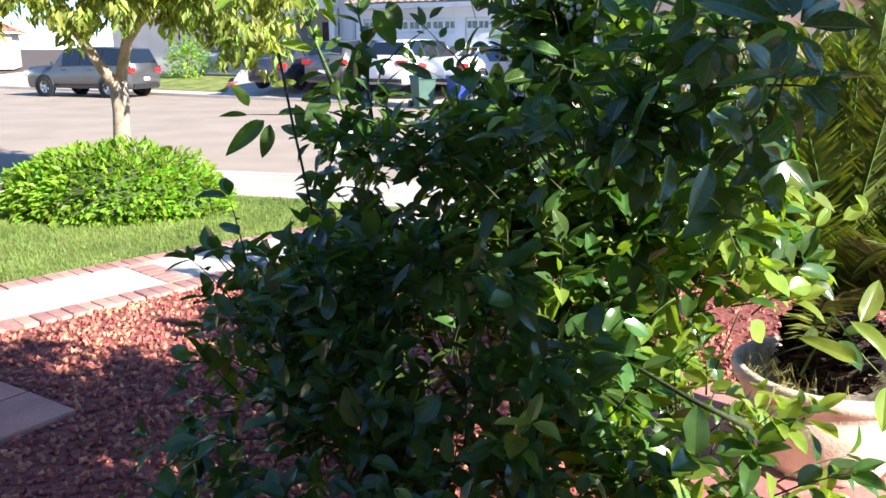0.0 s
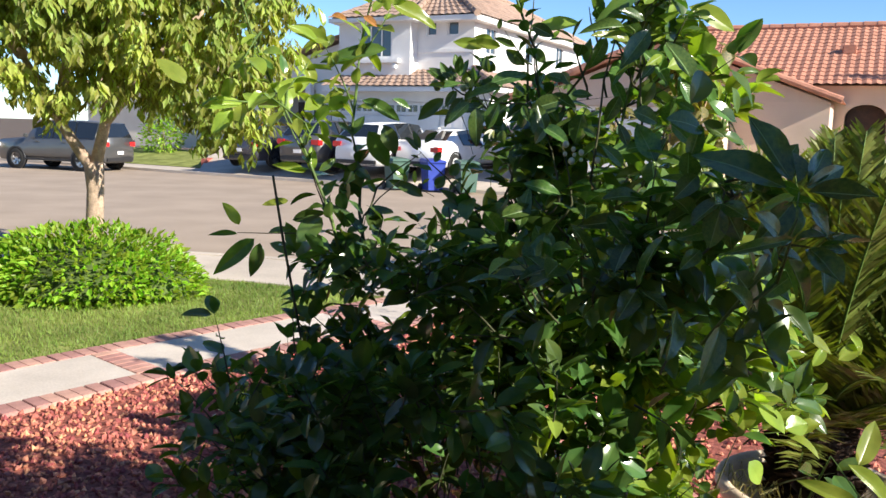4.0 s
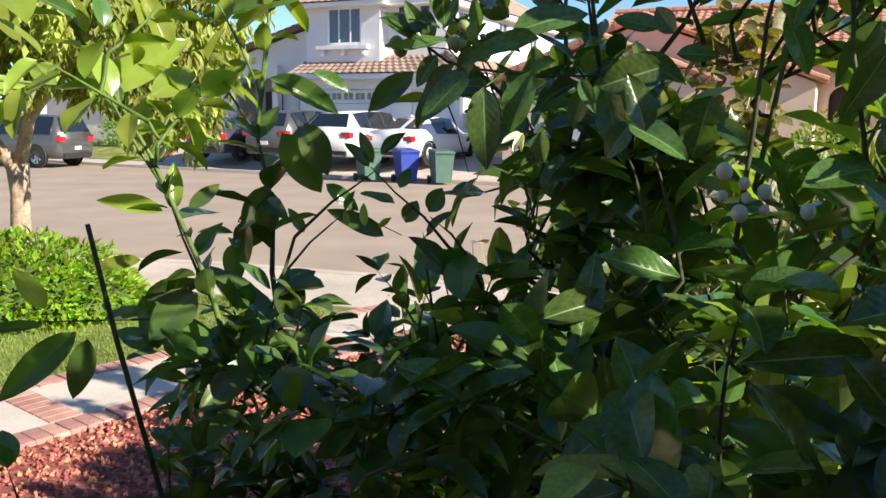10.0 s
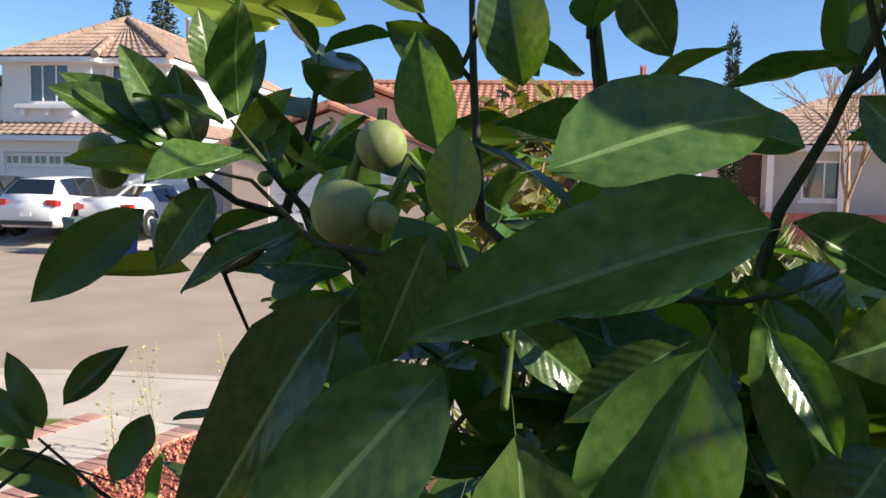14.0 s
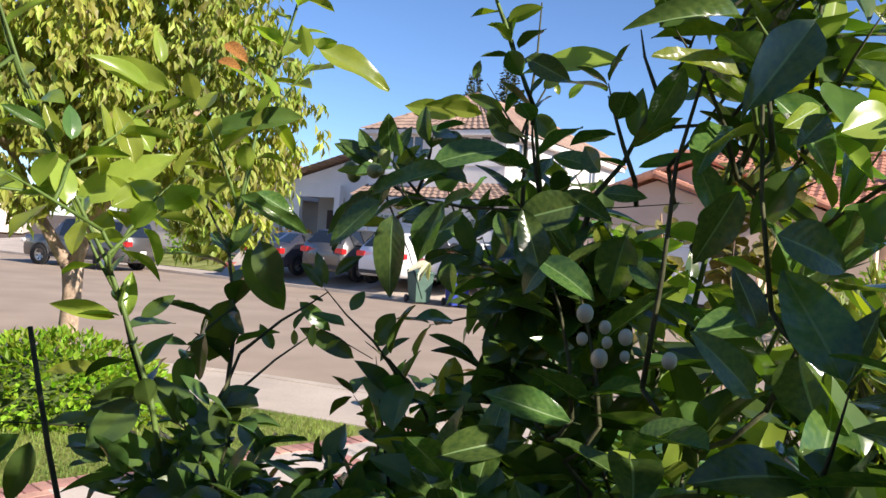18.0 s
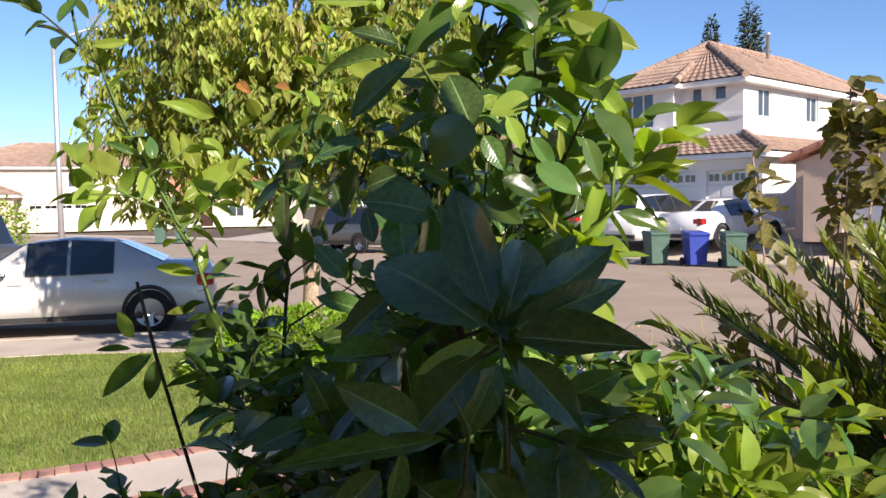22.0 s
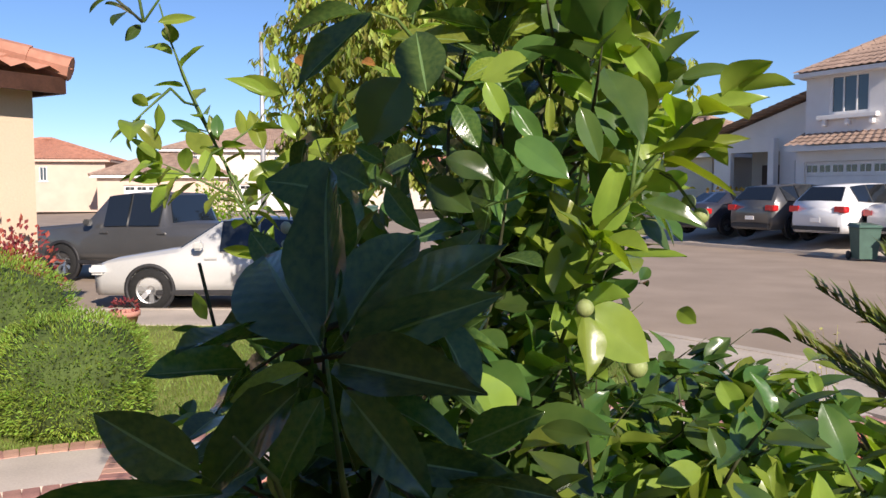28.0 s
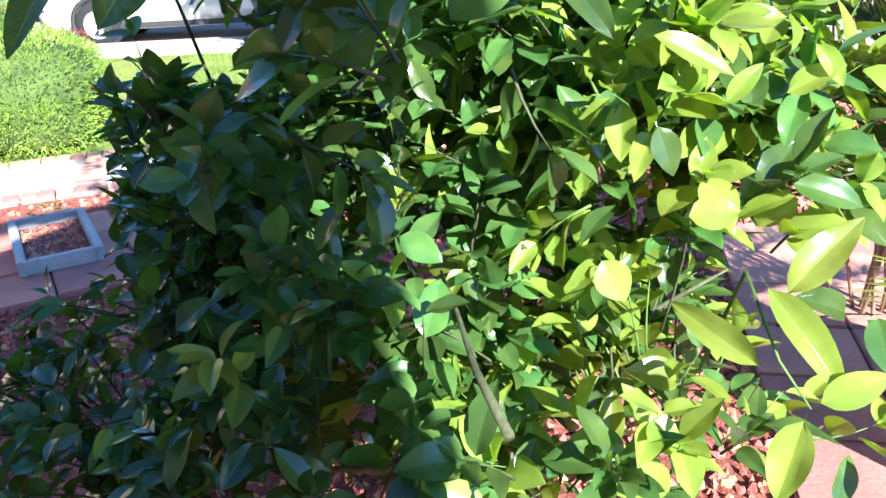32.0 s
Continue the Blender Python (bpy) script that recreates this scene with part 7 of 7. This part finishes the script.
# leaves nearest the house
bough((0.68, -0.73, 0.08), [(0.690, 1.098, 1.662, 0.570, 1.012, 1.661, 0.14, 9), (0.688, 1.122, 1.637, 0.748, 1.152, 1.539, 0.40, 6), (0.727, 1.154, 1.674, 0.803, 1.201, 1.662, 0.30, 3),
       (0.622, 1.167, 1.602, 0.687, 1.205, 1.525, 0.55, 0), (0.647, 1.082, 1.661, 0.642, 1.071, 1.601, 0.30, 7), (0.660, 1.097, 1.664, 0.622, 1.048, 1.707, 0.48, 4),
       (0.716, 1.235, 1.569, 0.689, 1.225, 1.647, 0.40, 1), (0.584, 1.109, 1.527, 0.547, 1.036, 1.450, 0.33, 8), (0.552, 1.225, 1.528, 0.522, 1.162, 1.446, 0.48, 5),
       (0.621, 1.079, 1.545, 0.581, 1.059, 1.598, 0.48, 2), (0.638, 1.072, 1.644, 0.611, 1.034, 1.611, 0.48, 9), (0.788, 1.193, 1.657, 0.835, 1.215, 1.649, 0.35, 6)])
# small whorl below them
bough((0.36, -0.91, 0.20), [(0.705, 1.278, 1.522, 0.711, 1.293, 1.581, 0.40, 3), (0.712, 1.283, 1.526, 0.786, 1.276, 1.592, 0.35, 0), (0.724, 1.289, 1.522, 0.786, 1.314, 1.500, 0.43, 7),
       (0.708, 1.274, 1.501, 0.685, 1.247, 1.465, 0.50, 4), (0.846, 1.448, 1.527, 0.763, 1.414, 1.494, 0.42, 1), (0.828, 1.435, 1.492, 0.779, 1.381, 1.437, 0.70, 8),
       (0.842, 1.492, 1.488, 0.918, 1.483, 1.403, 0.35, 5), (0.840, 1.607, 1.560, 0.827, 1.608, 1.593, 0.50, 2)])
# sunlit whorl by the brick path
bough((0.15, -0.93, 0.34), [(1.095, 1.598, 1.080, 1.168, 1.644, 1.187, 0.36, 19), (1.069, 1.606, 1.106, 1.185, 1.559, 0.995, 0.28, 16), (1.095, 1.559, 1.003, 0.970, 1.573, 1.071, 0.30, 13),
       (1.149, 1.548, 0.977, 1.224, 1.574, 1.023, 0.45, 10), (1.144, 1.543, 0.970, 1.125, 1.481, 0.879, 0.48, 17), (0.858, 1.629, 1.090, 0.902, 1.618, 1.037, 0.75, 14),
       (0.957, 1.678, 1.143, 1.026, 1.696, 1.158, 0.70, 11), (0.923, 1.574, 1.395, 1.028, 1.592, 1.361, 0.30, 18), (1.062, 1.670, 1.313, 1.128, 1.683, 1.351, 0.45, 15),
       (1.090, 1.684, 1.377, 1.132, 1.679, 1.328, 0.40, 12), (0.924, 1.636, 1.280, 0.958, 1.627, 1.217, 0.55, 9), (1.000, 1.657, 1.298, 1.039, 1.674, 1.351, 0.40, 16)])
# their twigs
twig([(0.212, 1.729, 1.915), (0.206, 1.731, 1.923), (0.199, 1.733, 1.924)], 0.0015, True)
twig([(0.221, 1.703, 1.863), (0.239, 1.736, 1.875), (0.250, 1.754, 1.882), (0.290, 1.778, 1.878)], 0.0016, True)
twig([(0.290, 1.778, 1.878), (0.337, 1.758, 1.877), (0.374, 1.766, 1.880), (0.462, 1.806, 1.890), (0.559, 1.847, 1.904)], 0.0022, False)
twig([(0.295, 1.787, 1.877), (0.257, 1.839, 1.884), (0.213, 1.873, 1.890), (0.193, 1.919, 1.916), (0.169, 1.982, 1.923)], 0.003, False)
twig([(0.169, 1.982, 1.923), (0.181, 2.000, 1.889), (0.195, 2.026, 1.856), (0.212, 2.049, 1.819), (0.234, 2.092, 1.749)], 0.003, False)
twig([(0.427, 1.862, 1.839), (0.444, 1.856, 1.906), (0.476, 1.858, 1.948), (0.509, 1.847, 2.028), (0.537, 1.839, 2.075), (0.553, 1.828, 2.136)], 0.0055, False)
twig([(0.509, 1.847, 2.028), (0.494, 1.868, 2.078), (0.490, 1.883, 2.115)], 0.004, False)
twig([(0.502, 1.848, 1.989), (0.566, 1.836, 1.996), (0.642, 1.822, 1.985)], 0.004, False)
twig([(0.372, 2.062, 1.891), (0.371, 2.078, 1.988), (0.373, 2.089, 2.049), (0.380, 2.092, 2.121), (0.381, 2.086, 2.200)], 0.005, False)
twig([(0.371, 2.078, 1.988), (0.340, 2.102, 2.035), (0.309, 2.120, 2.082)], 0.003, False)
twig([(0.369, 2.075, 2.019), (0.394, 2.078, 2.070), (0.407, 2.085, 2.111)], 0.003, False)
twig([(-0.021, 2.043, 1.656), (0.031, 2.067, 1.705), (0.069, 2.078, 1.731), (0.095, 2.084, 1.751)], 0.004, False)
twig([(0.208, 2.070, 1.634), (0.168, 2.077, 1.682), (0.124, 2.078, 1.719), (0.088, 2.084, 1.756)], 0.004, False)
twig([(-0.117, 2.023, 1.487), (-0.142, 2.032, 1.582), (-0.201, 2.046, 1.719), (-0.222, 2.041, 1.773), (-0.295, 2.016, 1.920), (-0.338, 1.983, 2.041), (-0.370, 1.958, 2.150), (-0.383, 1.946, 2.218)], 0.007, True)
twig([(-0.050, 2.131, 1.435), (-0.080, 2.203, 1.573), (-0.078, 2.218, 1.680), (-0.111, 2.267, 1.798), (-0.165, 2.302, 1.871)], 0.008, False)
twig([(-0.111, 2.267, 1.798), (-0.101, 2.367, 2.018), (-0.079, 2.409, 2.155), (-0.045, 2.410, 2.299)], 0.005, True)
twig([(-0.068, 2.205, 1.562), (-0.031, 2.328, 1.605), (0.034, 2.402, 1.658), (0.134, 2.416, 1.606)], 0.004, False)
twig([(-0.132, 2.061, 1.489), (-0.226, 2.085, 1.523), (-0.325, 2.094, 1.519), (-0.400, 2.077, 1.521)], 0.004, False)
twig([(0.471, 1.652, 1.710), (0.484, 1.659, 1.819), (0.489, 1.656, 1.927), (0.514, 1.664, 2.029), (0.594, 1.674, 2.102), (0.729, 1.694, 2.144)], 0.004, False)
twig([(0.385, 1.906, 1.894), (0.368, 1.915, 2.017), (0.335, 1.922, 2.093), (0.307, 1.926, 2.159), (0.285, 1.935, 2.199)], 0.004, True)
twig([(0.702, 1.188, 1.576), (0.708, 1.161, 1.653), (0.708, 1.147, 1.732)], 0.005, True)
twig([(0.569, 1.600, 1.795), (0.565, 1.634, 1.899), (0.560, 1.641, 2.014), (0.589, 1.658, 2.113), (0.623, 1.669, 2.189), (0.635, 1.660, 2.315)], 0.0035, False)
twig([(0.587, 1.660, 2.084), (0.636, 1.685, 2.118), (0.708, 1.721, 2.149), (0.765, 1.749, 2.172), (0.813, 1.759, 2.205)], 0.005, False)
twig([(0.680, 1.629, 1.793), (0.726, 1.627, 1.823), (0.752, 1.641, 1.858), (0.763, 1.653, 1.920)], 0.005, True)
twig([(0.521, 1.554, 1.986), (0.514, 1.506, 2.017), (0.498, 1.484, 2.023)], 0.004, True)
twig([(-0.328, 1.861, 2.161), (-0.335, 1.854, 2.224), (-0.345, 1.846, 2.267), (-0.316, 1.865, 2.374), (-0.299, 1.868, 2.459)], 0.0045, True)
twig([(-0.328, 1.861, 2.161), (-0.296, 1.912, 2.255), (-0.245, 1.953, 2.366), (-0.224, 1.947, 2.478)], 0.0035, True)
twig([(0.604, 1.247, 1.453), (0.672, 1.158, 1.605), (0.688, 1.123, 1.661), (0.685, 1.092, 1.695)], 0.005, True)
twig([(0.700, 1.365, 1.428), (0.704, 1.297, 1.505), (0.706, 1.280, 1.526)], 0.004, True)
twig([(0.999, 1.649, 0.941), (1.049, 1.624, 1.103), (1.105, 1.567, 1.017), (1.147, 1.546, 0.974)], 0.005, True)
twig([(0.436, 2.061, 1.039), (0.546, 2.017, 1.091), (0.644, 2.016, 1.138), (0.748, 2.005, 1.164)], 0.008, True)
twig([(0.810, 1.435, 0.907), (0.711, 1.537, 0.927), (0.629, 1.641, 0.950), (0.547, 1.737, 0.974)], 0.011, False)

# every upper twig springs from a lower one
nodes = [(j, a.lerp(b, k / 4)) for j, (pts, radii, green) in enumerate(stems) for a, b in zip(pts, pts[1:]) for k in range(5)]
for j, (pts, radii, green) in enumerate(list(stems)):
    a = pts[0]
    if a.z > 1.5:
        d, p = min((((p - a).length + max(0.0, p.z - a.z + 0.02) * 3, p) for i, p in nodes if i != j), key=lambda e: e[0])
        if 0.012 < (p - a).length < 0.11:
            stems.append(([p, p.lerp(a, 0.5) + Vector((0, 0, -0.1)) * (p - a).length, a], [radii[0], radii[0] * 0.95, radii[0] * 0.9], green))

# leaves: those on the house side are parts of their own, the rest is joined
NEAR = [Vector(p) for p in ((0.5, 0.9, 1.75), (0.13, 1.5, 1.9), (0.95, 0.8, 1.75))]
order = sorted(range(len(placed)), key=lambda i: min((placed[i][0].translation - p).length for p in NEAR))
single = set(order[:300])
back, shift = Matrix.Translation(-ORIGIN), [Batch(), Batch()]
for i, (m, k, young) in enumerate(placed):
    if i in single:
        put("leaf", (YOUNG_LIT_ME if young else LEAF_ME)[k], None, citrus, back @ m)
    else:
        shift[young].add(*LEAVES[k], back @ m)
inner = shift[0].put("inner_leaves", LEAF_M, citrus, "dense dark green inner foliage", True)
inner["kind"] = "stuff"
fresh = shift[1].put("young_leaves", LEAF_YM, citrus, "pale green foliage of young shoots and sunlit leaves", True)
fresh["kind"] = "stuff"
for pts, radii, green in stems:
    tube("twig", [p - ORIGIN for p in pts], radii, TWIG if green else DARKTWIG, citrus, 6)

# fruit and buds
ball = lathe([(0.001, 1.0)] + [(math.sin(a), math.cos(a)) for a in [math.pi * k / 10 for k in range(1, 10)]] + [(0.12, -1.02), (0.001, -0.98)], 16, False)
ball.materials.append(FRUIT)
bud = lathe([(0.001, 1.0)] + [(math.sin(a), math.cos(a)) for a in [math.pi * k / 8 for k in range(1, 8)]] + [(0.001, -1.0)], 12, False)
bud.materials.append(BUD)
for p, r in (((0.190, 1.736, 1.908), 0.0085), ((0.199, 1.733, 1.925), 0.0066), ((0.198, 1.728, 1.907), 0.0040), ((0.132, 2.003, 1.920), 0.0095), ((0.126, 2.003, 1.930), 0.0100), ((0.204, 1.947, 1.917), 0.0040), ((0.241, 1.970, 1.937), 0.0042), ((0.782, 1.678, 1.821), 0.0080), ((0.798, 1.668, 1.806), 0.0090), ((0.710, 1.559, 1.713), 0.0095), ((0.663, 1.873, 1.588), 0.0150)):
    near = min((q for pts, radii, green in stems for q in pts), key=lambda q: (q - Vector(p)).length)
    if (near - Vector(p)).length < 0.09:
        tube("fruit_stalk", [near - ORIGIN, near.lerp(Vector(p), 0.5) + Vector((0, 0, 0.01)) - ORIGIN, Vector(p) - ORIGIN], [0.0015, 0.0013, 0.0012], TWIG, citrus, 5)
    put("fruit", ball, None, citrus, Matrix.Translation(Vector(p) - ORIGIN) @ Matrix.Diagonal((r, r, r, 1)), "small unripe green fruit")
for p, r in (((0.384, 1.471, 1.792), 0.0094), ((0.399, 1.468, 1.783), 0.0068), ((0.414, 1.465, 1.777), 0.0081), ((0.383, 1.470, 1.773), 0.0064), ((0.396, 1.466, 1.760), 0.0094), ((0.414, 1.463, 1.763), 0.0056), ((0.445, 1.456, 1.763), 0.0085), ((0.401, 1.467, 1.772), 0.0060)):
    put("bud", bud, None, citrus, Matrix.Translation(Vector(p) - ORIGIN) @ Matrix.Diagonal((r * 0.68, r * 0.68, r * 0.78, 1)), "round pale green-white blossom bud")
# open blossom under the hanging leaves
petal = mesh_of("petal", *LEAVES[3], True)
petal.materials.append(PETAL)
for p, q in (((0.258, 1.690, 1.816), (0.236, 1.684, 1.808)), ((0.259, 1.690, 1.817), (0.246, 1.679, 1.799)), ((0.259, 1.690, 1.817), (0.255, 1.686, 1.798))):
    L = (Vector(q) - Vector(p)).length
    put("petal", petal, None, citrus, back @ aim(Vector(p), Vector(q) - Vector(p), Vector((-0.5, -0.8, 0.3))) @ Matrix.Diagonal((L, L * 0.8, L, 1)), "drooping white blossom petal")
# withered leaves
dead = mesh_of("dead_leaf", *LEAVES[6], True)
dead.materials.append(DEADLEAF)
for p, dr, s in (((-0.063, 1.999, 2.094), (0.6, -0.2, -0.4), 0.05), ((-0.034, 2.110, 2.343), (0.5, -0.3, -0.3), 0.06), ((0.053, 2.169, 2.344), (0.3, -0.3, 0.8), 0.05), ((0.905, 2.096, 1.372), (0.2, -0.5, -0.8), 0.09), ((-0.189, 2.375, 2.143), (0.7, -0.2, -0.2), 0.055)):
    put("dead_leaf", dead, None, citrus, back @ aim(Vector(p), Vector(dr), Vector((0, -0.4, 0.6)), 0.3, s), "withered yellow-brown leaf")
# thin dark garden stake
stake = tagged(tube("garden_stake", [(-0.047, 2.306, 0), (-0.256, 1.969, 1.519), (-0.277, 1.941, 1.686)], [0.004, 0.004, 0.0035], DARKTWIG, None, 6), "thin dark wooden garden stake beside the tree", "stake")


# ---- ground cover and paving pieces ----
def inside(poly, x, y):
    hit, j = False, len(poly) - 1
    for i in range(len(poly)):
        (xi, yi), (xj, yj) = poly[i], poly[j]
        if (yi > y) != (yj > y) and x < (xj - xi) * (y - yi) / (yj - yi) + xi:
            hit = not hit
        j = i
    return hit


PATH_DIR, PATH_C = Vector((0.525, 0.85)).normalized(), Vector((-2.71, 2.815))
RIGHT_DIR, RIGHT_C = Vector((-0.3, 0.95)).normalized(), Vector((1.25, 3.4))


def paved(x, y):
    for c, d, a, b, h in ((PATH_C, PATH_DIR, -2.4, 1.1, 0.62), (RIGHT_C, RIGHT_DIR, -1.6, 1.5, 0.4)):
        p = Vector((x, y)) - c
        if a < p.dot(d) < b and abs(p.x * -d.y + p.y * d.x) < h:
            return True
    return False


rg = random.Random(91)
bed_poly = bed_edge + [(0.85, near_kerb(0.85) - 1.78), (3.2, near_kerb(3.2) - 1.78), (3.2, -0.8), (-4.2, -0.8)]
ROCK = [(1, 0, 0), (-0.9, 0.1, 0), (0.1, 1, 0), (0, -0.95, 0.1), (0.1, 0.1, 0.85), (0, 0, -0.8)]
ROCK_F = [(0, 2, 4), (2, 1, 4), (1, 3, 4), (3, 0, 4), (2, 0, 5), (1, 2, 5), (3, 1, 5), (0, 3, 5)]
stones = Batch()
made = 0
while made < 17000:
    x, y = rg.uniform(-3.9, 3.2), rg.uniform(-0.6, 8.6)
    if rg.random() > (1.0 if -2.9 < x < 1.8 and 2.0 < y < 7.9 else 0.25):
        continue
    if not inside(bed_poly, x, y) or paved(x, y):
        continue
    s = rg.uniform(0.011, 0.024)
    m = Matrix.Translation((x, y, 0.004)) @ Euler((rg.uniform(0, 6), rg.uniform(0, 6), rg.uniform(0, 6))).to_matrix().to_4x4() @ Matrix.Diagonal((s * rg.uniform(0.8, 1.5), s * rg.uniform(0.7, 1.2), s * rg.uniform(0.6, 1.1), 1))
    stones.add(ROCK, ROCK_F, m)
    made += 1
tagged(stones.put("lava_gravel", LAVA), "loose red lava rock gravel over the bed", "gravel", kind="stuff")

lawn_poly = [p for p in lawn_edge if p[1] > 2] + [(-0.3, near_kerb(-0.3) - 1.78)] + [(x, near_kerb(x) - 1.8) for x in (-2, -3.5, -5, -7, -9, -11, -13)] + [(-13, 3.9), (-9.5, 4.8), (-6.6, 4.4)]
vs, fs = [], []
made = 0
while made < 62000:
    x, y = rg.uniform(-12.5, -0.6), rg.uniform(3.5, 9.6)
    if rg.random() > (1.0 if x > -7 else 0.5) or not inside(lawn_poly, x, y):
        continue
    a, h, w = rg.uniform(0, 6.3), rg.uniform(0.025, 0.055), rg.uniform(0.003, 0.006)
    lx, ly = rg.gauss(0, 0.018), rg.gauss(0, 0.018)
    k = len(vs)
    vs += [(x - math.cos(a) * w, y - math.sin(a) * w, 0), (x + math.cos(a) * w, y + math.sin(a) * w, 0), (x + lx, y + ly, h)]
    fs.append((k, k + 1, k + 2))
    made += 1
tagged(put("grass", mesh_of("grass", vs, fs), GRASS), "short mown green grass of the lawn", "grass", kind="stuff")

# brick edging of the walk: one brick after the other along both sides
edging = thing("brick_edging", "red brick edging along both sides of the walk", "edging", kind="structure")
brick_me = box_data(-0.049, -0.1, -0.06, 0.049, 0.1, 0.0235, 0.004)
brick_me.materials.append(BRICK)
fine_line = smooth_line(WALK, 60)
for side in (HALF - 0.1, -HALF + 0.1):
    line, run, last = offset(fine_line, side), 0.0, None
    for p, q in zip(line, line[1:]):
        run += (q - p).length
        if run >= 0.103:
            run -= 0.103
            d = (q - p).normalized()
            put("brick", brick_me, None, edging, Matrix.Translation((q.x, q.y, rg.uniform(-0.002, 0.002))) @ Matrix.Rotation(math.atan2(d.y, d.x) + rg.uniform(-0.02, 0.02), 4, "Z"))
for frac in (0.36, 0.62, 0.88):
    i = int(frac * (len(fine_line) - 1))
    c, d = fine_line[i], (fine_line[i + 1] - fine_line[i]).normalized()
    nrm = Vector((-d.y, d.x))
    for k in range(-3, 4):
        p = c + nrm * 0.099 * k
        put("brick", brick_me, None, edging, Matrix.Translation((p.x, p.y, 0.003)) @ Matrix.Rotation(math.atan2(nrm.y, nrm.x), 4, "Z") @ Matrix.Diagonal((0.96, 1, 1, 1)))
# red pavers
for nm_, lab, c, d, a, b, w, across in (("paver_path", "path of square red concrete pavers in the gravel", PATH_C, PATH_DIR, -2.51, 1.09, 0.4, (-1, 0, 1)), ("paver_path", "curving strip of red concrete pavers behind the tree", RIGHT_C, RIGHT_DIR, -1.5, 1.45, 0.38, (-0.5, 0.5))):
    pp = thing(nm_, lab, "path", kind="structure")
    paver_me = box_data(-w / 2 + 0.004, -w / 2 + 0.004, -0.05, w / 2 - 0.004, w / 2 - 0.004, 0.022, 0.006)
    paver_me.materials.append(PAVER)
    nrm = Vector((-d.y, d.x))
    for i in range(round((b - a) / w)):
        for s in across:
            p = c + d * (a + w / 2 + i * w) + nrm * s * w
            put("paver", paver_me, None, pp, Matrix.Translation((p.x, p.y, rg.uniform(-0.003, 0.003))) @ Matrix.Rotation(math.atan2(d.y, d.x) + rg.uniform(-0.012, 0.012), 4, "Z"))
# low planter frame lying on the path
pl = thing("garden_planter", "weathered grey rectangular planter frame with red gravel inside", "planter", Matrix.Translation((-2.61, 3.17, 0.022)) @ Matrix.Rotation(math.atan2(-0.525, 0.85), 4, "Z"))
for x0, y0, x1, y1 in ((-0.38, -0.2, 0.38, -0.155), (-0.38, 0.155, 0.38, 0.2), (-0.38, -0.155, -0.335, 0.155), (0.335, -0.155, 0.38, 0.155)):
    box("side", x0, y0, 0, x1, y1, 0.075, PLANTER, pl, 0.006)
box("soil", -0.335, -0.155, 0, 0.335, 0.155, 0.02, SOIL, pl)
chips = Batch()
for _ in range(420):
    s_ = rg.uniform(0.008, 0.02)
    chips.add([(-s_, -s_ * 0.7, 0), (s_, -s_ * 0.6, 0), (s_ * 0.8, s_ * 0.7, 0), (-s_ * 0.7, s_ * 0.8, 0), (0.1 * s_, 0, s_ * 0.9)], [(0, 1, 4), (1, 2, 4), (2, 3, 4), (3, 0, 4)],
              Matrix.Translation((rg.uniform(-0.32, 0.32), rg.uniform(-0.14, 0.14), 0.02)) @ Matrix.Rotation(rg.uniform(0, 6.28), 4, "Z"))
chips.put("gravel", LAVA, pl, "red gravel chips", False)["kind"] = "stuff"
foliage(77, [(-0.4, 0.02, 0.06, 0.06, 0.1, 0.05)], 40, 0.035, 0.5, SHRUBLEAF, "seedling", pl)["kind"] = "stuff"
# red low edging at the far side of the bed and beyond the hedge
tagged(put("bed_edging", prism([(0.9, near_kerb(0.9) - 1.8), (3.2, near_kerb(3.2) - 1.8), (3.2, near_kerb(3.2) - 1.92), (0.9, near_kerb(0.9) - 1.92)], -0.05, 0.05), RED_PAINT), "low red edging between bed and pavement", "edging", kind="structure")
fp = thing("flower_pot", "small terracotta flower pot on the lawn edge", "pot", Matrix.Translation((-7.9, 7.6, 0)))
put("bowl", lathe([(0.1, 0), (0.17, 0.24), (0.19, 0.24), (0.19, 0.3), (0.16, 0.3), (0.14, 0.22)], 20), PAVER, fp)
put("soil", lathe([(0.01, 0.2), (0.15, 0.2)], 20, False), SOIL, fp)
foliage(78, [(0, 0, 0.34, 0.16, 0.16, 0.1)], 120, 0.07, 0.4, REDBUSH, "plant", fp)
